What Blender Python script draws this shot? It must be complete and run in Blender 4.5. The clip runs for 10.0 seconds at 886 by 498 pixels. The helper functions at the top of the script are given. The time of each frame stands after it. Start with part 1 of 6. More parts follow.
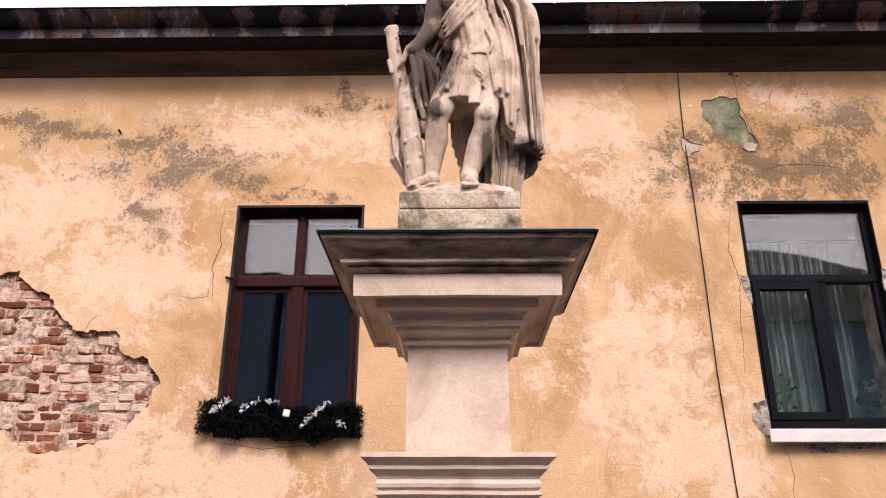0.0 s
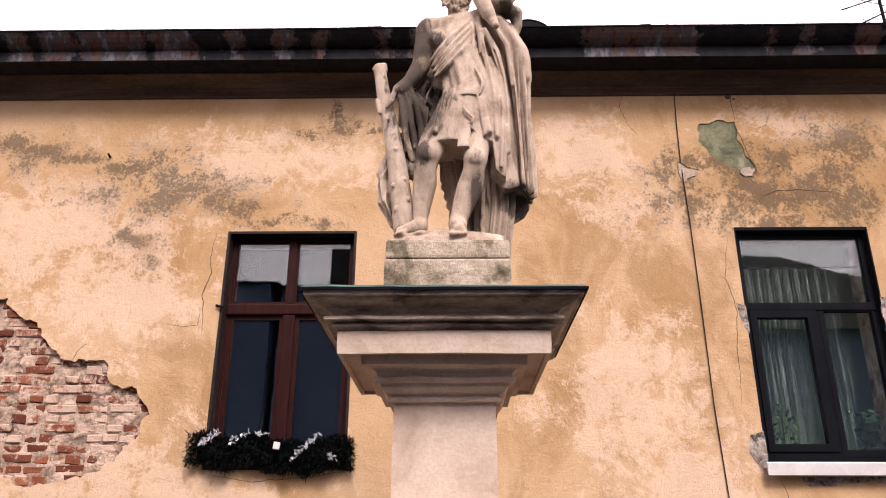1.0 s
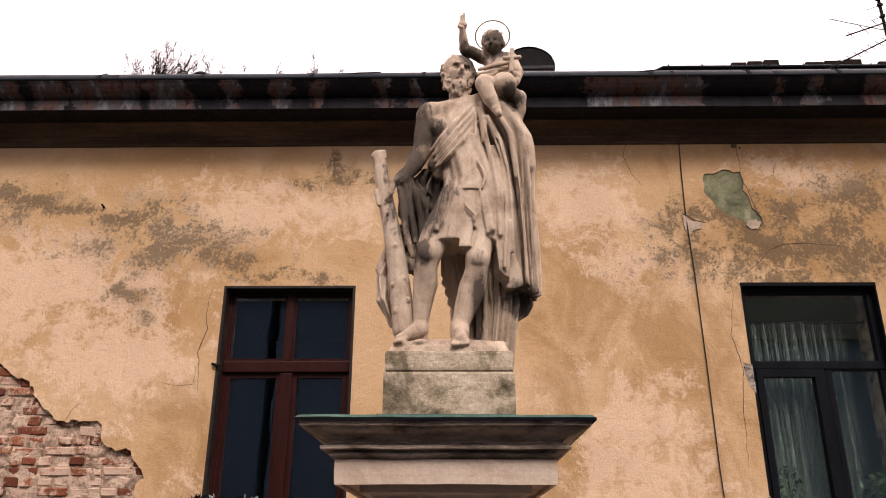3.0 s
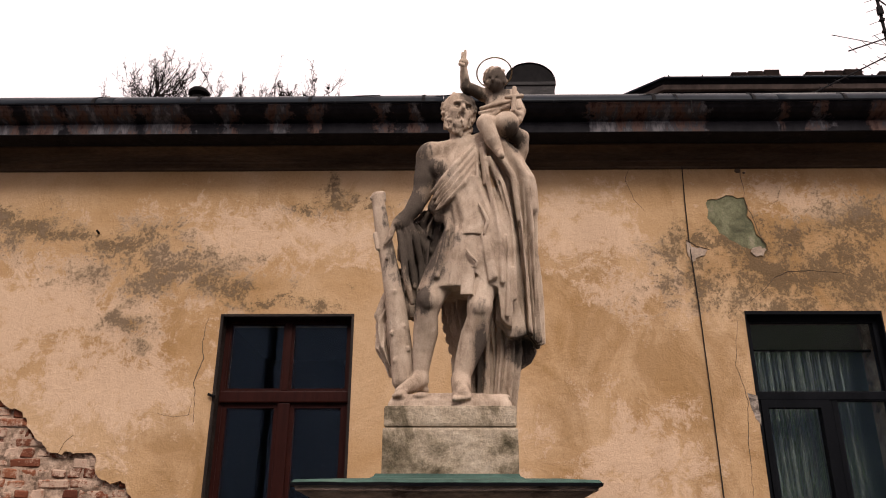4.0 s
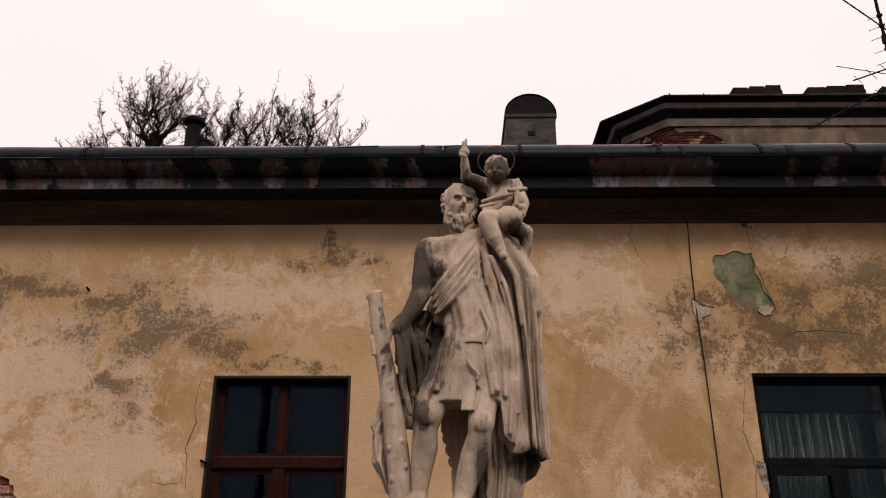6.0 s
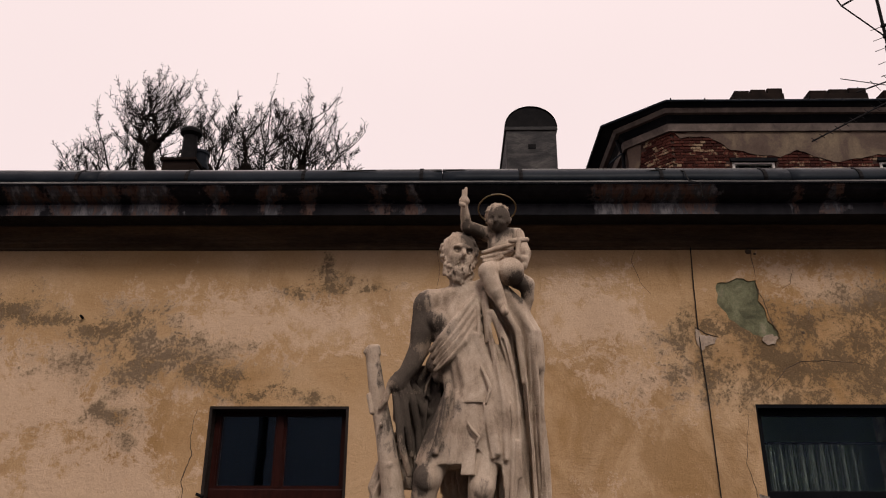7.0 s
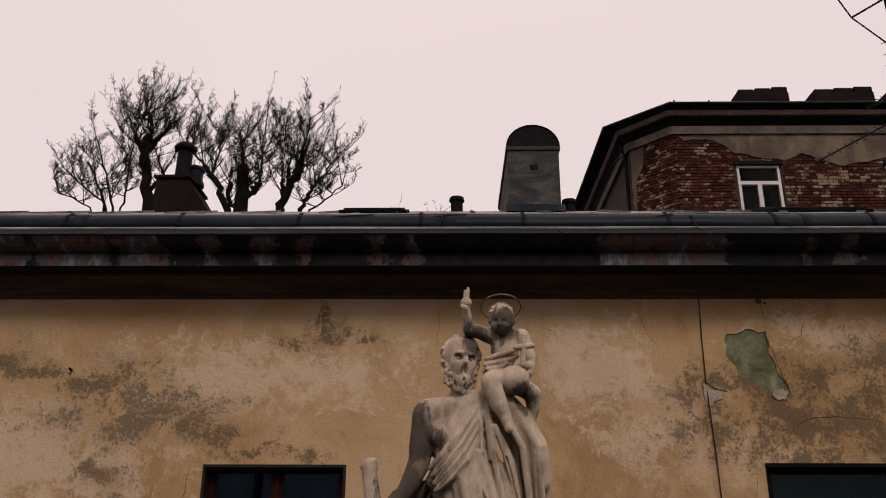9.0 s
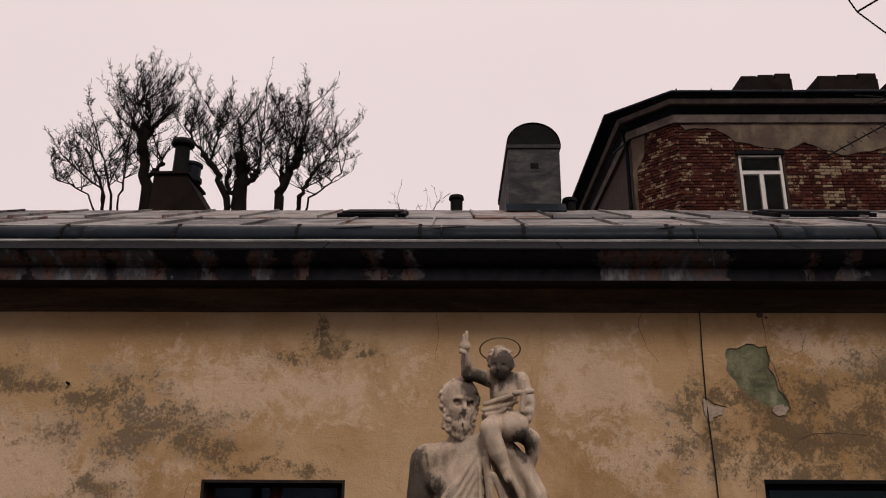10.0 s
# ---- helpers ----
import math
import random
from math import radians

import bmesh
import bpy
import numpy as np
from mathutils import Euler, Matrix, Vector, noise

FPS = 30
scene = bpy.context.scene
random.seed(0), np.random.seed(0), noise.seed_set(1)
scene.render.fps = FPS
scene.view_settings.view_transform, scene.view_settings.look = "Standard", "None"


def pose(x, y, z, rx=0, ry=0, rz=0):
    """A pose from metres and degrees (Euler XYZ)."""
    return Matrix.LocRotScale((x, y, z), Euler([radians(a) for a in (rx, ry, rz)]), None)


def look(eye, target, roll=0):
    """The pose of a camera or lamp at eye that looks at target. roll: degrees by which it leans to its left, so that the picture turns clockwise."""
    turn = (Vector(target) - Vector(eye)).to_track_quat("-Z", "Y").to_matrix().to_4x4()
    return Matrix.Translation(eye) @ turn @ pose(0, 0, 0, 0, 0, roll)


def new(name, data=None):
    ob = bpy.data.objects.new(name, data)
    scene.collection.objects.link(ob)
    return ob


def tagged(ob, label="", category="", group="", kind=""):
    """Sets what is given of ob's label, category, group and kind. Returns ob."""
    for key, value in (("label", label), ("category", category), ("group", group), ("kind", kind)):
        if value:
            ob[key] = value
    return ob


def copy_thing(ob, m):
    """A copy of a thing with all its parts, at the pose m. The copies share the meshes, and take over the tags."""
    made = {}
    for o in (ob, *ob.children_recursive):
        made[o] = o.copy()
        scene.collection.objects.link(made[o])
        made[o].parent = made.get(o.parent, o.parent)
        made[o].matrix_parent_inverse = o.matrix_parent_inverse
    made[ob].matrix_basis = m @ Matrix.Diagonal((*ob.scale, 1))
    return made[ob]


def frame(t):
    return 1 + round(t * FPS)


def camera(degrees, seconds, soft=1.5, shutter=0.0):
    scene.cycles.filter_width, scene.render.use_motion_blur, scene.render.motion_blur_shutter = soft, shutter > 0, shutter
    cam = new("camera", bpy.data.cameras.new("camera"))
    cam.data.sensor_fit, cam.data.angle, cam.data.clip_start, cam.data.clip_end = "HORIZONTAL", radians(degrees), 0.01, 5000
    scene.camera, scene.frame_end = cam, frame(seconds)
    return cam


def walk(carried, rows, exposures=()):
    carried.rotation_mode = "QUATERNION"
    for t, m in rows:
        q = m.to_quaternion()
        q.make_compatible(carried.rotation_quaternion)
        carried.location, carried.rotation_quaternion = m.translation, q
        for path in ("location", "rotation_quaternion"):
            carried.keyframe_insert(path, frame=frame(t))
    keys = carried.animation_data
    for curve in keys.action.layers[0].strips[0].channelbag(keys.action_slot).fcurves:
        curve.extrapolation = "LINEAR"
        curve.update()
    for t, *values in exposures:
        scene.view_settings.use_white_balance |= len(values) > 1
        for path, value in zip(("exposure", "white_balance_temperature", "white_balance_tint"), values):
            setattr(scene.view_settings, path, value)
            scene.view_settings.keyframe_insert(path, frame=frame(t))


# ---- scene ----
cam = camera(58.8, 10.0, soft=1.05)
PATH = [
    (0, (0.073, -0.26, 1.594), (0.035, 1.602, 2.323), 0.2),
    (0.5, (0.11, -0.247, 1.721), (0.074, 1.615, 2.45), 0.2),
    (1, (0.128, -0.259, 1.841), (0.091, 1.602, 2.572), 0.2),
    (1.5, (0.155, -0.297, 1.96), (0.119, 1.564, 2.69), 0.2),
    (2, (0.154, -0.322, 2.1), (0.119, 1.539, 2.824), 0.2),
    (2.5, (0.135, -0.325, 2.246), (0.099, 1.536, 2.963), 0.2),
    (4, (0.109, -0.303, 2.608), (0.076, 1.56, 3.336), 0.2),
    (4.5, (0.106, -0.298, 2.738), (0.074, 1.564, 3.467), 0.2),
    (5, (0.104, -0.302, 2.87), (0.073, 1.56, 3.598), 0.3),
    (5.5, (0.103, -0.311, 3.0), (0.072, 1.551, 3.729), 0.2),
    (7, (0.101, -0.321, 3.45), (0.073, 1.547, 4.163), 0.2),
    (7.5, (0.1, -0.316, 3.593), (0.072, 1.555, 4.298), 0.2),
    (8, (0.096, -0.315, 3.765), (0.069, 1.561, 4.457), 0.2),
    (8.5, (0.099, -0.306, 3.917), (0.071, 1.574, 4.599), 0.2),
    (9, (0.094, -0.313, 4.076), (0.067, 1.572, 4.743), 0.2),
    (9.5, (0.096, -0.323, 4.223), (0.069, 1.57, 4.868), 0.2),
    (10, (0.1, -0.354, 4.388), (0.073, 1.55, 4.999), 0.3),
]
EXPOSURES = [
    (0.0, 1.62, 6150, 17), (1.0, 1.5, 6200, 17), (2.5, 1.2, 6450, 14), (4.0, 0.72, 6600, 12), (5.5, 0.36, 6600, 12), (7.5, -0.02, 6550, 11), (9.0, -0.15, 6500, 10), (10.0, -0.16, 6500, 10),
]
walk(cam, [(t, look(eye, target, roll)) for t, eye, target, roll in PATH], EXPOSURES)

# ---- world and light: a bright overcast sky, a very soft sun behind the cloud ----
from mathutils import geometry

SUN_UP, SUN_TURN = 46.0, 14.0
world = bpy.data.worlds.new("overcast_sky")
scene.world = world
world.use_nodes = True
wn, wl = world.node_tree.nodes, world.node_tree.links
sky = wn.new("ShaderNodeTexSky")
sky.sky_type = "NISHITA"
sky.sun_disc = False
sky.sun_elevation, sky.sun_rotation = radians(SUN_UP), radians(180 - SUN_TURN)
cloud = wn.new("ShaderNodeTexNoise")
cloud.inputs["Scale"].default_value, cloud.inputs["Detail"].default_value = 2.2, 3
cloud_ramp = wn.new("ShaderNodeValToRGB")
cloud_ramp.color_ramp.elements[0].color = (9.3, 7.75, 7.6, 1)
cloud_ramp.color_ramp.elements[1].color = (10.0, 8.4, 8.2, 1)
cover = wn.new("ShaderNodeMix")
cover.data_type = "RGBA"
cover.inputs["Factor"].default_value = 0.93
wl.new(cloud.outputs["Fac"], cloud_ramp.inputs["Fac"])
wl.new(sky.outputs["Color"], cover.inputs["A"])
wl.new(cloud_ramp.outputs["Color"], cover.inputs["B"])
# under thick cloud the top of the sky is brighter than the rest
way = wn.new("ShaderNodeTexCoord")
height = wn.new("ShaderNodeSeparateXYZ")
wl.new(way.outputs["Generated"], height.inputs[0])
rise = wn.new("ShaderNodeMapRange")
rise.interpolation_type = "SMOOTHSTEP"
for socket, value in (("From Min", 0.5), ("From Max", 1.0), ("To Min", 1.0), ("To Max", 1.25)):
    rise.inputs[socket].default_value = value
wl.new(height.outputs["Z"], rise.inputs["Value"])
brighter = wn.new("ShaderNodeVectorMath")
brighter.operation = "SCALE"
wl.new(cover.outputs["Result"], brighter.inputs[0])
wl.new(rise.outputs["Result"], brighter.inputs["Scale"])
wl.new(brighter.outputs["Vector"], wn["Background"].inputs["Color"])
wn["Background"].inputs["Strength"].default_value = 0.1

sun_data = bpy.data.lights.new("sun", "SUN")
sun_data.energy, sun_data.angle, sun_data.color = 1.9, radians(18), (1.0, 0.93, 0.86)
sun = new("sun", sun_data)
sx, sy = math.sin(radians(SUN_TURN)), -math.cos(radians(SUN_TURN))
sun.matrix_world = look((20 * sx * math.cos(radians(SUN_UP)), 20 * sy * math.cos(radians(SUN_UP)), 20 * math.sin(radians(SUN_UP))), (0, 0, 0))

# ---- small helpers ----
ORIGIN = {}


def thing(name, base=(0, 0, 0), label="", category="", group="", kind=""):
    ob = new(name)
    ob.location = base
    ob.empty_display_size = 0.1
    ORIGIN[ob.name] = Vector(base)
    return tagged(ob, label, category, group, kind)


def solid(name, bm, material, smooth=False, base=(0, 0, 0)):
    me = bpy.data.meshes.new(name)
    bm.transform(Matrix.Translation(-Vector(base)))
    bmesh.ops.recalc_face_normals(bm, faces=bm.faces)
    bm.to_mesh(me)
    bm.free()
    me.materials.append(material)
    if smooth:
        for p in me.polygons:
            p.use_smooth = True
    ob = new(name, me)
    ob.location = base
    ORIGIN[ob.name] = Vector(base)
    return ob


def part(name, bm, material, parent, label="", smooth=False):
    org = ORIGIN[parent.name]
    ob = solid(name, bm, material, smooth, org)
    ob.location = (0, 0, 0)
    ob.parent = parent
    ORIGIN[ob.name] = org
    return tagged(ob, label)


def part_from(name, me, parent, m):
    ob = new(name, me)
    ob.parent = parent
    ob.matrix_basis = Matrix.Translation(-ORIGIN[parent.name]) @ m
    ORIGIN[ob.name] = ORIGIN[parent.name]
    return ob


def box(bm, x0, x1, y0, y1, z0, z1, bevel=0.0):
    made = bmesh.ops.create_cube(bm, size=1.0)["verts"]
    bmesh.ops.transform(bm, matrix=Matrix.Translation(((x0 + x1) / 2, (y0 + y1) / 2, (z0 + z1) / 2)) @ Matrix.Diagonal((x1 - x0, y1 - y0, z1 - z0, 1)), verts=made)
    if bevel:
        edges = list({e for v in made for e in v.link_edges})
        bmesh.ops.bevel(bm, geom=edges, offset=bevel, segments=2, profile=0.6, affect="EDGES")
    return bm


def boxed(*a, bevel=0.0):
    return box(bmesh.new(), *a, bevel=bevel)


def tube(bm, points, radii, sides=8, cap=True):
    """A tapered tube along points."""
    points = [Vector(p) for p in points]
    if not isinstance(radii, (list, tuple)):
        radii = [radii] * len(points)
    rings, up = [], Vector((0.123, 0.31, 0.94)).normalized()
    for i, p in enumerate(points):
        d = (points[min(i + 1, len(points) - 1)] - points[max(i - 1, 0)]).normalized()
        side = d.cross(up)
        if side.length < 0.05:
            side = d.cross(Vector((1, 0, 0)))
        side.normalize()
        other = d.cross(side)
        rings.append([bm.verts.new(p + radii[i] * (math.cos(2 * math.pi * k / sides) * side + math.sin(2 * math.pi * k / sides) * other)) for k in range(sides)])
    for a, b in zip(rings, rings[1:]):
        for k in range(sides):
            bm.faces.new((a[k], a[(k + 1) % sides], b[(k + 1) % sides], b[k]))
    if cap:
        bm.faces.new(rings[0][::-1])
        bm.faces.new(rings[-1])
    return bm


def tubed(points, radii, sides=8):
    return tube(bmesh.new(), points, radii, sides)


def extrude_profile(bm, profile, x0, x1, wobble=0.0, steps=1):
    """A profile of (y, z) swept along x."""
    rings = []
    for i in range(steps + 1):
        x = x0 + (x1 - x0) * i / steps
        rings.append([bm.verts.new((x, y, z + wobble * noise.noise((x * 0.9, y * 3, z * 0.5)))) for y, z in profile])
    n = len(profile)
    for a, b in zip(rings, rings[1:]):
        for k in range(n):
            bm.faces.new((a[k], a[(k + 1) % n], b[(k + 1) % n], b[k]))
    bm.faces.new(rings[0][::-1])
    bm.faces.new(rings[-1])
    return bm


def square_stack(profile, cx, cy, wobble=0.0, div=1):
    """A square moulding: rings of half-width and height, one above the other."""
    bm, rings = bmesh.new(), []
    for h, z in profile:
        ring = []
        for cxs, cys, ex, ey in ((-1, -1, 1, 0), (1, -1, 0, 1), (1, 1, -1, 0), (-1, 1, 0, -1)):
            for k in range(div):
                f = 2 * k / div
                x, y = cx + h * (cxs + ex * f), cy + h * (cys + ey * f)
                w = wobble * noise.noise((x * 7, y * 7, z * 9))
                ring.append(bm.verts.new((x + w * cxs, y + w * cys, z + w)))
        rings.append(ring)
    n = 4 * div
    for a, b in zip(rings, rings[1:]):
        for k in range(n):
            bm.faces.new((a[k], a[(k + 1) % n], b[(k + 1) % n], b[k]))
    bm.faces.new(rings[0][::-1])
    bm.faces.new(rings[-1])
    return bm


def slab(outer, holes, y0, y1):
    """An upright slab between y0 (front) and y1 with openings through it; outlines are (x, z)."""
    pts, edges = [], []
    for loop in [outer] + holes:
        n0 = len(pts)
        pts += [Vector(p) for p in loop]
        edges += [(n0 + i, n0 + (i + 1) % len(loop)) for i in range(len(loop))]
    vs, es, fs, *_ = geometry.delaunay_2d_cdt(pts, edges, [], 0, 1e-5)

    def inside(p, loop):
        hit = False
        for (xa, za), (xb, zb) in zip(loop, loop[1:] + loop[:1]):
            if (za > p[1]) != (zb > p[1]) and p[0] < (xb - xa) * (p[1] - za) / (zb - za) + xa:
                hit = not hit
        return hit
    bm = bmesh.new()
    front = [bm.verts.new((v.x, y0, v.y)) for v in vs]
    back = [bm.verts.new((v.x, y1, v.y)) for v in vs]
    count = {}
    for f in fs:
        c = sum((vs[i] for i in f), Vector((0, 0))) / len(f)
        if not inside(c, outer) or any(inside(c, h) for h in holes):
            continue
        bm.faces.new([front[i] for i in f])
        bm.faces.new([back[i] for i in reversed(f)])
        for a, b in zip(f, list(f[1:]) + [f[0]]):
            k = (min(a, b), max(a, b))
            count[k] = count.get(k, 0) + 1
    for (a, b), c in count.items():
        if c == 1:
            bm.faces.new((front[a], front[b], back[b], back[a]))
    bmesh.ops.delete(bm, geom=[v for v in bm.verts if not v.link_faces], context="VERTS")
    return bm


def rect(x0, x1, z0, z1):
    return [(x0, z0), (x1, z0), (x1, z1), (x0, z1)]


def ragged(loop, step=0.05, amount=0.02, seed=0.0, scale=7.0):
    """An outline broken up into small uneven steps."""
    out = []
    for (xa, za), (xb, zb) in zip(loop, loop[1:] + loop[:1]):
        d = math.hypot(xb - xa, zb - za)
        n = max(1, int(d / step))
        for i in range(n):
            f = i / n
            x, z = xa + (xb - xa) * f, za + (zb - za) * f
            a = noise.noise((x * scale, z * scale, seed)) + 0.5 * noise.noise((x * scale * 3, z * scale * 3, seed + 5))
            b = noise.noise((x * scale, z * scale, seed + 9.7)) + 0.5 * noise.noise((x * scale * 3, z * scale * 3, seed + 15))
            out.append((x + amount * a, z + amount * b))
    return out


# ---- materials ----
def shader(name):
    m = bpy.data.materials.new(name)
    m.use_nodes = True
    return m, m.node_tree.nodes, m.node_tree.links, m.node_tree.nodes["Principled BSDF"]


def noise_node(n, l, vec, scale, detail=6, rough=0.6, distort=0.0):
    t = n.new("ShaderNodeTexNoise")
    t.inputs["Scale"].default_value, t.inputs["Detail"].default_value = scale, detail
    t.inputs["Roughness"].default_value, t.inputs["Distortion"].default_value = rough, distort
    l.new(vec, t.inputs["Vector"])
    return t.outputs["Fac"]


def ramp_node(n, l, fac, stops):
    r = n.new("ShaderNodeValToRGB")
    e = r.color_ramp.elements
    while len(e) < len(stops):
        e.new(0.5)
    for k, (p, c) in zip(e, stops):
        k.position = p
        k.color = (*c, 1) if len(c) == 3 else c
    l.new(fac, r.inputs["Fac"])
    return r.outputs["Color"]


def blend(n, l, fac, a, b, mode="MIX"):
    m = n.new("ShaderNodeMix")
    m.data_type, m.blend_type = "RGBA", mode
    for socket, v in ((m.inputs["Factor"], fac), (m.inputs["A"], a), (m.inputs["B"], b)):
        if isinstance(v, bpy.types.NodeSocket):
            l.new(v, socket)
        elif isinstance(v, tuple):
            socket.default_value = (*v, 1)
        else:
            socket.default_value = v
    return m.outputs["Result"]


def calc(n, l, op, a, b=0.0, clamp=False):
    m = n.new("ShaderNodeMath")
    m.operation, m.use_clamp = op, clamp
    for socket, v in zip(m.inputs, (a, b)):
        if isinstance(v, bpy.types.NodeSocket):
            l.new(v, socket)
        else:
            socket.default_value = v
    return m.outputs[0]


def place(n, l, stretch=(1, 1, 1)):
    g = n.new("ShaderNodeNewGeometry")
    m = n.new("ShaderNodeMapping")
    m.inputs["Scale"].default_value = stretch
    l.new(g.outputs["Position"], m.inputs["Vector"])
    return m.outputs["Vector"]


def relief(n, l, bsdf, height, strength, distance=0.01):
    b = n.new("ShaderNodeBump")
    b.inputs["Strength"].default_value, b.inputs["Distance"].default_value = strength, distance
    l.new(height, b.inputs["Height"])
    l.new(b.outputs["Normal"], bsdf.inputs["Normal"])


def surface(name, stops, scale=3.0, fine=0.3, fine_scale=45.0, rough=(0.65, 0.9), bump=0.4, metal=0.0, stretch=(1, 1, 1), rand=0.0, bump_distance=0.01, distort=0.6, gloss=0.12):
    """A weathered surface: broad changes of colour, fine grain, relief."""
    m, n, l, bsdf = shader(name)
    p = place(n, l, stretch)
    broad = noise_node(n, l, p, scale, 8, 0.62, distort)
    grain = noise_node(n, l, p, fine_scale, 6, 0.7)
    if rand:
        info = n.new("ShaderNodeObjectInfo")
        shift = calc(n, l, "MULTIPLY", calc(n, l, "SUBTRACT", info.outputs["Random"], 0.5), rand)
        broad = calc(n, l, "ADD", broad, shift, True)
    colour = ramp_node(n, l, broad, stops)
    lo, hi = 1 - fine, 1 + fine * 0.6
    colour = blend(n, l, 1.0, colour, ramp_node(n, l, grain, [(0.3, (lo, lo, lo)), (0.7, (hi, hi, hi))]), "MULTIPLY")
    l.new(colour, bsdf.inputs["Base Color"])
    r = ramp_node(n, l, grain, [(0.3, (rough[0],) * 3), (0.7, (rough[1],) * 3)])
    l.new(r, bsdf.inputs["Roughness"])
    bsdf.inputs["Metallic"].default_value = metal
    bsdf.inputs["Specular IOR Level"].default_value = gloss
    relief(n, l, bsdf, calc(n, l, "ADD", calc(n, l, "MULTIPLY", broad, 1.5), grain), bump, bump_distance)
    return m


def clouds(n, l, p, spots):
    """How far inside the nearest of some stains a place lies: 1 in its middle, 0 on its rim."""
    sep = n.new("ShaderNodeSeparateXYZ")
    l.new(p, sep.inputs[0])
    total = None
    for cx, cz, rx, rz in spots:
        dx = calc(n, l, "DIVIDE", calc(n, l, "SUBTRACT", sep.outputs[0], cx), rx)
        dz = calc(n, l, "DIVIDE", calc(n, l, "SUBTRACT", sep.outputs[2], cz), rz)
        d = calc(n, l, "SUBTRACT", 1.0, calc(n, l, "SQRT", calc(n, l, "ADD", calc(n, l, "MULTIPLY", dx, dx), calc(n, l, "MULTIPLY", dz, dz))))
        d = calc(n, l, "MAXIMUM", d, -1.2)
        total = d if total is None else calc(n, l, "MAXIMUM", total, d)
    return total


def uneven(n, l, terms):
    """A sum of noises, each about its middle and weighted."""
    total = None
    for fac, w in terms:
        t = calc(n, l, "MULTIPLY", calc(n, l, "SUBTRACT", fac, 0.5), w)
        total = t if total is None else calc(n, l, "ADD", total, t)
    return total


def plaster_material():
    """Old ochre limewash, worn to pale pink in places, with grey mould in clouds."""
    m, n, l, bsdf = shader("ochre_plaster")
    p = place(n, l)
    broad = noise_node(n, l, p, 0.7, 8, 0.6, 0.8)
    mid = noise_node(n, l, p, 2.4, 10, 0.66, 0.6)
    flake = noise_node(n, l, p, 8.0, 12, 0.8, 0.4)
    speckle = noise_node(n, l, p, 34.0, 8, 0.75)
    fine = noise_node(n, l, p, 80.0, 6, 0.7)
    base = ramp_node(n, l, broad, [(0.32, (0.33, 0.196, 0.088)), (0.48, (0.40, 0.254, 0.132)), (0.66, (0.46, 0.312, 0.184))])
    # ochre that has run and darkened, in tongues
    streak = noise_node(n, l, place(n, l, (1.5, 1, 0.9)), 1.5, 10, 0.64, 1.1)
    ochre = clouds(n, l, p, ((1.15, 4.55, 0.75, 0.85), (1.7, 4.1, 0.6, 1.0), (1.0, 3.2, 0.5, 0.9), (3.3, 4.9, 1.2, 0.8), (-2.55, 4.35, 0.7, 0.5), (-2.2, 3.3, 0.4, 0.9), (-1.1, 5.55, 0.6, 0.2), (2.15, 3.6, 0.3, 1.2)))
    tan = ramp_node(n, l, calc(n, l, "ADD", calc(n, l, "MULTIPLY", ochre, 0.14), calc(n, l, "ADD", streak, uneven(n, l, [(flake, 0.30)]))), [(0.46, (0, 0, 0)), (0.66, (1, 1, 1))])
    colour = blend(n, l, calc(n, l, "MULTIPLY", tan, 0.62), base, (0.235, 0.130, 0.048))
    # limewash flaked to pale pink
    pale = clouds(n, l, p, ((-3.5, 4.55, 1.5, 0.75), (-2.9, 3.9, 0.9, 0.5), (-3.0, 2.2, 1.6, 0.7), (-1.55, 5.25, 1.2, 0.35), (1.5, 3.0, 0.7, 0.7), (1.3, 5.35, 0.5, 0.4), (1.75, 4.75, 0.5, 0.3), (3.2, 5.6, 0.8, 0.2), (-1.6, 2.1, 0.9, 0.35), (-2.35, 5.0, 0.4, 0.3), (2.0, 2.4, 0.6, 0.5)))
    wear = ramp_node(n, l, calc(n, l, "ADD", calc(n, l, "MULTIPLY", pale, 0.22), uneven(n, l, [(mid, 1.0), (flake, 1.1), (speckle, 0.35)])), [(0.0, (0, 0, 0)), (0.13, (1, 1, 1))])
    colour = blend(n, l, calc(n, l, "MULTIPLY", wear, 0.72), colour, (0.54, 0.388, 0.272))
    # grey-brown mould in soft clouds, with a darker eaten crust inside them
    spots = ((-4.0, 5.46, 0.5, 0.15), (-3.55, 5.36, 0.6, 0.18), (-3.0, 5.22, 0.65, 0.26), (-2.6, 4.97, 0.75, 0.30), (-2.1, 4.86, 0.6, 0.24), (-1.72, 4.7, 0.35, 0.14), (-2.75, 4.42, 0.3, 0.16), (-1.08, 4.66, 0.30, 0.17), (-1.05, 5.62, 0.35, 0.14), (-0.65, 5.6, 0.2, 0.1), (2.02, 5.19, 0.26, 0.34), (2.33, 4.77, 0.36, 0.26), (2.49, 5.23, 0.3, 0.22), (3.03, 5.3, 0.4, 0.26), (3.5, 5.0, 0.7, 0.45), (2.9, 4.9, 0.7, 0.35), (3.7, 5.4, 0.6, 0.35), (3.02, 4.6, 0.45, 0.2), (1.8, 4.75, 0.32, 0.36))
    drift = n.new("ShaderNodeTexNoise")
    drift.inputs["Scale"].default_value, drift.inputs["Detail"].default_value = 1.9, 5
    l.new(p, drift.inputs["Vector"])
    away = n.new("ShaderNodeVectorMath")
    away.operation = "SUBTRACT"
    l.new(drift.outputs["Color"], away.inputs[0])
    away.inputs[1].default_value = (0.5, 0.5, 0.5)
    bent = n.new("ShaderNodeVectorMath")
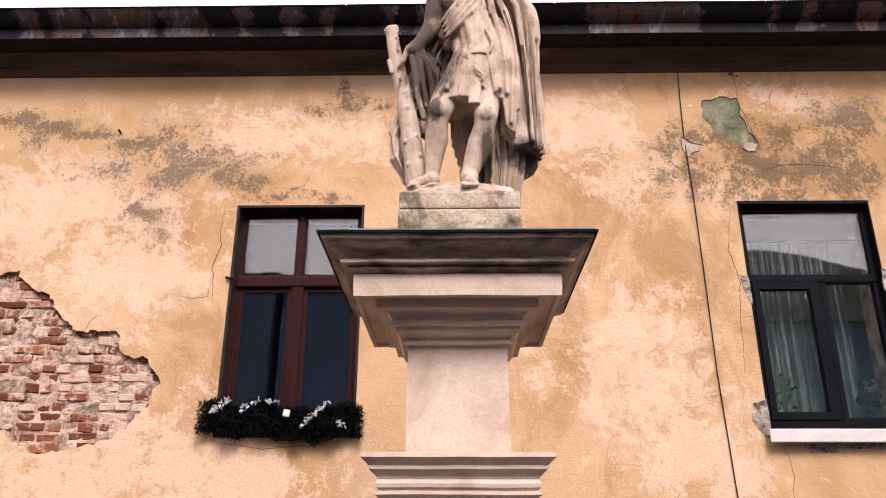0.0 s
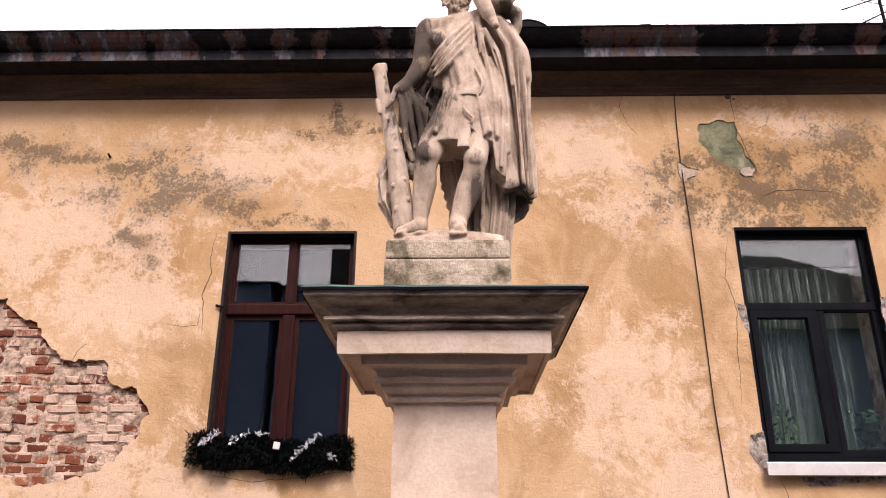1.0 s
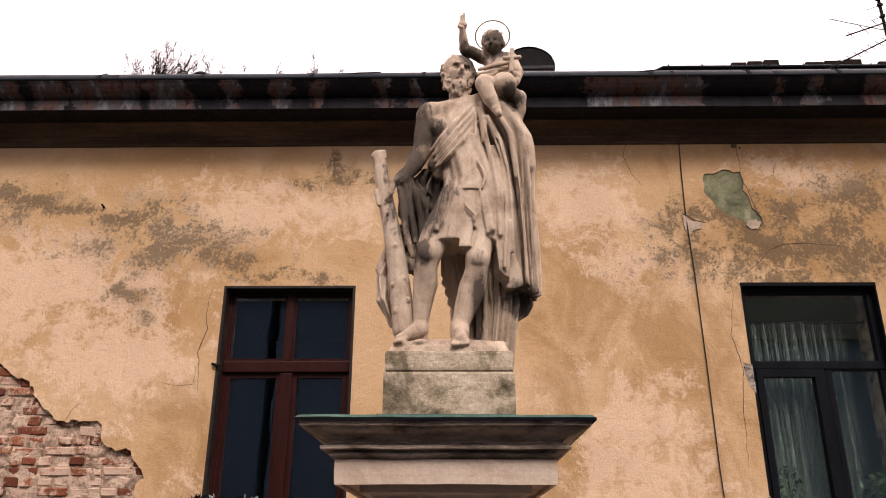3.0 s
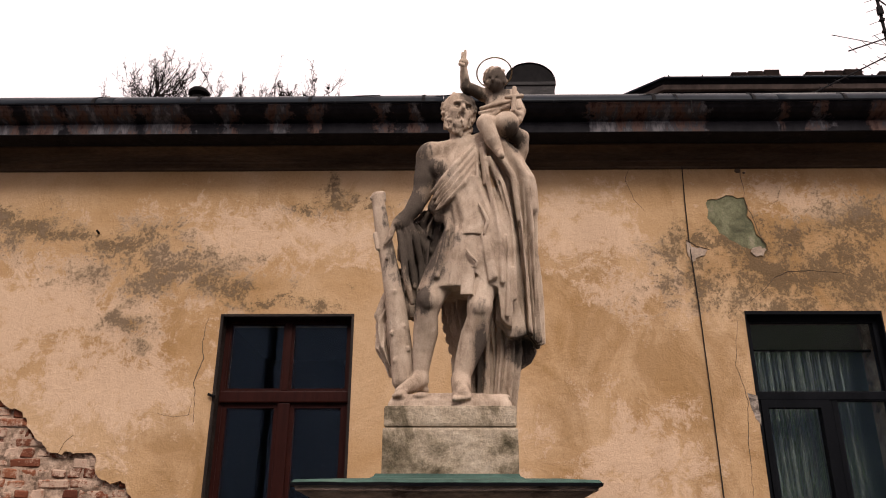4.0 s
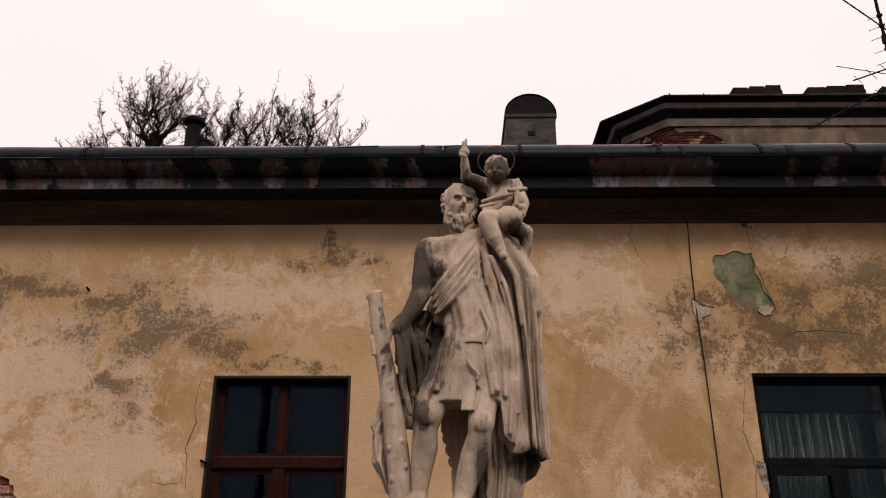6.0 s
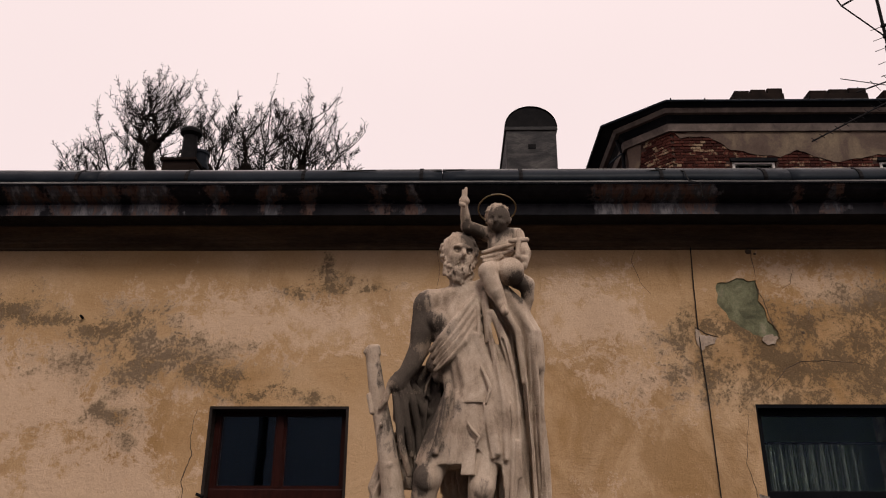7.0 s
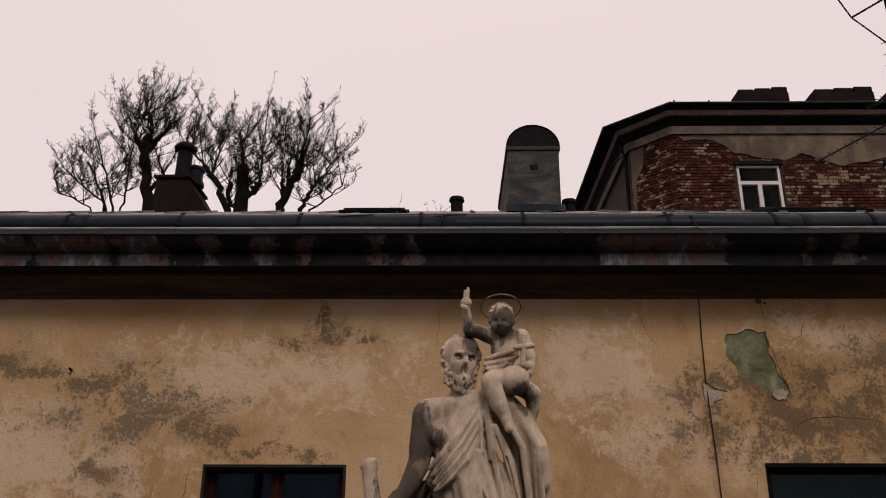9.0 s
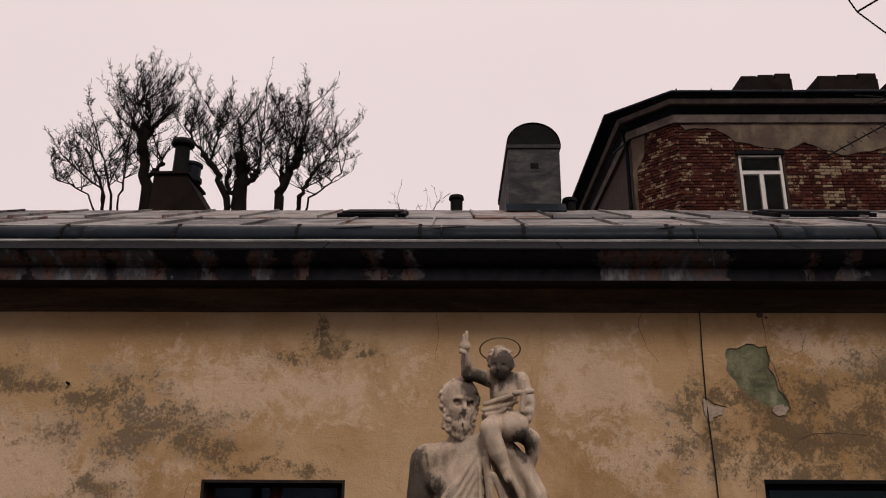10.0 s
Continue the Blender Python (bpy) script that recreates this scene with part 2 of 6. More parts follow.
    bent.operation = "MULTIPLY_ADD"
    l.new(away.outputs[0], bent.inputs[0])
    bent.inputs[1].default_value = (1.5, 1.0, 0.8)
    l.new(p, bent.inputs[2])
    where = clouds(n, l, bent.outputs[0], spots)
    body = ramp_node(n, l, calc(n, l, "ADD", calc(n, l, "MULTIPLY", where, 0.62), uneven(n, l, [(mid, 2.1), (flake, 2.4), (speckle, 1.3)])), [(0.05, (0, 0, 0)), (0.30, (1, 1, 1))])
    colour = blend(n, l, calc(n, l, "MULTIPLY", body, 0.50), colour, (0.150, 0.105, 0.056))
    crust = ramp_node(n, l, calc(n, l, "ADD", calc(n, l, "MULTIPLY", where, 0.75), uneven(n, l, [(mid, 1.5), (flake, 2.8), (speckle, 2.4)])), [(0.34, (0, 0, 0)), (0.52, (1, 1, 1))])
    colour = blend(n, l, calc(n, l, "MULTIPLY", crust, 0.6), colour, (0.066, 0.046, 0.028))
    colour = blend(n, l, 1.0, colour, ramp_node(n, l, fine, [(0.3, (0.88, 0.88, 0.88)), (0.7, (1.07, 1.07, 1.07))]), "MULTIPLY")
    l.new(colour, bsdf.inputs["Base Color"])
    bsdf.inputs["Roughness"].default_value = 0.95
    bsdf.inputs["Specular IOR Level"].default_value = 0.2
    relief(n, l, bsdf, uneven(n, l, [(flake, 0.9), (mid, 1.8), (fine, 0.25), (speckle, 0.4)]), 0.6, 0.02)
    return m


def brick_material(name, stops, white, amount, seed=0.0):
    """Brick with mortar and limewash still clinging to it."""
    m, n, l, bsdf = shader(name)
    p = place(n, l)
    info = n.new("ShaderNodeObjectInfo")
    isl = n.new("ShaderNodeNewGeometry")
    r = calc(n, l, "FRACT", calc(n, l, "ADD", info.outputs["Random"], isl.outputs["Random Per Island"]))
    colour = ramp_node(n, l, calc(n, l, "ADD", calc(n, l, "MULTIPLY", r, 0.7), calc(n, l, "MULTIPLY", noise_node(n, l, p, 14, 6, 0.7), 0.35)), stops)
    patch = calc(n, l, "ADD", calc(n, l, "MULTIPLY", noise_node(n, l, p, 2.3, 6, 0.6), 0.7), calc(n, l, "ADD", calc(n, l, "MULTIPLY", noise_node(n, l, p, 17, 8, 0.75), 0.5), calc(n, l, "MULTIPLY", calc(n, l, "SUBTRACT", r, 0.5), 0.20)))
    mask = ramp_node(n, l, patch, [(0.5 + amount, (0, 0, 0)), (0.56 + amount, (1, 1, 1))])
    colour = blend(n, l, calc(n, l, "MULTIPLY", mask, 0.9), colour, white)
    grain = noise_node(n, l, p, 90, 5, 0.7)
    colour = blend(n, l, 1.0, colour, ramp_node(n, l, grain, [(0.3, (0.8, 0.8, 0.8)), (0.7, (1.12, 1.12, 1.12))]), "MULTIPLY")
    l.new(colour, bsdf.inputs["Base Color"])
    bsdf.inputs["Roughness"].default_value = 0.92
    bsdf.inputs["Specular IOR Level"].default_value = 0.1
    relief(n, l, bsdf, calc(n, l, "ADD", grain, calc(n, l, "MULTIPLY", noise_node(n, l, p, 22, 6, 0.7), 2.0)), 0.6, 0.01)
    return m


def statue_material():
    """Pale limestone: rain-washed on what faces out, black crust in clouds."""
    m, n, l, bsdf = shader("weathered_limestone")
    p = place(n, l)
    broad = noise_node(n, l, p, 5.0, 8, 0.62, 0.6)
    mid = noise_node(n, l, place(n, l, (1, 1, 0.35)), 22.0, 8, 0.7, 0.3)
    fine = noise_node(n, l, p, 130.0, 5, 0.7)
    colour = ramp_node(n, l, calc(n, l, "ADD", calc(n, l, "MULTIPLY", broad, 0.6), calc(n, l, "MULTIPLY", mid, 0.4)), [(0.36, (0.20, 0.145, 0.104)), (0.46, (0.36, 0.275, 0.205)), (0.60, (0.50, 0.395, 0.305))])
    # crust stains, and some clouds that paint in the shade of hollows
    where = clouds(n, l, p, ((-0.08, 4.44, 0.14, 0.22), (-0.12, 4.24, 0.15, 0.24), (-0.05, 4.02, 0.18, 0.24), (0.44, 3.52, 0.10, 0.10), (-0.06, 3.74, 0.07, 0.10), (0.33, 4.98, 0.07, 0.09), (0.41, 4.62, 0.07, 0.09), (0.20, 4.90, 0.09, 0.10), (0.22, 3.50, 0.05, 0.2)))
    crust = ramp_node(n, l, calc(n, l, "ADD", calc(n, l, "MULTIPLY", where, 1.3), uneven(n, l, [(broad, 2.2), (mid, 2.4), (fine, 0.8)])), [(0.0, (0, 0, 0)), (0.50, (1, 1, 1))])
    colour = blend(n, l, calc(n, l, "MULTIPLY", crust, 0.88), colour, (0.036, 0.029, 0.025))
    colour = blend(n, l, 1.0, colour, ramp_node(n, l, fine, [(0.3, (0.82, 0.82, 0.82)), (0.7, (1.08, 1.08, 1.08))]), "MULTIPLY")
    l.new(colour, bsdf.inputs["Base Color"])
    bsdf.inputs["Roughness"].default_value = 0.9
    bsdf.inputs["Specular IOR Level"].default_value = 0.08
    relief(n, l, bsdf, calc(n, l, "ADD", calc(n, l, "MULTIPLY", mid, 1.5), fine), 0.6, 0.008)
    return m


def cornice_material():
    """Black paint that has come off in long flakes, down to rust and pale primer."""
    m, n, l, bsdf = shader("peeling_dark_cornice")
    p = place(n, l, (0.8, 1, 2.0))
    broad = noise_node(n, l, p, 2.3, 8, 0.62, 0.3)
    mid = noise_node(n, l, place(n, l, (1, 1, 0.5)), 11.0, 8, 0.7, 0.3)
    colour = ramp_node(n, l, mid, [(0.3, (0.006, 0.006, 0.008)), (0.7, (0.018, 0.017, 0.020))])
    # lengths where the paint has let go, each with an eaten rim
    sep = n.new("ShaderNodeSeparateXYZ")
    l.new(place(n, l), sep.inputs[0])
    bare = None
    for cx, half in ((-3.91, 0.12), (-3.54, 0.15), (-3.04, 0.32), (-2.47, 0.21), (-1.91, 0.1), (-1.45, 0.1), (-1.13, 0.07), (-0.52, 0.09), (-0.25, 0.06), (1.78, 0.55), (2.97, 0.06), (3.29, 0.08), (3.85, 0.13)):
        d = calc(n, l, "SUBTRACT", half, calc(n, l, "ABSOLUTE", calc(n, l, "SUBTRACT", sep.outputs[0], cx)))
        bare = d if bare is None else calc(n, l, "MAXIMUM", bare, d)
    bare = calc(n, l, "MAXIMUM", bare, -0.25)
    gone = ramp_node(n, l, calc(n, l, "ADD", calc(n, l, "MULTIPLY", bare, 2.4), uneven(n, l, [(mid, 0.9), (broad, 1.0)])), [(-0.0, (0, 0, 0)), (0.10, (1, 1, 1))])
    under = ramp_node(n, l, noise_node(n, l, place(n, l, (2.2, 1, 0.7)), 3.7, 8, 0.7), [(0.36, (0.040, 0.020, 0.016)), (0.46, (0.125, 0.075, 0.060)), (0.54, (0.06, 0.06, 0.068)), (0.64, (0.19, 0.18, 0.185))])
    colour = blend(n, l, calc(n, l, "MULTIPLY", calc(n, l, "MULTIPLY", gone, calc(n, l, "GREATER_THAN", sep.outputs[2], 6.094)), 0.8), colour, under)
    l.new(colour, bsdf.inputs["Base Color"])
    bsdf.inputs["Roughness"].default_value = 0.6
    bsdf.inputs["Specular IOR Level"].default_value = 0.06
    relief(n, l, bsdf, calc(n, l, "ADD", gone, mid), 0.5, 0.006)
    return m


def glass_material(name="window_glass", ior=1.52):
    m, n, l, bsdf = shader(name)
    bsdf.inputs["Base Color"].default_value = (0.82, 0.88, 0.86, 1)
    bsdf.inputs["Transmission Weight"].default_value = 1.0
    bsdf.inputs["Roughness"].default_value = 0.01
    bsdf.inputs["IOR"].default_value = ior
    p = place(n, l)
    relief(n, l, bsdf, noise_node(n, l, p, 2.2, 2, 0.4), 0.04, 0.02)
    return m


PLASTER = plaster_material()
GREEN_COAT = surface("old_green_limewash", [(0.32, (0.06, 0.058, 0.034)), (0.48, (0.115, 0.115, 0.066)), (0.60, (0.17, 0.165, 0.098)), (0.72, (0.27, 0.225, 0.16))], 5.0, 0.3, 40, bump=0.7)
PALE_PLASTER = surface("pale_lime_plaster", [(0.3, (0.28, 0.21, 0.15)), (0.7, (0.42, 0.33, 0.26))], 14.0, 0.3)
BRICK = brick_material("old_red_brick", [(0.2, (0.085, 0.027, 0.016)), (0.5, (0.155, 0.052, 0.028)), (0.8, (0.25, 0.095, 0.048))], (0.44, 0.32, 0.24), 0.085)
MORTAR = surface("lime_mortar", [(0.34, (0.09, 0.058, 0.040)), (0.48, (0.28, 0.195, 0.14)), (0.62, (0.46, 0.34, 0.255))], 6.0, 0.45, 50, bump=0.8)
FAR_BRICK = brick_material("dark_red_brick", [(0.2, (0.022, 0.006, 0.0045)), (0.5, (0.045, 0.012, 0.0085)), (0.8, (0.066, 0.020, 0.014))], (0.21, 0.155, 0.10), 0.15)
FAR_MORTAR = surface("dark_mortar", [(0.3, (0.018, 0.009, 0.007)), (0.7, (0.05, 0.027, 0.02))], 3.0)
FAR_PLASTER = surface("brown_render", [(0.3, (0.045, 0.028, 0.022)), (0.5, (0.075, 0.052, 0.040)), (0.66, (0.15, 0.115, 0.075))], 0.9, 0.25, 20)
FAR_TRIM = surface("weathered_trim", [(0.3, (0.045, 0.034, 0.030)), (0.7, (0.14, 0.11, 0.095))], 1.8, 0.25, 12)
STONE = surface("painted_stone", [(0.25, (0.30, 0.215, 0.155)), (0.5, (0.45, 0.35, 0.27)), (0.75, (0.52, 0.42, 0.335))], 3.5, 0.14, 70, bump=0.3)
WORN_STONE = surface("dirty_worn_stone", [(0.36, (0.11, 0.083, 0.064)), (0.48, (0.27, 0.21, 0.16)), (0.64, (0.42, 0.335, 0.26))], 9.0, 0.35, 70, bump=0.7, stretch=(0.5, 0.5, 1.6))
STATUE_STONE = statue_material()
BRASS = surface("dull_brass", [(0.3, (0.12, 0.09, 0.05)), (0.7, (0.24, 0.18, 0.10))], 10, 0.2, 60, (0.4, 0.6), 0.1, 0.8)
PLINTH_STONE = surface("mossy_limestone", [(0.34, (0.06, 0.048, 0.028)), (0.42, (0.17, 0.135, 0.09)), (0.50, (0.36, 0.29, 0.21)), (0.70, (0.47, 0.39, 0.30))], 4.0, 0.4, 60, bump=0.8)
COPPER = surface("verdigris_copper", [(0.3, (0.020, 0.042, 0.034)), (0.55, (0.045, 0.085, 0.068)), (0.75, (0.08, 0.13, 0.10))], 6, 0.25, 50, (0.5, 0.8), 0.3, 0.0)
TIN = surface("tarred_sheet_metal", [(0.3, (0.0030, 0.0034, 0.0045)), (0.55, (0.006, 0.006, 0.0075)), (0.75, (0.014, 0.013, 0.013))], 1.6, 0.3, 30, (0.55, 0.75), 0.2, 0.0, gloss=0.03)
GUTTER_TIN = surface("grey_zinc_gutter", [(0.3, (0.004, 0.006, 0.009)), (0.7, (0.013, 0.0175, 0.023))], 2.0, 0.2, 30, (0.32, 0.5), 0.15, 0.0, gloss=0.05)
BARE_ZINC = surface("bare_zinc_edge", [(0.3, (0.05, 0.05, 0.05)), (0.5, (0.22, 0.21, 0.20)), (0.7, (0.42, 0.40, 0.38))], 1.2, 0.2, 30, (0.35, 0.5), 0.1, 0.0, gloss=0.3)
ROOF_TIN = surface("patchy_roof_tin", [(0.30, (0.022, 0.020, 0.022)), (0.44, (0.085, 0.078, 0.076)), (0.56, (0.24, 0.22, 0.205)), (0.66, (0.085, 0.034, 0.020))], 1.6, 0.35, 25, (0.45, 0.7), 0.2, 0.1, rand=0.25, gloss=0.2)
CORNICE = cornice_material()
# streaky brown plaster, its tone lowered to paint in the eaves' shade
EAVE_SHADE = surface("eave_shaded_plaster", [(0.3, (0.042, 0.028, 0.020)), (0.5, (0.078, 0.052, 0.035)), (0.7, (0.13, 0.087, 0.056))], 1.6, 0.3, 30, stretch=(0.5, 1, 3.5), gloss=0.03)
BROWN_WOOD = surface("brown_window_paint", [(0.3, (0.0125, 0.0030, 0.0023)), (0.7, (0.025, 0.0062, 0.0045))], 6, 0.2, 40, (0.35, 0.55), 0.2, 0, (4, 4, 0.6), gloss=0.07)
DARK_WOOD = surface("dark_reveal_paint", [(0.3, (0.0100, 0.0070, 0.0060)), (0.7, (0.0250, 0.0180, 0.0150))], 6, 0.25, 40, (0.5, 0.7), 0.2)
BLACK_FRAME = surface("anthracite_window_frame", [(0.3, (0.003, 0.0035, 0.0045)), (0.7, (0.006, 0.0065, 0.008))], 4, 0.1, 40, (0.45, 0.6), 0.05, gloss=0.03)
WHITE_SILL = surface("white_tin_sill", [(0.3, (0.3794, 0.3488, 0.3182)), (0.7, (0.4774, 0.4529, 0.4284))], 4, 0.08, 40, (0.35, 0.5), 0.1, gloss=0.4)
# near-black walls: the darkness of an unlit room is in their colour
ROOM = surface("unlit_room_wall", [(0.3, (0.0180, 0.0162, 0.0135)), (0.7, (0.0288, 0.0270, 0.0216))], 1.0, 0.1)
GREEN_ROOM = surface("green_room_wall", [(0.3, (0.2640, 0.3564, 0.1848)), (0.7, (0.3564, 0.4488, 0.2508))], 1.0, 0.1)
CURTAIN = surface("grey_string_curtain", [(0.3, (0.060, 0.061, 0.056)), (0.7, (0.10, 0.101, 0.092))], 8, 0.2)
GLASS = glass_material()
DULL_GLASS = glass_material("dull_old_glass", 1.12)
NEEDLES = surface("fir_needles", [(0.3, (0.0035, 0.0048, 0.0046)), (0.7, (0.010, 0.0125, 0.0115))], 20, 0.3, gloss=0.03)
TINSEL = surface("silver_tinsel", [(0.3, (0.52, 0.52, 0.54)), (0.7, (0.78, 0.78, 0.80))], 20, 0.1, 60, (0.25, 0.4), 0.0, 0.6)
WHITE_PLASTIC = surface("white_plastic", [(0.3, (0.42, 0.40, 0.37)), (0.7, (0.50, 0.48, 0.45))], 5, 0.05)
BLACK_IRON = surface("black_iron", [(0.3, (0.004, 0.004, 0.0045)), (0.7, (0.011, 0.010, 0.010))], 8, 0.2, 40, (0.55, 0.75), 0.2, 0.0, gloss=0.03)
CABLE = surface("black_cable", [(0.3, (0.012, 0.012, 0.012)), (0.7, (0.025, 0.024, 0.023))], 8, 0.1, gloss=0.03)
CHIMNEY_RENDER = surface("grey_chimney_render", [(0.3, (0.016, 0.0155, 0.016)), (0.5, (0.036, 0.034, 0.034)), (0.70, (0.085, 0.078, 0.072))], 2.6, 0.35, 30, bump=0.7, stretch=(1, 1, 2.5))
BROWN_CHIMNEY = surface("brown_chimney_render", [(0.3, (0.0044, 0.0033, 0.0030)), (0.7, (0.0165, 0.0110, 0.0088))], 2.2, 0.3, 30, gloss=0.03)
BARK = surface("wet_bark", [(0.3, (0.003, 0.0025, 0.002)), (0.7, (0.011, 0.0085, 0.007))], 3, 0.3, 25, bump=0.8, gloss=0.03)
TWIG = surface("twig_bark", [(0.3, (0.004, 0.003, 0.0025)), (0.7, (0.012, 0.008, 0.006))], 3, 0.2, gloss=0.03)
# ground is out of view; kept dark to throw less light upward
PAVING = surface("dark_grey_paving", [(0.3, (0.022, 0.021, 0.021)), (0.7, (0.048, 0.046, 0.044))], 0.8, 0.3, 20)
ACROSS_WALL = surface("shaded_blue_grey_render", [(0.3, (0.060, 0.092, 0.15)), (0.7, (0.095, 0.135, 0.21))], 0.5, 0.2, 8)
ACROSS_ROOF = surface("dark_slate", [(0.3, (0.0150, 0.0150, 0.0175)), (0.7, (0.0350, 0.0350, 0.0375))], 0.9, 0.2, 8)
# dark tone paints the shade and dirt inside cracks and holes
CRACK = surface("crack_shadow_dirt", [(0.3, (0.05, 0.035, 0.025)), (0.7, (0.11, 0.08, 0.055))], 9, 0.2)

# ---- ground and the street behind the camera ----
bm = bmesh.new()
bmesh.ops.create_grid(bm, x_segments=8, y_segments=8, size=400)
tagged(solid("ground", bm, PAVING), "grey paved street ground", "ground", kind="structure")


def across_house(x0, x1, y, depth, eave, ridge, rx0, rx1):
    t = thing("house_across", ((x0 + x1) / 2, y, 0), "shaded rendered house across the street with slate roof", "house")
    part("wall", boxed(x0, x1, y - depth, y, 0, eave), ACROSS_WALL, t)
    bm = bmesh.new()
    a = [bm.verts.new(v) for v in ((x0 - 0.3, y + 0.3, eave), (x1 + 0.3, y + 0.3, eave), (x1 + 0.3, y - depth, eave), (x0 - 0.3, y - depth, eave), (rx0, y - depth * 0.45, ridge), (rx1, y - depth * 0.45, ridge))]
    for f in ((0, 1, 5, 4), (1, 2, 5), (2, 3, 4, 5), (3, 0, 4), (3, 2, 1, 0)):
        bm.faces.new([a[i] for i in f])
    part("roof", bm, ACROSS_ROOF, t)
    return t


across_house(-26, -6.6, -14, 9, 11.1, 12.6, -24, -8.4)
across_house(-6.3, 6.8, -14.3, 8, 11.0, 12.3, -4.5, 5)
across_house(7.2, 20, -13, 9, 9.0, 13.2, 10.2, 13.0)
t = thing("chimney_across", (-4.2, -17, 9), "dark chimney on the roof across the street", "chimney")
part("shaft", boxed(-4.9, -3.5, -17.6, -16.4, 9, 13.4), ACROSS_ROOF, t)

# ---- the old house: front wall ----
WALL = 6.18
LEFT_OPEN = (-1.915, -0.765, 2.49, 4.545)
RIGHT_OPEN = (2.565, 3.725, 2.545, 4.565)
PATCH = ragged([(-4.75, 3.98), (-3.80, 3.90), (-3.62, 3.75), (-3.48, 3.71), (-3.40, 3.57), (-3.27, 3.45), (-3.10, 3.38), (-2.84, 3.35), (-2.77, 3.20), (-2.60, 3.15),
                (-2.47, 3.06), (-2.43, 2.95), (-2.45, 2.78), (-2.57, 2.63), (-2.68, 2.53), (-2.99, 2.39), (-3.35, 2.35), (-3.53, 2.45), (-3.80, 2.58), (-4.6, 2.62), (-4.95, 3.3)], 0.03, 0.055, 3.0, 9.0)
GREEN = ragged([(2.39, 5.61), (2.52, 5.63), (2.71, 5.63), (2.73, 5.45), (2.83, 5.17), (2.84, 5.11), (2.70, 5.12), (2.56, 5.21), (2.45, 5.30), (2.36, 5.42)], 0.025, 0.036, 8.0, 8.0)
CHIPS = [
    ragged([(2.50, 3.86), (2.575, 3.84), (2.575, 3.60), (2.54, 3.66), (2.51, 3.76)], 0.03, 0.01, 1.0),
    ragged([(2.46, 2.76), (2.575, 2.80), (2.575, 2.53), (2.52, 2.50), (2.44, 2.62)], 0.03, 0.012, 2.0),
    ragged([(2.80, 2.44), (3.70, 2.44), (3.62, 2.385), (3.2, 2.40), (3.05, 2.365), (2.86, 2.37)], 0.03, 0.012, 4.0),
    ragged([(3.715, 3.92), (3.80, 3.90), (3.84, 3.72), (3.78, 3.62), (3.715, 3.60)], 0.03, 0.012, 6.0),
]
wall = solid("wall_front", slab(rect(-12, 12, 0, 6.1), [rect(*LEFT_OPEN), rect(*RIGHT_OPEN)], WALL + 0.054, WALL + 0.45), MORTAR)
tagged(wall, "ochre plastered house wall with mould, cracks and bare brick", "wall", kind="structure")


coat = part("plaster_coat", slab(rect(-12, 12, 0, 6.1), [rect(*LEFT_OPEN), rect(*RIGHT_OPEN), PATCH, GREEN], WALL, WALL + 0.052), PLASTER, wall, "worn ochre limewashed plaster coat")
part("under_coat", slab(ragged(rect(2.2, 3.0, 4.97, 5.77), 0.2, 0.0), [], WALL + 0.010, WALL + 0.050), GREEN_COAT, wall, "older green limewash under the broken plaster")
bm = bmesh.new()
for c in CHIPS:
    patch_bm = slab(c, [], WALL - 0.004, WALL + 0.012)
    me = bpy.data.meshes.new("chip_piece")
    patch_bm.to_mesh(me)
    patch_bm.free()
    bm.from_mesh(me)
    bpy.data.meshes.remove(me)
part("chipped_plaster", bm, surface("grey_rubble_plaster", [(0.36, (0.05, 0.04, 0.035)), (0.5, (0.22, 0.18, 0.15)), (0.7, (0.46, 0.40, 0.34))], 14, 0.3, 60, bump=1.0), wall, "grey broken plaster edge")

# flakes of plaster that stand off the wall
for pts, tilt in (([(2.13, 5.20), (2.20, 5.14), (2.34, 5.13), (2.27, 5.07), (2.17, 5.01), (2.14, 5.08)], 6), ([(2.68, 5.115), (2.78, 5.17), (2.83, 5.11), (2.79, 5.075), (2.73, 5.075)], 8)):
    fl = slab(ragged(pts, 0.02, 0.03, 2.0, 12.0), [], WALL - 0.010, WALL - 0.003)
    c = Vector((pts[0][0], WALL, pts[-1][1]))
    fl.transform(Matrix.Translation(c) @ pose(0, 0, 0, tilt) @ Matrix.Translation(-c))
    part("plaster_flake", fl, PALE_PLASTER, wall, "pale loose plaster flake")


def crack(pts, width):
    """A fine crack that wanders between a few turns."""
    line = []
    for (xa, za), (xb, zb) in zip(pts, pts[1:]):
        n = max(2, int(math.hypot(xb - xa, zb - za) / 0.03))
        for i in range(n):
            f = i / n
            x, z = xa + (xb - xa) * f, za + (zb - za) * f
            line.append((x + 0.016 * noise.noise((x * 14, z * 14, 1.3)), WALL + 0.0005, z + 0.012 * noise.noise((x * 14, z * 14, 7.1))))
    line.append((pts[-1][0], WALL + 0.0005, pts[-1][1]))
    n = len(line)
    return tubed(line, [width * (0.35 + 0.65 * math.sin(math.pi * (i + 0.5) / n)) * (0.7 + 0.6 * abs(noise.noise((i * 0.4, 2, 3)))) for i in range(n)], 4)


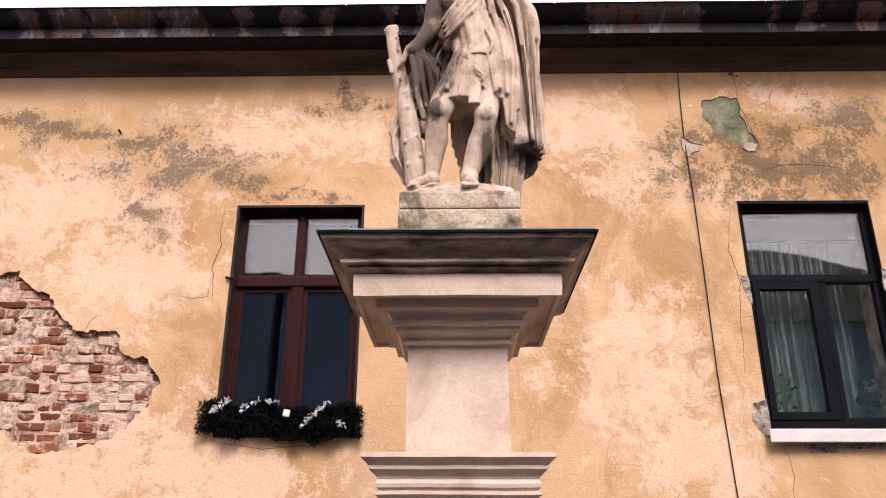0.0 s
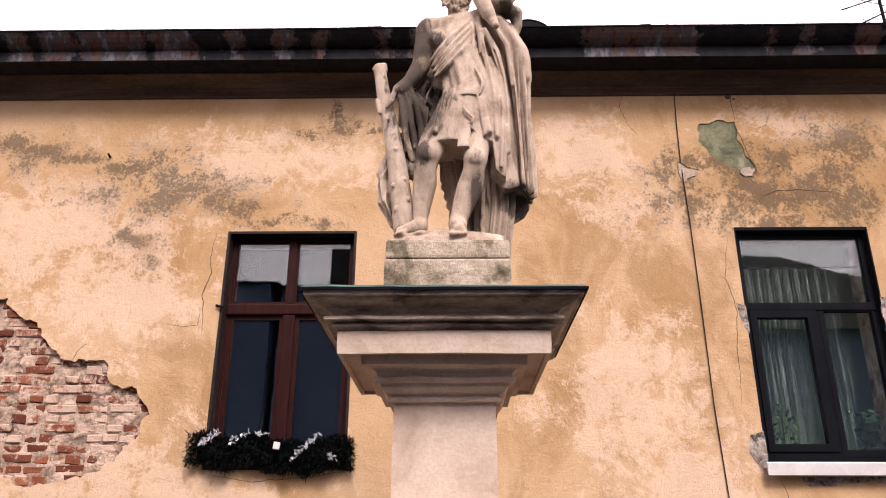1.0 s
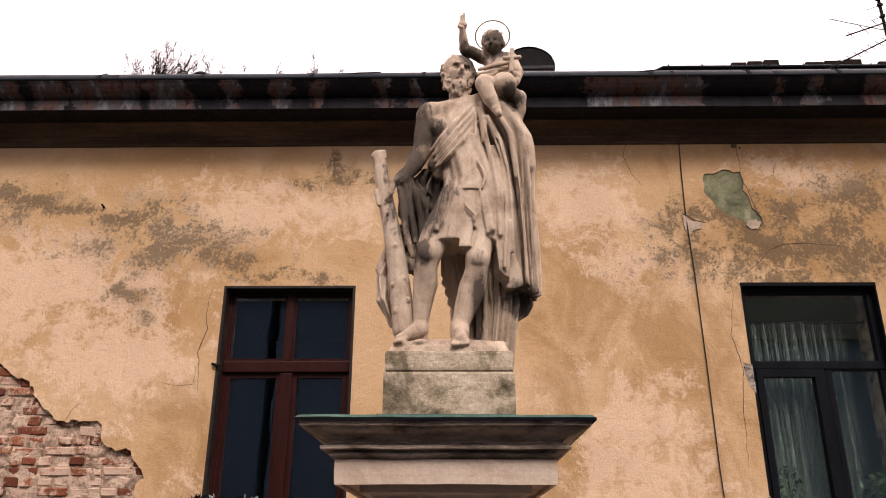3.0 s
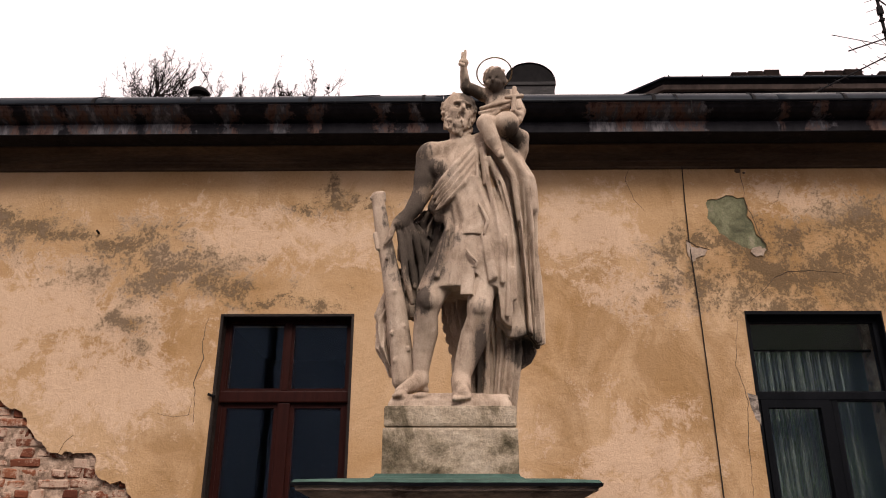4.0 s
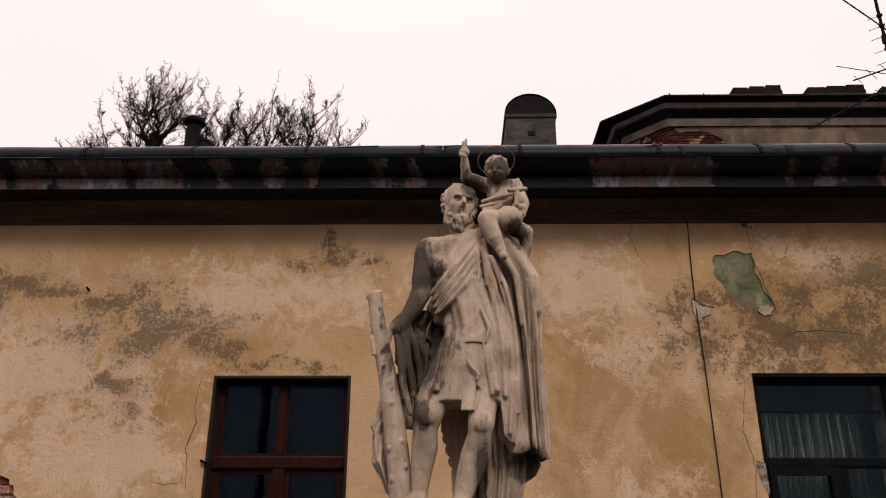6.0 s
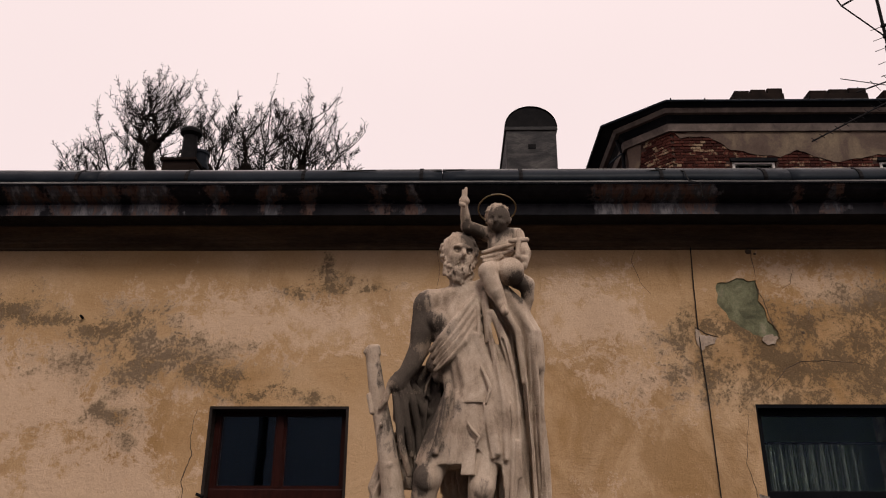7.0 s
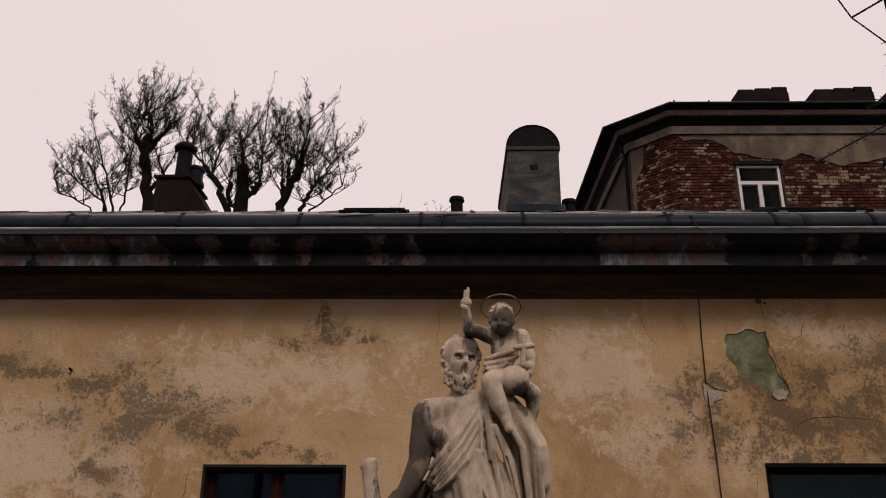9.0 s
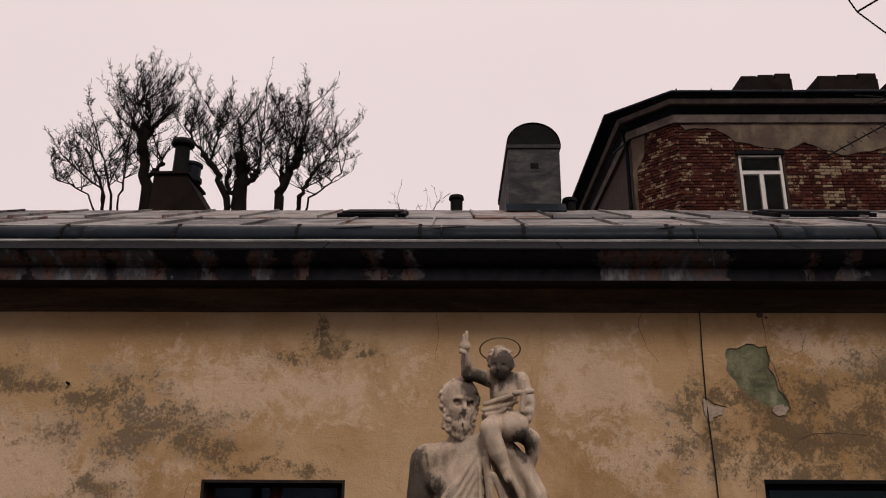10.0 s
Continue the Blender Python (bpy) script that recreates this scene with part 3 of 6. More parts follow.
for pts, w in (
        ([(-2.02, 4.52), (-2.05, 4.3), (-2.02, 4.15), (-2.08, 3.95), (-2.06, 3.8), (-2.05, 3.6)], 0.006),
        ([(-2.08, 3.86), (-2.10, 3.68), (-2.22, 3.66), (-2.36, 3.70)], 0.003),
        ([(3.52, 4.90), (3.2, 4.93), (2.98, 4.92), (2.86, 4.86), (2.77, 4.76), (2.70, 4.70), (2.60, 4.62)], 0.006),
        ([(2.50, 4.5), (2.44, 4.1), (2.49, 3.8), (2.45, 3.4), (2.43, 3.0)], 0.0045),
        ([(2.72, 6.0), (2.70, 5.85), (2.72, 5.66)], 0.005),
        ([(1.72, 6.02), (1.66, 5.8), (1.72, 5.62), (1.80, 5.5)], 0.0035),
        ([(3.05, 5.75), (3.0, 5.6), (2.92, 5.55)], 0.003)):
    part("crack", crack(pts, w), CRACK, wall)
for pts, w in (
        ([(2.14, 5.22), (2.22, 5.16), (2.34, 5.13)], 0.009),
        ([(2.70, 5.62), (2.76, 5.4), (2.85, 5.12)], 0.006),
        ([(-1.85, 2.44), (-1.5, 2.40), (-1.1, 2.43), (-0.8, 2.47)], 0.004),
        ([(2.66, 2.42), (2.70, 2.2), (2.68, 2.0)], 0.004),
        ([(-3.11, 3.38), (-3.08, 3.46), (-3.02, 3.52)], 0.004),
        ([(-0.05, 6.0), (-0.03, 5.7), (-0.05, 5.5)], 0.003)):
    part("crack", crack(pts, w), CRACK, wall)
part("nail", tubed([(-3.1, WALL + 0.02, 5.30), (-3.1, WALL - 0.05, 5.31)], [0.012, 0.009], 6), BLACK_IRON, wall, "rusty iron nail")
# flat dark domes; a hole's shade is put into their colour
bm = bmesh.new()
for cx, cz, r in ((3.05, 5.17, 0.016), (2.685, 5.9, 0.03), (2.74, 5.88, 0.014)):
    bmesh.ops.create_icosphere(bm, subdivisions=2, radius=r, matrix=Matrix.Translation((cx, WALL, cz)) @ Matrix.Diagonal((1, 0.3, 0.8, 1)))
part("plaster_pit", bm, CRACK, wall, "small dark hole in the plaster")

# side walls that close the house
for sx0 in (-12.4, 12.0):
    tagged(solid("wall_side", boxed(sx0, sx0 + 0.4, WALL + 0.03, 13.2, 0, 6.1), PLASTER), "plain plastered side wall", "wall", kind="structure")

# ---- cornice, apron, gutter ----
CORN = [(WALL + 0.2, 5.99), (WALL - 0.02, 5.99), (WALL - 0.035, 6.03), (WALL - 0.07, 6.05), (WALL - 0.075, 6.075), (5.80, 6.085), (5.79, 6.092), (5.785, 6.185), (5.80, 6.195), (5.80, 6.205), (5.755, 6.215),
        (5.70, 6.235), (5.665, 6.262), (5.645, 6.285), (5.635, 6.290), (5.632, 6.302), (5.66, 6.306), (WALL + 0.2, 6.5)]
cornice = solid("cornice", extrude_profile(bmesh.new(), CORN[5:] + [(WALL + 0.2, 6.085)], -12.4, 12.4, 0.006, 160), CORNICE)
tagged(cornice, "dark peeling moulded cornice with rust-brown flakes", "cornice", kind="structure")
# plaster moulding; shade under the cornice is put into its dark colour
part("bed_mould", extrude_profile(bmesh.new(), [(WALL + 0.1, 6.083), (5.985, 6.083), (5.985, 6.070), (6.000, 6.066), (6.035, 6.056), (6.070, 6.036), (6.092, 6.010), (6.100, 5.990), (6.118, 5.984), (6.120, 5.966), (6.140, 5.956), (6.158, 5.940), (6.160, 5.926), (WALL + 0.002, 5.918), (WALL + 0.1, 5.918)], -12.4, 12.4, 0.004, 120), EAVE_SHADE, cornice, "plaster hollow moulding under the cornice, coloured dark for the eaves' shade")
for k in range(13):
    xa = -12.4 + k * 1.91
    part("edge_sheet", extrude_profile(bmesh.new(), [(5.622, 6.300), (5.620, 6.312), (5.975, 6.487), (5.977, 6.474)], xa, xa + 1.90, 0.004, 8), TIN, cornice, "dark tin sheet over the cornice")
part("drip_edge", extrude_profile(bmesh.new(), [(5.966, 6.482), (5.962, 6.494), (6.02, 6.522), (6.024, 6.508)], -12.4, 12.4, 0.004, 60), BARE_ZINC, cornice, "bright folded zinc edge")

gutter = thing("gutter", (0, 6.1, 6.5), "grey zinc standing gutter held by iron straps", "gutter")
GUT = [(6.02, 6.512), (6.005, 6.545), (6.02, 6.595), (6.055, 6.64), (6.10, 6.668), (6.135, 6.678), (6.155, 6.668), (6.15, 6.65), (6.11, 6.642), (6.07, 6.618), (6.042, 6.58), (6.035, 6.545), (6.05, 6.52)]
for k in range(8):
    xa = -12.4 + k * 3.1
    part("gutter_length", extrude_profile(bmesh.new(), GUT, xa, xa + 3.095, 0.008, 24), GUTTER_TIN, gutter, smooth=True)
# thin pale tubes paint the highlight along the gutter's upper edge
for k in range(8):
    xa = -12.4 + k * 3.1
    part("rim", tubed([(xa, 6.128, 6.684), (xa + 1.5, 6.128, 6.684 + 0.004 * ((k % 3) - 1)), (xa + 3.09, 6.128, 6.684)], 0.0075, 6), BARE_ZINC, gutter, "pale gutter rim, coloured as the highlight along its top")
for x in (-4.4, -3.29, -2.30, -1.25, -0.19, 0.70, 1.95, 2.87, 3.71, 4.7, 5.7):
    bm = bmesh.new()
    pr = [(y - 0.012, z - 0.004) for y, z in GUT[:5]] + [(6.13, 6.70), (6.17, 6.705), (6.17, 6.69), (6.14, 6.684)]
    extrude_profile(bm, pr + [(6.06, 6.60), (6.03, 6.53)], x - 0.016, x + 0.016)
    part("strap", bm, BLACK_IRON, gutter, "black iron strap")

# ---- roof ----
RIDGE_Y, RIDGE_Z, FOOT_Y, FOOT_Z = 9.75, 8.17, 6.15, 6.66
roof = solid("roof", extrude_profile(bmesh.new(), [(FOOT_Y - 0.05, FOOT_Z - 0.09), (RIDGE_Y, RIDGE_Z - 0.05), (13.4, FOOT_Z), (13.4, FOOT_Z - 0.2), (RIDGE_Y, RIDGE_Z - 0.3), (FOOT_Y, FOOT_Z - 0.28)], -12.4, 12.4), ROOF_TIN)
tagged(roof, "low roof of patchy weathered tin sheets", "roof", kind="structure")
slope = math.atan2(RIDGE_Z - FOOT_Z, RIDGE_Y - FOOT_Y)
length = math.hypot(RIDGE_Z - FOOT_Z, RIDGE_Y - FOOT_Y)
sheets = []
for v in range(2):
    bm = boxed(0, 0.86, 0, length / 2 - 0.01, -0.006, 0.004)
    box(bm, -0.012, 0.008, 0, length / 2 - 0.01, -0.004, 0.032)
    me = bpy.data.meshes.new("roof_sheet")
    bm.to_mesh(me)
    bm.free()
    me.materials.append(ROOF_TIN)
    sheets.append(me)
for row in range(2):
    for k in range(28):
        x = -12.35 + k * 0.875 + 0.43 * row
        d = row * length / 2
        part_from("roof_sheet", sheets[row], roof, Matrix.Translation((x, FOOT_Y - 0.03 + d * math.cos(slope), FOOT_Z - 0.02 + d * math.sin(slope) + 0.012 * row)) @ pose(0, 0, 0, math.degrees(slope)))
part("ridge_cap", tubed([(-12.4, RIDGE_Y, RIDGE_Z - 0.02), (12.4, RIDGE_Y, RIDGE_Z - 0.02)], 0.035, 8), ROOF_TIN, roof)


def skylight(x0, x1, d0, d1):
    t = thing("skylight", ((x0 + x1) / 2, FOOT_Y + d0, FOOT_Z), "low dark roof hatch with tin frame", "skylight", "roof hatches")
    m = Matrix.Translation((0, FOOT_Y, FOOT_Z)) @ pose(0, 0, 0, math.degrees(slope))
    for name, dims, mt in (("frame", (x0, x1, d0, d1, -0.02, 0.055), TIN), ("lid", (x0 + 0.05, x1 - 0.05, d0 + 0.05, d1 - 0.05, 0.055, 0.075), BLACK_IRON)):
        bm = boxed(*dims, bevel=0.01)
        bm.transform(m)
        part(name, bm, mt, t)


skylight(-1.22, -0.45, 2.0, 2.75)
skylight(3.75, 4.9, 2.1, 2.8)

# ---- windows ----
def pane(t, x0, x1, z0, z1, y):
    """A double pane."""
    for dy in (0.0, 0.045):
        ob = part("pane", boxed(x0 - 0.004, x1 + 0.004, y + dy, y + dy + 0.005, z0 - 0.004, z1 + 0.004), GLASS, t)
        ob.visible_shadow = False


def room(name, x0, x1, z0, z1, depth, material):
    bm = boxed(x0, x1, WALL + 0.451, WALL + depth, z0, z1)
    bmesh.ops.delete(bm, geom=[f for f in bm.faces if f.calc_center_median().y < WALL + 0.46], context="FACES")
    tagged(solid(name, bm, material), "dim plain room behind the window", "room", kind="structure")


# brown wooden window with dark reveal
x0, x1, z0, z1 = LEFT_OPEN
win = thing("window_1", ((x0 + x1) / 2, WALL, z0), "brown painted wooden casement window with four panes", "window", kind="structure")
part("reveal", slab(rect(x0, x1, z0, z1), [rect(x0 + 0.022, x1 - 0.022, z0 + 0.03, z1 - 0.022)], WALL - 0.004, WALL + 0.13), DARK_WOOD, win, "dark stained outer lining")
GY = WALL + 0.115
outer = part("frame", slab(rect(x0 + 0.022, x1 - 0.022, z0 + 0.03, z1 - 0.022), [rect(-1.85, -1.375, 3.91, 4.495), rect(-1.305, -0.825, 3.91, 4.495), rect(-1.86, -1.29, 2.56, 3.80), rect(-1.385 + 0.095, -0.83, 2.56, 3.80)], GY, GY + 0.06), BROWN_WOOD, win)
part("transom", boxed(x0 + 0.03, x1 - 0.03, GY - 0.03, GY + 0.002, 3.80, 3.90, bevel=0.012), BROWN_WOOD, win)
part("mullion", boxed(-1.39, -1.285, GY - 0.022, GY + 0.002, 2.55, 3.80, bevel=0.01), BROWN_WOOD, win)
part("mullion", boxed(-1.37, -1.31, GY - 0.018, GY + 0.002, 3.90, 4.5, bevel=0.01), BROWN_WOOD, win)
for a, b, c, d in ((-1.865, -1.385, 2.56, 3.80), (-1.295, -0.825, 2.56, 3.80)):
    part("casement", slab(rect(a, b, c, d), [rect(a + 0.045, b - 0.035, c + 0.05, d - 0.04)], GY + 0.005, GY + 0.055), BROWN_WOOD, win)
    pane(win, a + 0.045, b - 0.035, c + 0.05, d - 0.04, GY + 0.02)
for a, b in ((-1.85, -1.375), (-1.305, -0.825)):
    part("fanlight", slab(rect(a, b, 3.91, 4.495), [rect(a + 0.012, b - 0.012, 3.925, 4.483)], GY + 0.005, GY + 0.05), BROWN_WOOD, win)
    pane(win, a + 0.012, b - 0.012, 3.925, 4.483, GY + 0.02)
part("sill", boxed(x0 + 0.002, x1 - 0.002, WALL - 0.012, WALL + 0.12, z0 - 0.004, z0 + 0.028, bevel=0.004), DARK_WOOD, win)
part("hinge", tubed([(x0 - 0.03, WALL - 0.02, 3.85), (x0 + 0.03, WALL - 0.03, 3.83)], 0.012, 6), BLACK_IRON, win, "iron shutter hinge")
# this room's dimness comes mostly from its near-black wall colour
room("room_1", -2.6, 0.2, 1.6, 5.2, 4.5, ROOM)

# black window with white sill
x0, x1, z0, z1 = RIGHT_OPEN
win = thing("window_2", ((x0 + x1) / 2, WALL, z0), "black framed modern window above a white tin sill", "window", kind="structure")
GY = WALL + 0.07
part("reveal", slab(rect(x0, x1, z0, z1), [rect(x0 + 0.012, x1 - 0.012, z0 + 0.012, z1 - 0.03)], WALL - 0.003, WALL + 0.08), BLACK_FRAME, win)
part("frame", slab(rect(x0 + 0.012, x1 - 0.012, z0 + 0.012, z1 - 0.03), [rect(2.625, 3.665, 3.89, 4.485), rect(2.62, 3.18, 2.64, 3.82), rect(3.22, 3.665, 2.64, 3.82)], GY, GY + 0.07), BLACK_FRAME, win)
part("transom", boxed(x0 + 0.02, x1 - 0.02, GY - 0.012, GY + 0.002, 3.82, 3.89, bevel=0.006), BLACK_FRAME, win)
part("sash", slab(rect(2.62, 3.18, 2.64, 3.82), [rect(2.675, 3.105, 2.70, 3.755)], GY - 0.014, GY + 0.06), BLACK_FRAME, win)
part("sash", slab(rect(3.205, 3.675, 2.60, 3.825), [rect(3.25, 3.66, 2.655, 3.81)], GY - 0.003, GY + 0.05), BLACK_FRAME, win)
for a, b, c, d in ((2.625, 3.665, 3.89, 4.485), (2.675, 3.105, 2.70, 3.755), (3.25, 3.66, 2.655, 3.81)):
    pane(win, a, b, c, d, GY + 0.02)
bm = extrude_profile(bmesh.new(), [(WALL + 0.07, 2.555), (WALL - 0.085, 2.545), (WALL - 0.095, 2.535), (WALL - 0.092, 2.445), (WALL - 0.08, 2.438), (WALL - 0.075, 2.50), (WALL + 0.07, 2.51)], 2.53, 3.78, 0.002, 8)
part("sill", bm, WHITE_SILL, win, "white folded tin window sill")
room("room_2", 1.9, 4.6, 1.6, 5.2, 1.5, GREEN_ROOM)
curt = thing("string_curtain", (3.0, WALL + 0.30, 2.5), "grey string curtain hanging behind the black window", "curtain")
rng = random.Random(4)
bm = bmesh.new()
for k in range(150):
    x = 2.58 + 0.92 * (k / 150) + rng.uniform(-0.006, 0.006)
    y = WALL + 0.30 + 0.04 * math.sin(k * 0.45) + rng.uniform(-0.01, 0.01)
    w = rng.uniform(0.002, 0.0045) * (0.5 if x > 3.35 else 1)
    tube(bm, [(x, y, 4.28), (x + rng.uniform(-0.01, 0.01), y, 3.5), (x + rng.uniform(-0.015, 0.015), y, 2.45)], w, 3)
part("strings", bm, CURTAIN, curt)
part("rail", tubed([(2.5, WALL + 0.30, 4.29), (3.8, WALL + 0.30, 4.29)], 0.012, 8), BLACK_IRON, curt)
plant = thing("pot_plant", (3.5, WALL + 0.24, 2.52), "dark leafy pot plant on the inner window sill", "plant")
bm = bmesh.new()
tube(bm, [(3.52, WALL + 0.22, 2.52), (3.52, WALL + 0.22, 2.66)], [0.05, 0.07], 12)
part("pot", bm, BROWN_CHIMNEY, plant)
bm = bmesh.new()
for k in range(60):
    a, h = rng.uniform(0, 6.28), rng.uniform(2.66, 3.0)
    r = rng.uniform(0.03, 0.14)
    p = Vector((3.52 + r * math.cos(a), WALL + 0.22 + 0.5 * r * math.sin(a), h))
    m = Matrix.Translation(p) @ pose(0, 0, 0, rng.uniform(-60, 60), rng.uniform(-60, 60), rng.uniform(0, 360)) @ Matrix.Diagonal((0.02, 0.035, 0.004, 1))
    bmesh.ops.create_icosphere(bm, subdivisions=1, radius=1, matrix=m)
part("leaves", bm, surface("house_plant_leaf", [(0.3, (0.012, 0.022, 0.010)), (0.7, (0.03, 0.05, 0.02))], 12), plant)
bm = bmesh.new()
for k in range(50):
    a, h = rng.uniform(0, 6.28), rng.uniform(2.6, 3.05)
    r = rng.uniform(0.03, 0.13)
    p = Vector((2.82 + r * math.cos(a), WALL + 0.22 + 0.3 * r * math.sin(a), h))
    bmesh.ops.create_icosphere(bm, subdivisions=1, radius=1, matrix=Matrix.Translation(p) @ pose(0, 0, 0, rng.uniform(-60, 60), rng.uniform(-60, 60), rng.uniform(0, 360)) @ Matrix.Diagonal((0.016, 0.03, 0.004, 1)))
tube(bm, [(2.82, WALL + 0.22, 2.5), (2.82, WALL + 0.22, 3.0)], 0.006, 5)
tagged(solid("trailing_plant", bm, bpy.data.materials["house_plant_leaf"]), "small dark leafy plant behind the black window", "plant")

# ---- the pillar ----
CX, CY = 0.07, 3.355
pillar = thing("pillar", (CX, CY, 0), "pale painted stone pillar with moulded capital and copper cover", "pillar")
part("base", square_stack([(0.45, 0), (0.45, 0.22), (0.43, 0.25), (0.37, 0.32), (0.34, 0.36)], CX, CY), STONE, pillar)
part("pedestal", square_stack([(0.315, 0.36), (0.315, 1.70)], CX, CY, 0.002, 6), STONE, pillar)
part("lower_moulding", square_stack([(0.315, 1.70), (0.33, 1.705), (0.33, 1.735), (0.318, 1.74), (0.318, 1.80), (0.322, 1.815), (0.335, 1.825), (0.335, 1.835), (0.318, 1.838), (0.318, 1.85), (0.330, 1.853), (0.334, 1.868), (0.326, 1.885), (0.330, 1.895), (0.343, 1.91), (0.36, 1.922), (0.362, 1.932),
                                      (0.358, 1.936), (0.366, 1.945), (0.385, 1.962), (0.392, 1.966), (0.392, 1.984), (0.25, 2.0)], CX, CY, 0.0025, 10), STONE, pillar)
part("shaft", square_stack([(0.222, 1.99), (0.222, 2.2), (0.219, 2.47)], CX, CY, 0.002, 8), STONE, pillar)
part("bed_mould", square_stack([(0.219, 2.462), (0.242, 2.463), (0.243, 2.478), (0.228, 2.481), (0.232, 2.492), (0.258, 2.503), (0.272, 2.522), (0.274, 2.536), (0.302, 2.537), (0.305, 2.556), (0.284, 2.559), (0.290, 2.578), (0.312, 2.594), (0.350, 2.600), (0.352, 2.645)], CX, CY, 0.003, 14), STONE, pillar)
part("corona", square_stack([(0.30, 2.641), (0.424, 2.641), (0.424, 2.626), (0.443, 2.626), (0.446, 2.665), (0.445, 2.722), (0.40, 2.724)], CX, CY, 0.003, 14), STONE, pillar)
part("crown_mould", square_stack([(0.40, 2.724), (0.440, 2.726), (0.466, 2.735), (0.468, 2.745), (0.446, 2.748), (0.450, 2.756), (0.497, 2.758), (0.498, 2.770), (0.466, 2.774), (0.470, 2.790), (0.492, 2.806), (0.530, 2.818), (0.552, 2.830), (0.554, 2.838), (0.572, 2.839), (0.575, 2.856), (0.30, 2.88)], CX, CY, 0.004, 18), WORN_STONE, pillar, "weathered dirt-streaked crown moulding")
part("copper_cover", square_stack([(0.572, 2.858), (0.584, 2.860), (0.585, 2.868), (0.576, 2.878), (0.45, 2.892), (0.32, 2.905), (0.302, 2.915), (0.298, 2.925)], CX, CY, 0.003, 10), COPPER, pillar, "green patinated copper cover sheet")

part("sheet_edge", square_stack([(0.574, 2.8555), (0.588, 2.8545), (0.590, 2.866), (0.578, 2.8665)], CX, CY, 0.003, 10), TIN, pillar, "dark folded sheet edge")

plinth = thing("statue_plinth", (0.07, 3.36, 2.9), "mossy two-tier limestone block under the statue", "plinth")
bm = boxed(-0.210, 0.374, 3.125, 3.60, 2.895, 3.125, bevel=0.012)
bmesh.ops.subdivide_edges(bm, edges=list(bm.edges), cuts=2, use_grid_fill=True)
part("lower_block", bm, PLINTH_STONE, plinth)
bm = boxed(-0.206, 0.370, 3.128, 3.597, 3.128, 3.220, bevel=0.014)
part("upper_slab", bm, PLINTH_STONE, plinth)

# ---- cable down the wall ----
cable = [(2.18, WALL - 0.10, 6.09), (2.18, WALL - 0.02, 6.0), (2.17, WALL - 0.012, 5.6), (2.165, WALL - 0.012, 5.2), (2.185, WALL - 0.012, 4.6), (2.195, WALL - 0.012, 3.8), (2.20, WALL - 0.012, 3.0), (2.24, WALL - 0.012, 2.0), (2.26, WALL - 0.012, 0.3)]
tagged(solid("wall_cable", tubed(cable, 0.0048, 6), CABLE), "thin black cable hanging down the plaster wall", "cable")
for x0_, x1_, sag in ((-3.25, -0.6, 0.05), (0.7, 2.0, 0.06), (-1.3, 0.2, 0.03)):
    line = [(x0_ + (x1_ - x0_) * i / 12, 6.06 + 0.02 * math.sin(i), 6.645 - sag * math.sin(math.pi * i / 12)) for i in range(13)]
    tagged(solid("gutter_cable", tubed(line, 0.006, 5), CABLE), "thin black cable lying along the gutter", "cable", "gutter cables")
tagged(solid("roof_cable", tubed([(2.15, 5.60, 6.16), (2.15, 5.615, 6.30), (2.15, 5.9, 6.46), (2.15, 6.0, 6.6), (2.1, 6.2, 6.72)], 0.006, 5), CABLE), "thin cable over the cornice edge", "cable")

# ---- chimneys on the near roof ----
ch = thing("arched_chimney", (1.2, 10.2, 8.0), "grey rendered chimney with a dark arched tin hood", "chimney")
part("shaft", boxed(0.845, 1.555, 9.55, 11.7, 7.4, 9.02, bevel=0.012), CHIMNEY_RENDER, ch)
part("band", boxed(0.825, 1.575, 9.53, 11.72, 9.02, 9.075, bevel=0.008), CHIMNEY_RENDER, ch)
bm = bmesh.new()
arc = [(1.2 + 0.375 * math.cos(a), 9.075 + 0.34 * math.sin(a)) for a in [math.pi * i / 20 for i in range(21)]]
f0 = [bm.verts.new((x, 9.54, z)) for x, z in arc]
f1 = [bm.verts.new((x, 11.71, z)) for x, z in arc]
for i in range(20):
    bm.faces.new((f0[i], f0[i + 1], f1[i + 1], f1[i]))
bmesh.ops.solidify(bm, geom=list(bm.faces), thickness=0.012)
part("hood", bm, BLACK_IRON, ch, "dark arched tin hood", smooth=False)
# solid black plug stands in for the darkness inside the open hood
bm = bmesh.new()
fa = [bm.verts.new((x * 0.97 + 1.2 * 0.03, 9.56, 9.075 + (z - 9.075) * 0.97)) for x, z in arc]
fb = [bm.verts.new((v.co.x, 11.69, v.co.z)) for v in fa]
bm.faces.new(fa)
bm.faces.new(fb[::-1])
for i in range(21):
    j = (i + 1) % 21
    bm.faces.new((fa[i], fa[j], fb[j], fb[i]))
part("hood_inside", bm, BLACK_IRON, ch, "black plug filling the hood, for its dark open inside")
part("flashing", extrude_profile(bmesh.new(), [(9.42, 8.06), (9.53, 8.20), (9.56, 8.20), (9.56, 8.0)], 0.80, 1.60), GUTTER_TIN, ch, "grey tin flashing")
# black block in place of a hole's dark inside
part("soot_hole", boxed(1.15, 1.26, 9.545, 9.56, 8.72, 8.80, bevel=0.003), BLACK_IRON, ch)

sc = thing("pot_chimney", (-4.1, 10.6, 7.8), "brown tapered chimney with a capped metal pot", "chimney")
bm = bmesh.new()
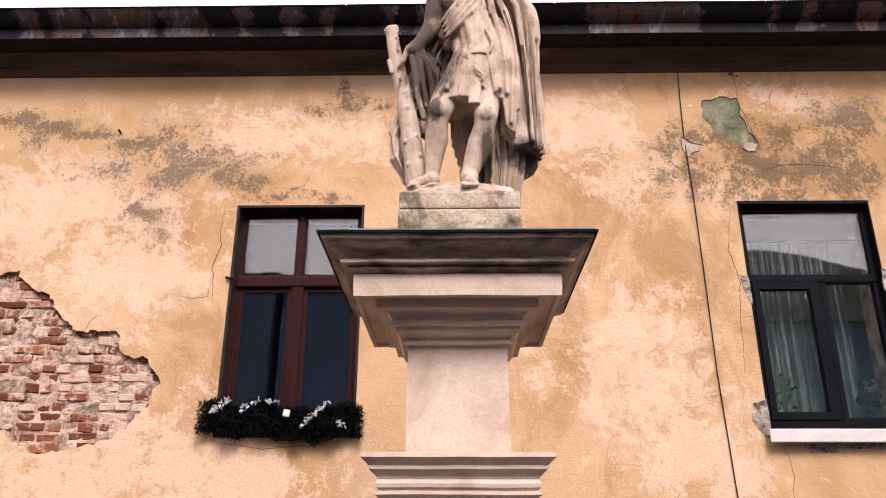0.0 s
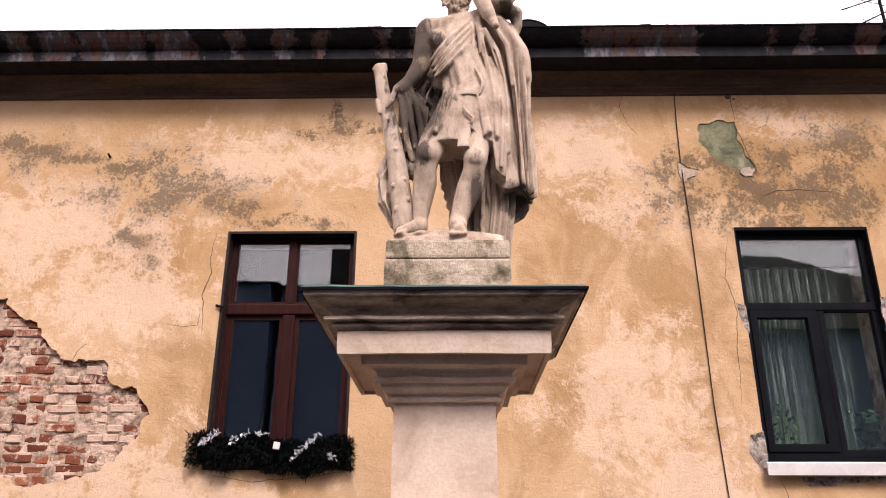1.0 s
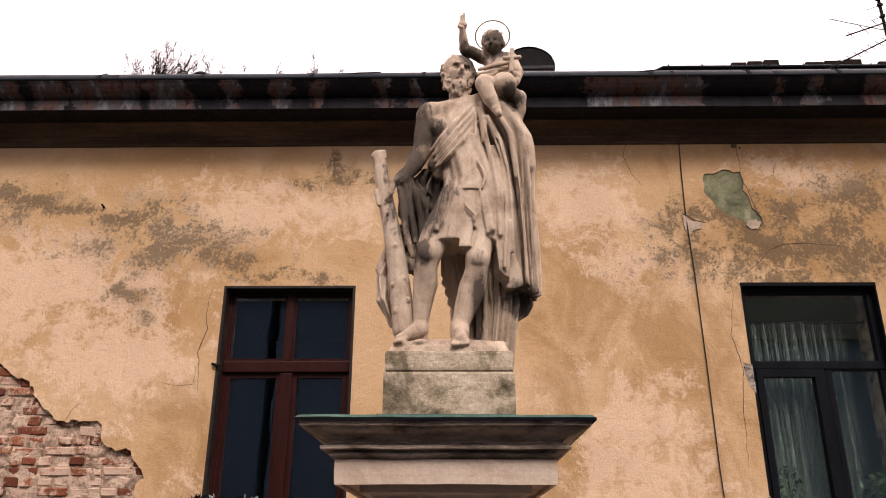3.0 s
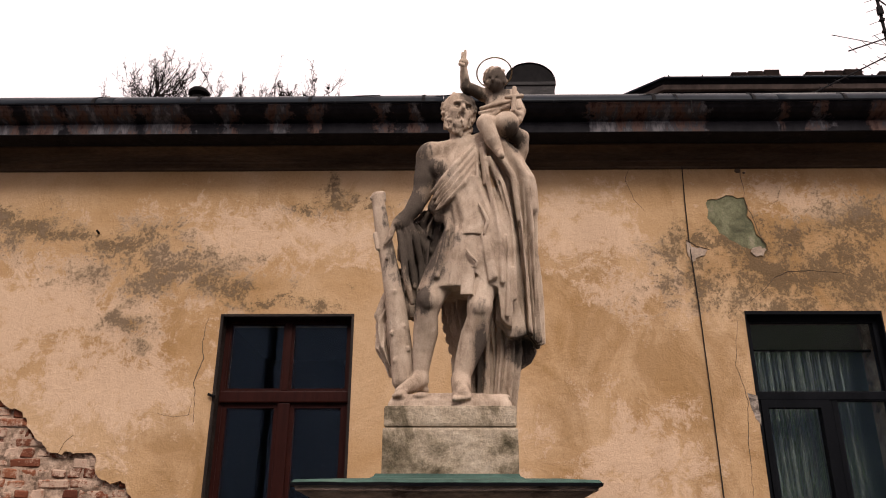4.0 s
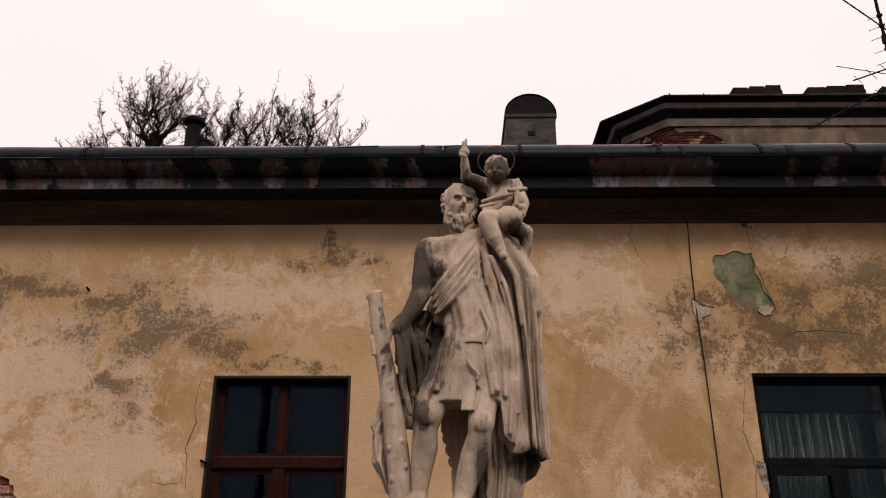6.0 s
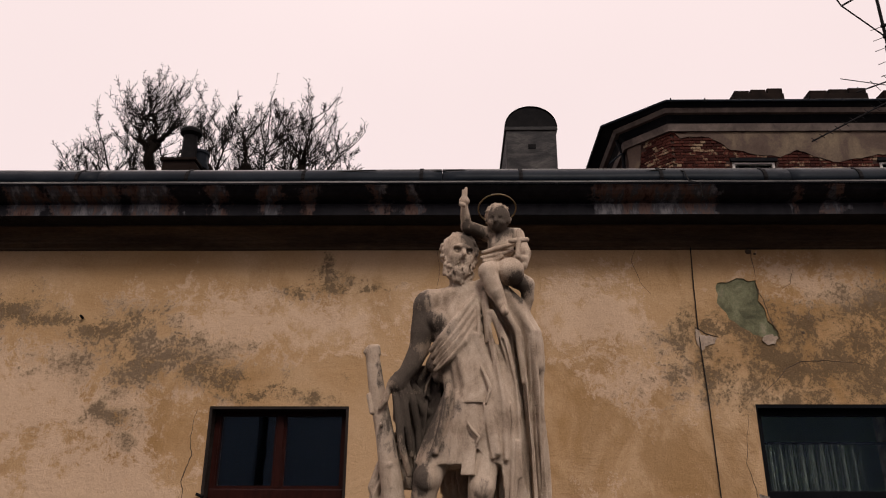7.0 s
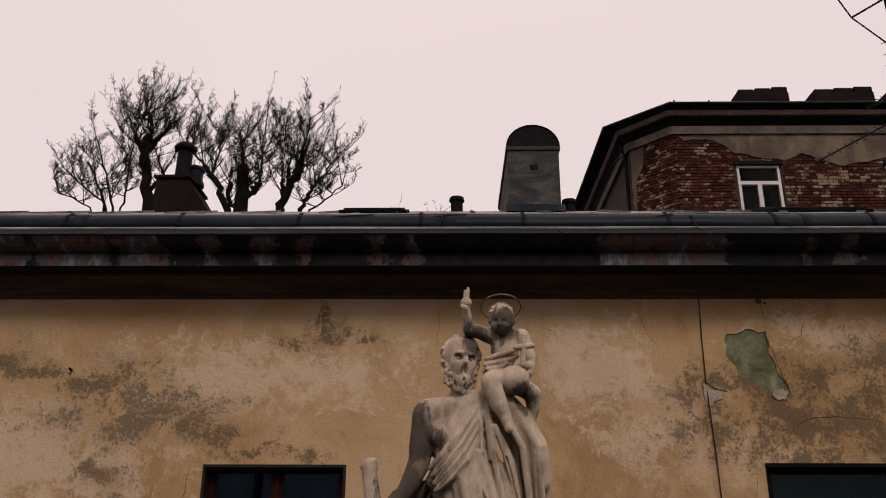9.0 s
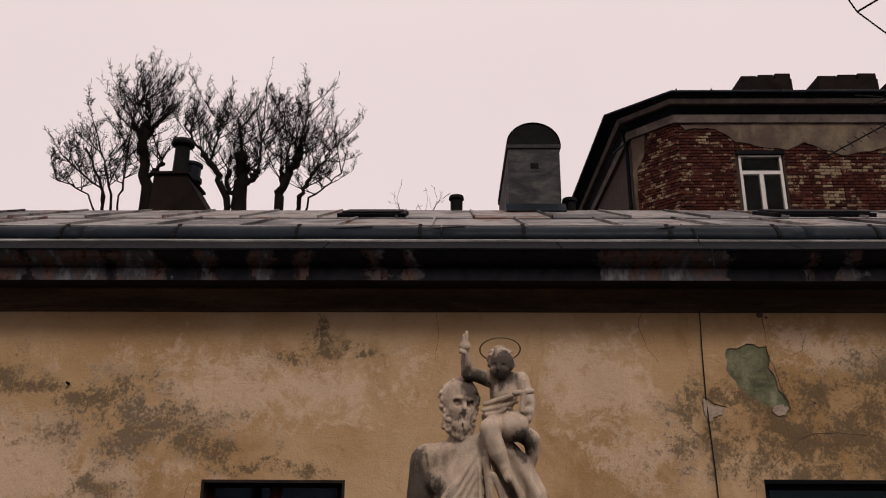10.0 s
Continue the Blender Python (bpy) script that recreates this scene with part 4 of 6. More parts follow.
a = [bm.verts.new(v) for v in ((-4.42, 10.4, 7.6), (-3.44, 10.4, 7.6), (-3.44, 11.2, 7.6), (-4.42, 11.2, 7.6), (-4.36, 10.4, 9.0), (-3.88, 10.4, 9.0), (-3.88, 11.2, 9.0), (-4.36, 11.2, 9.0), (-3.46, 10.4, 8.35), (-3.46, 11.2, 8.35))]
for f in ((0, 1, 8, 5, 4), (3, 7, 6, 9, 2), (4, 5, 6, 7), (5, 8, 9, 6), (1, 2, 9, 8), (0, 4, 7, 3)):
    bm.faces.new([a[i] for i in f])
part("shaft", bm, BROWN_CHIMNEY, sc)
part("slab", boxed(-4.40, -3.84, 10.36, 11.24, 9.0, 9.045, bevel=0.01), BROWN_CHIMNEY, sc)
bm = bmesh.new()
tube(bm, [(-4.05, 10.6, 9.04), (-4.05, 10.6, 9.52)], [0.12, 0.11], 14)
part("pot", bm, BLACK_IRON, sc)
bm = bmesh.new()
tube(bm, [(-3.95, 10.8, 9.04), (-3.95, 10.8, 9.1), (-3.95, 10.8, 9.1), (-3.95, 10.8, 9.30), (-3.95, 10.8, 9.30), (-3.95, 10.8, 9.34)], [0.17, 0.17, 0.14, 0.14, 0.165, 0.165], 14)
part("collar", bm, GUTTER_TIN, sc, "grey tin collar")
bm = bmesh.new()
tube(bm, [(-4.05, 10.6, 9.56), (-4.05, 10.6, 9.60), (-4.05, 10.6, 9.66), (-4.05, 10.6, 9.69)], [0.17, 0.175, 0.12, 0.02], 14)
part("cap", bm, BLACK_IRON, sc, "dark domed metal cap")
for dx in (-0.1, 0.1):
    part("stay", tubed([(-4.05 + dx, 10.6, 9.48), (-4.05 + dx, 10.6, 9.58)], 0.012, 5), BLACK_IRON, sc)

st = thing("vent_stub", (0.13, 9.7, 8.1), "short dark metal vent stub on the ridge", "vent")
part("pipe", tubed([(0.14, 9.9, 7.9), (0.14, 9.9, 8.40)], 0.085, 12), BLACK_IRON, st)
part("cap", tubed([(0.14, 9.9, 8.40), (0.14, 9.9, 8.45)], [0.11, 0.10], 12), BLACK_IRON, st)
st = copy_thing(st, pose(1.72, 9.8, 8.1))

# ---- antenna mast ----
def yagi(t, a, b, n, size, up):
    a, b = Vector(a), Vector(b)
    part("boom", tubed([a, b], 0.012, 6), BLACK_IRON, t)
    for i in range(n):
        p = a + (b - a) * (i + 0.3) / n
        s = size * (0.7 + 0.5 * i / n)
        part("element", tubed([p - Vector(up) * s, p + Vector(up) * s], 0.006, 4), BLACK_IRON, t)


mast = thing("antenna_mast", (6.95, 10.2, 7.9), "dark rooftop mast with several television aerials", "antenna")
part("pole", tubed([(6.95, 10.2, 7.6), (6.93, 10.2, 13.2)], 0.025, 8), BLACK_IRON, mast)
yagi(mast, (5.40, 10.05, 9.10), (7.0, 10.2, 10.0), 12, 0.09, (-0.30, 0.5, 0.8))
yagi(mast, (6.26, 10.13, 9.99), (7.0, 10.2, 10.30), 3, 0.14, (-0.35, 0.3, 0.88))
part("rod", tubed([(5.63, 9.39, 9.75), (7.0, 10.2, 10.12)], 0.007, 5), BLACK_IRON, mast)
for z in (10.40, 10.62, 10.86, 11.05, 11.25):
    part("element", tubed([(6.66, 10.1, z - 0.16), (6.94, 10.2, z)], 0.006, 4), BLACK_IRON, mast)
    part("clamp", boxed(6.90, 6.97, 10.16, 10.22, z - 0.025, z + 0.025, bevel=0.006), BLACK_IRON, mast)
part("junction_box", boxed(6.88, 6.96, 10.13, 10.2, 10.70, 10.82, bevel=0.01), BLACK_IRON, mast)
part("boom", tubed([(6.33, 10.17, 11.62), (7.6, 10.3, 12.45)], 0.016, 6), BLACK_IRON, mast)
part("element", tubed([(6.05, 10.1, 12.1), (6.33, 10.17, 11.62), (7.1, 10.25, 10.95)], 0.012, 5), BLACK_IRON, mast)

# ---- tall brick house behind ----
far = thing("brick_house", (8, 20, 0), "tall dark red brick house with fallen render and deep eaves", "house")
FY = 17.2
PLAN = [(13.5, 17.2), (5.52, 17.2), (4.66, 18.1), (4.66, 27.0), (13.5, 27.0)]
EAVE = [(13.9, 16.75), (5.40, 16.75), (4.03, 18.0), (4.03, 27.4), (13.9, 27.4)]
WIN1, WIN2 = (6.98, 8.06, 10.75, 12.48), (10.60, 11.7, 10.75, 12.48)


def prism(plan0, z0, plan1, z1):
    bm = bmesh.new()
    a = [bm.verts.new((x, y, z0)) for x, y in plan0]
    b = [bm.verts.new((x, y, z1)) for x, y in plan1]
    n = len(a)
    for i in range(n):
        bm.faces.new((a[i], a[(i + 1) % n], b[(i + 1) % n], b[i]))
    bm.faces.new(a)
    bm.faces.new(b[::-1])
    return bm


def grow(plan, d):
    (ax, ay), (bx, by), (cx, cy), (dx, dy), (ex, ey) = plan
    k = d * 0.42
    return [(ax, ay - d), (bx - k, by - d), (cx - d, cy - k), (dx - d, dy), (ex, ey)]


front = slab([(5.52, 0), (13.5, 0), (13.5, 13.3), (5.52, 13.3)], [rect(*WIN1), rect(*WIN2)], FY, FY + 0.4)
wall_far = part("wall", front, FAR_MORTAR, far)
part("side_wall", prism([(5.52, 17.25), (5.52, 17.2), (4.66, 18.1), (4.66, 27.0), (5.0, 27.0)], 0, [(5.52, 17.25), (5.52, 17.2), (4.66, 18.1), (4.66, 27.0), (5.0, 27.0)], 13.3), FAR_MORTAR, far)
part("back_wall", boxed(5.6, 13.4, 21, 21.3, 0, 13.2), FAR_MORTAR, far)
part("architrave", prism(grow(PLAN, 0.10), 13.25, grow(PLAN, 0.12), 13.45), FAR_TRIM, far, "weathered grey moulding")
part("dark_frieze", prism(grow(PLAN, 0.04), 13.45, grow(PLAN, 0.22), 13.70), TIN, far)
part("cornice_moulding", prism(grow(PLAN, 0.30), 13.66, grow(PLAN, 0.36), 13.76), FAR_TRIM, far, "weathered grey moulding")
part("eave", prism(grow(PLAN, 0.34), 13.76, EAVE, 13.87), TIN, far, "dark tin eaves")
eave_gut = [(13.9, 16.72, 13.89), (5.38, 16.72, 13.89), (4.0, 17.98, 13.89), (4.0, 27.4, 13.89)]
part("gutter", tubed(eave_gut, 0.035, 6), GUTTER_TIN, far, "grey metal gutter")
for k in range(9):
    part("bracket", tubed([(5.5 + k * 0.85, 16.70, 13.84), (5.5 + k * 0.85, 16.72, 13.96)], 0.018, 5), BLACK_IRON, far)
RIDGE = [(13.9, 21.0), (9.0, 21.2), (8.6, 21.4), (8.6, 24.0), (13.9, 24.0)]
part("roof", prism(EAVE, 13.88, RIDGE, 15.9), TIN, far, "dark tin roof")
for xa, xb in ((8.27, 9.72), (10.45, 12.15), (12.6, 13.8)):
    c = part("roof_chimney", boxed(xa, xb, 19.6, 20.5, 14.6, 15.90, bevel=0.02), BROWN_CHIMNEY, far, "wide dark chimney stack")
    for k in range(3):
        w = (xb - xa) / 3
        part("chimney_top", boxed(xa + k * w + 0.03, xa + (k + 1) * w - 0.02, 19.62, 20.48, 15.90, 16.00 + 0.04 * ((k * 7) % 3), bevel=0.02), BROWN_CHIMNEY, c)
# render that still clings under the cornice, broken along its lower edge
REND = ragged([(13.4, 13.25), (5.62, 13.25), (5.75, 13.05), (6.0, 13.12), (6.4, 13.1), (6.75, 12.95), (7.0, 12.75), (7.6, 12.62), (8.2, 12.50), (8.6, 12.72), (9.1, 12.55), (9.6, 12.42), (10.2, 12.5), (10.6, 12.62), (11.8, 12.5), (13.4, 12.3)], 0.09, 0.06, 5.0, 3.0)
part("render", slab(REND, [], FY - 0.045, FY - 0.003), FAR_PLASTER, far, "stained brown render with a broken edge")
REND2 = ragged([(0.02, 13.25), (0.42, 13.25), (0.36, 12.7), (0.16, 12.4), (0.1, 11.5), (0.12, 9.0), (0.02, 9.0)], 0.12, 0.04, 2.0, 3.0)
bm = slab(REND2, [], -0.04, 0.0)
bm.transform(Matrix.Translation((4.66, 18.1, 0)) @ pose(0, 0, 0, 0, 0, math.degrees(math.atan2(-0.9, 0.86))))
part("render", bm, FAR_PLASTER, far, "stained brown render with a broken edge")
part("downpipe", tubed([(4.45, 18.35, 13.7), (4.58, 18.3, 13.2), (4.58, 18.3, 8)], 0.05, 8), TIN, far, "dark metal downpipe")
part("pipe_stub", tubed([(4.2, 18.3, 12.95), (4.5, 18.1, 13.15)], 0.025, 6), GUTTER_TIN, far)


def far_window(w):
    xa, xb, za, zb = w
    t = part("window", slab(rect(xa + 0.02, xb - 0.02, za, zb - 0.04), [rect(xa + 0.08, xb - 0.08, 12.02, zb - 0.10), rect(xa + 0.09, (xa + xb) / 2 - 0.06, za + 0.06, 11.93), rect((xa + xb) / 2 + 0.04, xb - 0.09, za + 0.06, 11.93)], FY + 0.02, FY + 0.10), WHITE_SILL, far, "white window frame with three panes")
    for a, b, c, d in ((xa + 0.08, xb - 0.08, 12.02, zb - 0.10), (xa + 0.09, (xa + xb) / 2 - 0.06, za + 0.06, 11.93), ((xa + xb) / 2 + 0.04, xb - 0.09, za + 0.06, 11.93)):
        part("pane", boxed(a, b, FY + 0.05, FY + 0.056, c, d), DULL_GLASS, t)
    part("lintel", boxed(xa - 0.04, xb + 0.04, FY - 0.06, FY + 0.02, zb - 0.05, zb + 0.04), TIN, t, "dark metal lintel sheet")
    # black sheet stands in for the unlit room behind the panes
    part("black_backing", boxed(xa - 0.3, xb + 0.3, FY + 0.30, FY + 0.34, za - 0.1, zb + 0.1), BLACK_IRON, t)


far_window(WIN1)
far_window(WIN2)

# ---- pollarded trees behind the roof ----
def tube_part(segments, sides):
    bm = bmesh.new()
    for pts, rad in segments:
        tube(bm, pts, rad, sides, cap=False)
    return bm


def shoot(rng, p, d, length, r, out, depth, bend=0.25):
    """A stiff branch that bends upward, forks at sharp angles and ends in short spurs."""
    pts, rad, v = [Vector(p)], [r], Vector(d).normalized()
    n = 6
    for i in range(n):
        v = (v + Vector((rng.gauss(0, bend), rng.gauss(0, bend), rng.gauss(0.07, bend * 0.6)))).normalized()
        pts.append(pts[-1] + v * length / n)
        rad.append(max(r * (1 - 0.72 * (i + 1) / n), 0.0042))
    out.append((pts, rad))
    for i in range(1, n + 1):
        if depth > 0 and rng.random() < 0.66:
            side = Vector((rng.gauss(0, 1), rng.gauss(0, 1), rng.uniform(-0.1, 0.7)))
            shoot(rng, pts[i], (v + side * 0.5), length * rng.uniform(0.28, 0.55), max(rad[i] * 0.7, 0.006), out, depth - 1, bend)
        elif rng.random() < 0.55:
            e = pts[i] + (v * 0.4 + Vector((rng.gauss(0, 1), rng.gauss(0, 1), rng.uniform(0, 1)))).normalized() * rng.uniform(0.05, 0.14)
            out.append(([pts[i], e], [0.005, 0.0065]))


def tree(base, limbs, seed, label, shoots, reach, spread=0.9):
    rng = random.Random(seed)
    t = thing("tree", base, label, "tree", "bare trees behind the roof")
    thick, thin = [], []
    for pts, r0, r1 in limbs:
        pts = [Vector(p) for p in pts]
        fine_pts, rad = [], []
        for i in range(len(pts) - 1):
            for k in range(4):
                f = k / 4
                q = pts[i].lerp(pts[i + 1], f)
                g = (i + f) / (len(pts) - 1)
                fine_pts.append(q + Vector((rng.gauss(0, 0.03), rng.gauss(0, 0.03), 0)) * (1 if g > 0 else 0))
                rad.append((r0 + (r1 - r0) * g) * rng.uniform(0.88, 1.14))
        fine_pts.append(pts[-1])
        rad += [r1 * 1.3]
        fine_pts.append(pts[-1] + (pts[-1] - pts[-2]).normalized() * r1)
        rad += [r1 * 0.6]
        thick.append((fine_pts, rad))
        for k in range(shoots):
            a = fine_pts[rng.choice(range(max(2, len(fine_pts) - 9), len(fine_pts)))]
            d = Vector((rng.gauss(0, spread), rng.gauss(0, 0.5), rng.uniform(0.25, 1.1)))
            shoot(rng, a, d, reach * rng.uniform(0.55, 1.0), rng.uniform(0.013, 0.022), thin, 2, 0.045)
    part("trunk", tube_part(thick, 9), BARK, t, smooth=True)
    part("crown", tube_part(thin, 4), TWIG, t, "bare twigs with small buds")
    return t


tree((-8.24, 19.3, 0), [
    ([(-8.24, 19.3, 0), (-8.24, 19.3, 12.18), (-8.41, 19.3, 13.39), (-8.48, 19.3, 14.05), (-8.44, 19.3, 14.26)], 0.155, 0.135),
    ([(-8.48, 19.3, 13.81), (-8.67, 19.3, 14.09), (-8.81, 19.3, 14.37)], 0.09, 0.06),
    ([(-8.41, 19.3, 13.98), (-8.27, 19.3, 14.19), (-8.16, 19.3, 14.33)], 0.1, 0.065),
    ([(-8.41, 19.3, 14.26), (-8.46, 19.3, 14.76), (-8.54, 19.3, 15.07)], 0.055, 0.04),
    ([(-8.49, 19.3, 14.9), (-8.72, 19.3, 14.94), (-8.88, 19.3, 14.96)], 0.045, 0.03),
    ([(-8.3, 19.3, 12.63), (-8.08, 19.3, 12.96), (-7.83, 19.3, 13.13)], 0.06, 0.045)], 11, "bare pollarded tree with a thick dark trunk", 10, 1.45, 0.8)
tree((-9.53, 19.8, 0), [
    ([(-9.53, 19.8, 0), (-9.56, 19.8, 12.39), (-9.92, 19.8, 13.11), (-10.3, 19.8, 13.82)], 0.05, 0.03),
    ([(-9.46, 19.8, 11.34), (-9.72, 19.8, 12.6), (-10.26, 19.8, 13.03), (-10.85, 19.8, 13.56)], 0.035, 0.018),
    ([(-9.28, 19.8, 11.17), (-9.38, 19.8, 12.42), (-9.76, 19.8, 13.46), (-10.13, 19.8, 14.53)], 0.04, 0.018),
    ([(-9.16, 19.8, 11.14), (-9.13, 19.8, 12.39), (-9.07, 19.8, 13.11), (-9.11, 19.8, 13.99)], 0.035, 0.018),
    ([(-9.54, 19.8, 11.14), (-9.92, 19.8, 12.39), (-10.52, 19.8, 12.69), (-11.04, 19.8, 12.95)], 0.03, 0.013)], 5, "smaller bare tree with thin spreading stems", 9, 1.1, 0.8)
tree((-5.75, 19.4, 0), [
    ([(-5.75, 19.4, 0), (-5.72, 19.4, 12.2), (-5.67, 19.4, 12.74), (-5.73, 19.4, 13.39)], 0.17, 0.15),
    ([(-5.81, 19.4, 10.98), (-6.09, 19.4, 12.21), (-6.3, 19.4, 12.83), (-6.62, 19.4, 13.22), (-6.8, 19.4, 13.46)], 0.1, 0.075),
    ([(-5.7, 19.4, 11.05), (-5.86, 19.4, 12.27), (-6.12, 19.4, 12.57), (-6.03, 19.4, 12.96)], 0.075, 0.06),
    ([(-5.56, 19.4, 11.3), (-5.56, 19.4, 12.54), (-5.36, 19.4, 12.77), (-5.25, 19.4, 12.94)], 0.085, 0.075),
    ([(-5.73, 19.4, 13.42), (-5.81, 19.4, 14.03), (-5.92, 19.4, 14.56)], 0.05, 0.025),
    ([(-6.62, 19.4, 13.22), (-6.47, 19.4, 13.77), (-6.42, 19.4, 14.39)], 0.04, 0.018),
    ([(-6.81, 19.4, 13.5), (-7.12, 19.4, 13.95), (-7.4, 19.4, 14.31)], 0.04, 0.018),
    ([(-5.25, 19.4, 12.97), (-5.22, 19.4, 13.68), (-5.21, 19.4, 14.47)], 0.04, 0.014)], 23, "bare pollarded tree with knotted limbs", 10, 1.3, 0.65)
tree((-4.59, 19.6, 0), [
    ([(-4.59, 19.6, 0), (-4.66, 19.6, 12.28), (-4.51, 19.6, 12.82), (-4.34, 19.6, 13.19), (-4.2, 19.6, 13.47)], 0.125, 0.11),
    ([(-4.2, 19.6, 13.47), (-4.24, 19.6, 13.61), (-4.17, 19.6, 13.7)], 0.1, 0.085),
    ([(-4.57, 19.6, 12.65), (-4.67, 19.6, 12.96), (-4.65, 19.6, 13.16)], 0.065, 0.05),
    ([(-4.24, 19.6, 11.05), (-4.05, 19.6, 12.28), (-3.92, 19.6, 12.73), (-3.76, 19.6, 12.98)], 0.075, 0.045),
    ([(-4.21, 19.6, 13.57), (-4.1, 19.6, 14.38), (-4.01, 19.6, 15.1)], 0.04, 0.014),
    ([(-4.51, 19.6, 12.9), (-4.51, 19.6, 13.86), (-4.68, 19.6, 14.66)], 0.04, 0.014),
    ([(-3.76, 19.6, 12.98), (-3.41, 19.6, 13.5), (-3.18, 19.6, 13.93)], 0.04, 0.014),
    ([(-4.13, 19.6, 11.05), (-3.82, 19.6, 12.27), (-3.29, 19.6, 12.68), (-2.99, 19.6, 12.98)], 0.035, 0.014)], 37, "bare pollarded tree leaning sideways with long twigs", 10, 1.2, 0.65)
rng = random.Random(3)
weeds = []
for x in (-1.0, -0.75, -0.45, -0.3, -0.2, -0.1):
    shoot(rng, (x - 0.6, 22, 11.8), (rng.gauss(0, 0.2), 0, 1), rng.uniform(1.2, 1.9), 0.012, weeds, 1)
t = thing("sapling", (-1.0, 22, 0), "thin bare saplings far behind the ridge", "tree")
part("stems", tube_part([([(-1.0, 22, 0), (-1.0, 22, 6), (-1.1, 22, 12.2)], [0.05, 0.04, 0.02])] + weeds, 3), TWIG, t)

# ---- the statue: modelled as clay on a grid of distances, then skinned ----
class Clay:
    def __init__(self, lo, hi, step):
        self.lo, self.step = np.array(lo), step
        self.n = np.ceil((np.array(hi) - self.lo) / step).astype(int) + 1
        self.d = np.full(self.n, 1.0, np.float32)

    def window(self, lo, hi, pad):
        a = np.clip(np.floor((np.array(lo) - pad - self.lo) / self.step).astype(int), 0, self.n)
        b = np.clip(np.ceil((np.array(hi) + pad - self.lo) / self.step).astype(int) + 1, 0, self.n)
        s = tuple(slice(i, j) for i, j in zip(a, b))
        g = np.ogrid[s]
        return s, [(self.lo[i] + self.step * g[i]).astype(np.float32) for i in range(3)]

    def join(self, s, d, k):
        old = self.d[s]
        h = np.clip(0.5 + 0.5 * (old - d) / k, 0, 1)
        self.d[s] = old + (d - old) * h - k * h * (1 - h)

    def carve(self, s, d, k):
        old = self.d[s]
        h = np.clip(0.5 - 0.5 * (old + d) / k, 0, 1)
        self.d[s] = old + (-d - old) * h + k * h * (1 - h)

    @staticmethod
    def _rod(g, a, b, ra, rb):
        ab = np.array(b) - np.array(a)
        p = [g[i] - a[i] for i in range(3)]
        t = np.clip((p[0] * ab[0] + p[1] * ab[1] + p[2] * ab[2]) / max(float(ab @ ab), 1e-9), 0, 1)
        return np.sqrt(sum((p[i] - t * ab[i]) ** 2 for i in range(3))) - (ra + (rb - ra) * t)

    def limb(self, points, radii, k=0.015, cut=False):
        pts = np.array(points, float)
        r = max(radii)
        s, g = self.window(pts.min(0), pts.max(0), r + 0.03)
        d = None
        for a, b, ra, rb in zip(pts, pts[1:], radii, radii[1:]):
            e = self._rod(g, a, b, ra, rb)
            d = e if d is None else np.minimum(d, e)
        (self.carve if cut else self.join)(s, d, k)

    def egg(self, c, r, k=0.015, cut=False, turn=(0, 0, 0)):
        m = max(r)
        s, g = self.window(c, c, m + 0.03)
        q = np.array(Euler([radians(v) for v in turn]).to_matrix())
        p = [g[i] - c[i] for i in range(3)]
        p = [sum(q[j][i] * p[j] for j in range(3)) for i in range(3)]
        k0 = np.sqrt(sum((p[i] / r[i]) ** 2 for i in range(3)))
        k1 = np.sqrt(sum((p[i] / r[i] ** 2) ** 2 for i in range(3))) + 1e-6
        (self.carve if cut else self.join)(s, k0 * (k0 - 1) / k1, k)

    def drape(self, rows, folds, depth, phase=0.0, twist=0.0, k=0.012, hem=None, second=0.4):
        """Cloth round a bent axis: rows of z, middle x and y, half-widths; folds run down it."""
        rows = sorted(rows)
        a = np.array(rows, float)
        lo = (min(a[:, 1] - a[:, 3]), min(a[:, 2] - a[:, 4]), a[0, 0])
        hi = (max(a[:, 1] + a[:, 3]), max(a[:, 2] + a[:, 4]), a[-1, 0])
        s, g = self.window(lo, hi, 0.04)
        z = g[2]
        cx, cy, rx, ry = (np.interp(z.ravel(), a[:, 0], a[:, i]).reshape(z.shape).astype(np.float32) for i in (1, 2, 3, 4))
        u, v = (g[0] - cx) / rx, (g[1] - cy) / ry
        th = np.arctan2(v, u)
        wave = np.sin(folds * th + phase + twist * z)
        wave = wave * np.abs(wave) ** 0.3 + second * np.sin(folds * 2.3 * th + 1.7 * phase - 1.6 * twist * z + 1.0)
        d = (np.sqrt(u * u + v * v) - 1) * np.minimum(rx, ry) - depth * wave
        d = np.maximum(d, np.maximum(a[0, 0] - z, z - a[-1, 0]))
        if hem:
            hx, hz = np.array(hem, float).T
            d = np.maximum(d, np.interp(g[0].ravel(), hx, hz).reshape(g[0].shape).astype(np.float32) + 0.004 * np.sin(g[0] * 60) - z)
        self.join(s, d, k)

    def panel(self, rows, thick, k=0.006, hem=None):
        """A hanging strip of cloth: rows of z, its two edges in x, and its front."""
        a = np.array(sorted(rows), float)
        s, g = self.window((a[:, 1].min(), a[:, 3].min(), a[0, 0]), (a[:, 2].max(), a[:, 3].max() + thick, a[-1, 0]), 0.03)
        z = g[2]
        x0, x1, y0 = (np.interp(z.ravel(), a[:, 0], a[:, i]).reshape(z.shape).astype(np.float32) for i in (1, 2, 3))
        mid, half = (x0 + x1) / 2, (x1 - x0) / 2
        front = y0 + 0.25 * ((g[0] - mid) ** 2) / np.maximum(half, 0.01)
        d = np.maximum(np.abs(g[0] - mid) - half, np.abs(g[1] - front - thick / 2) - thick / 2)
        d = np.maximum(d, np.maximum(a[0, 0] - z, z - a[-1, 0]))
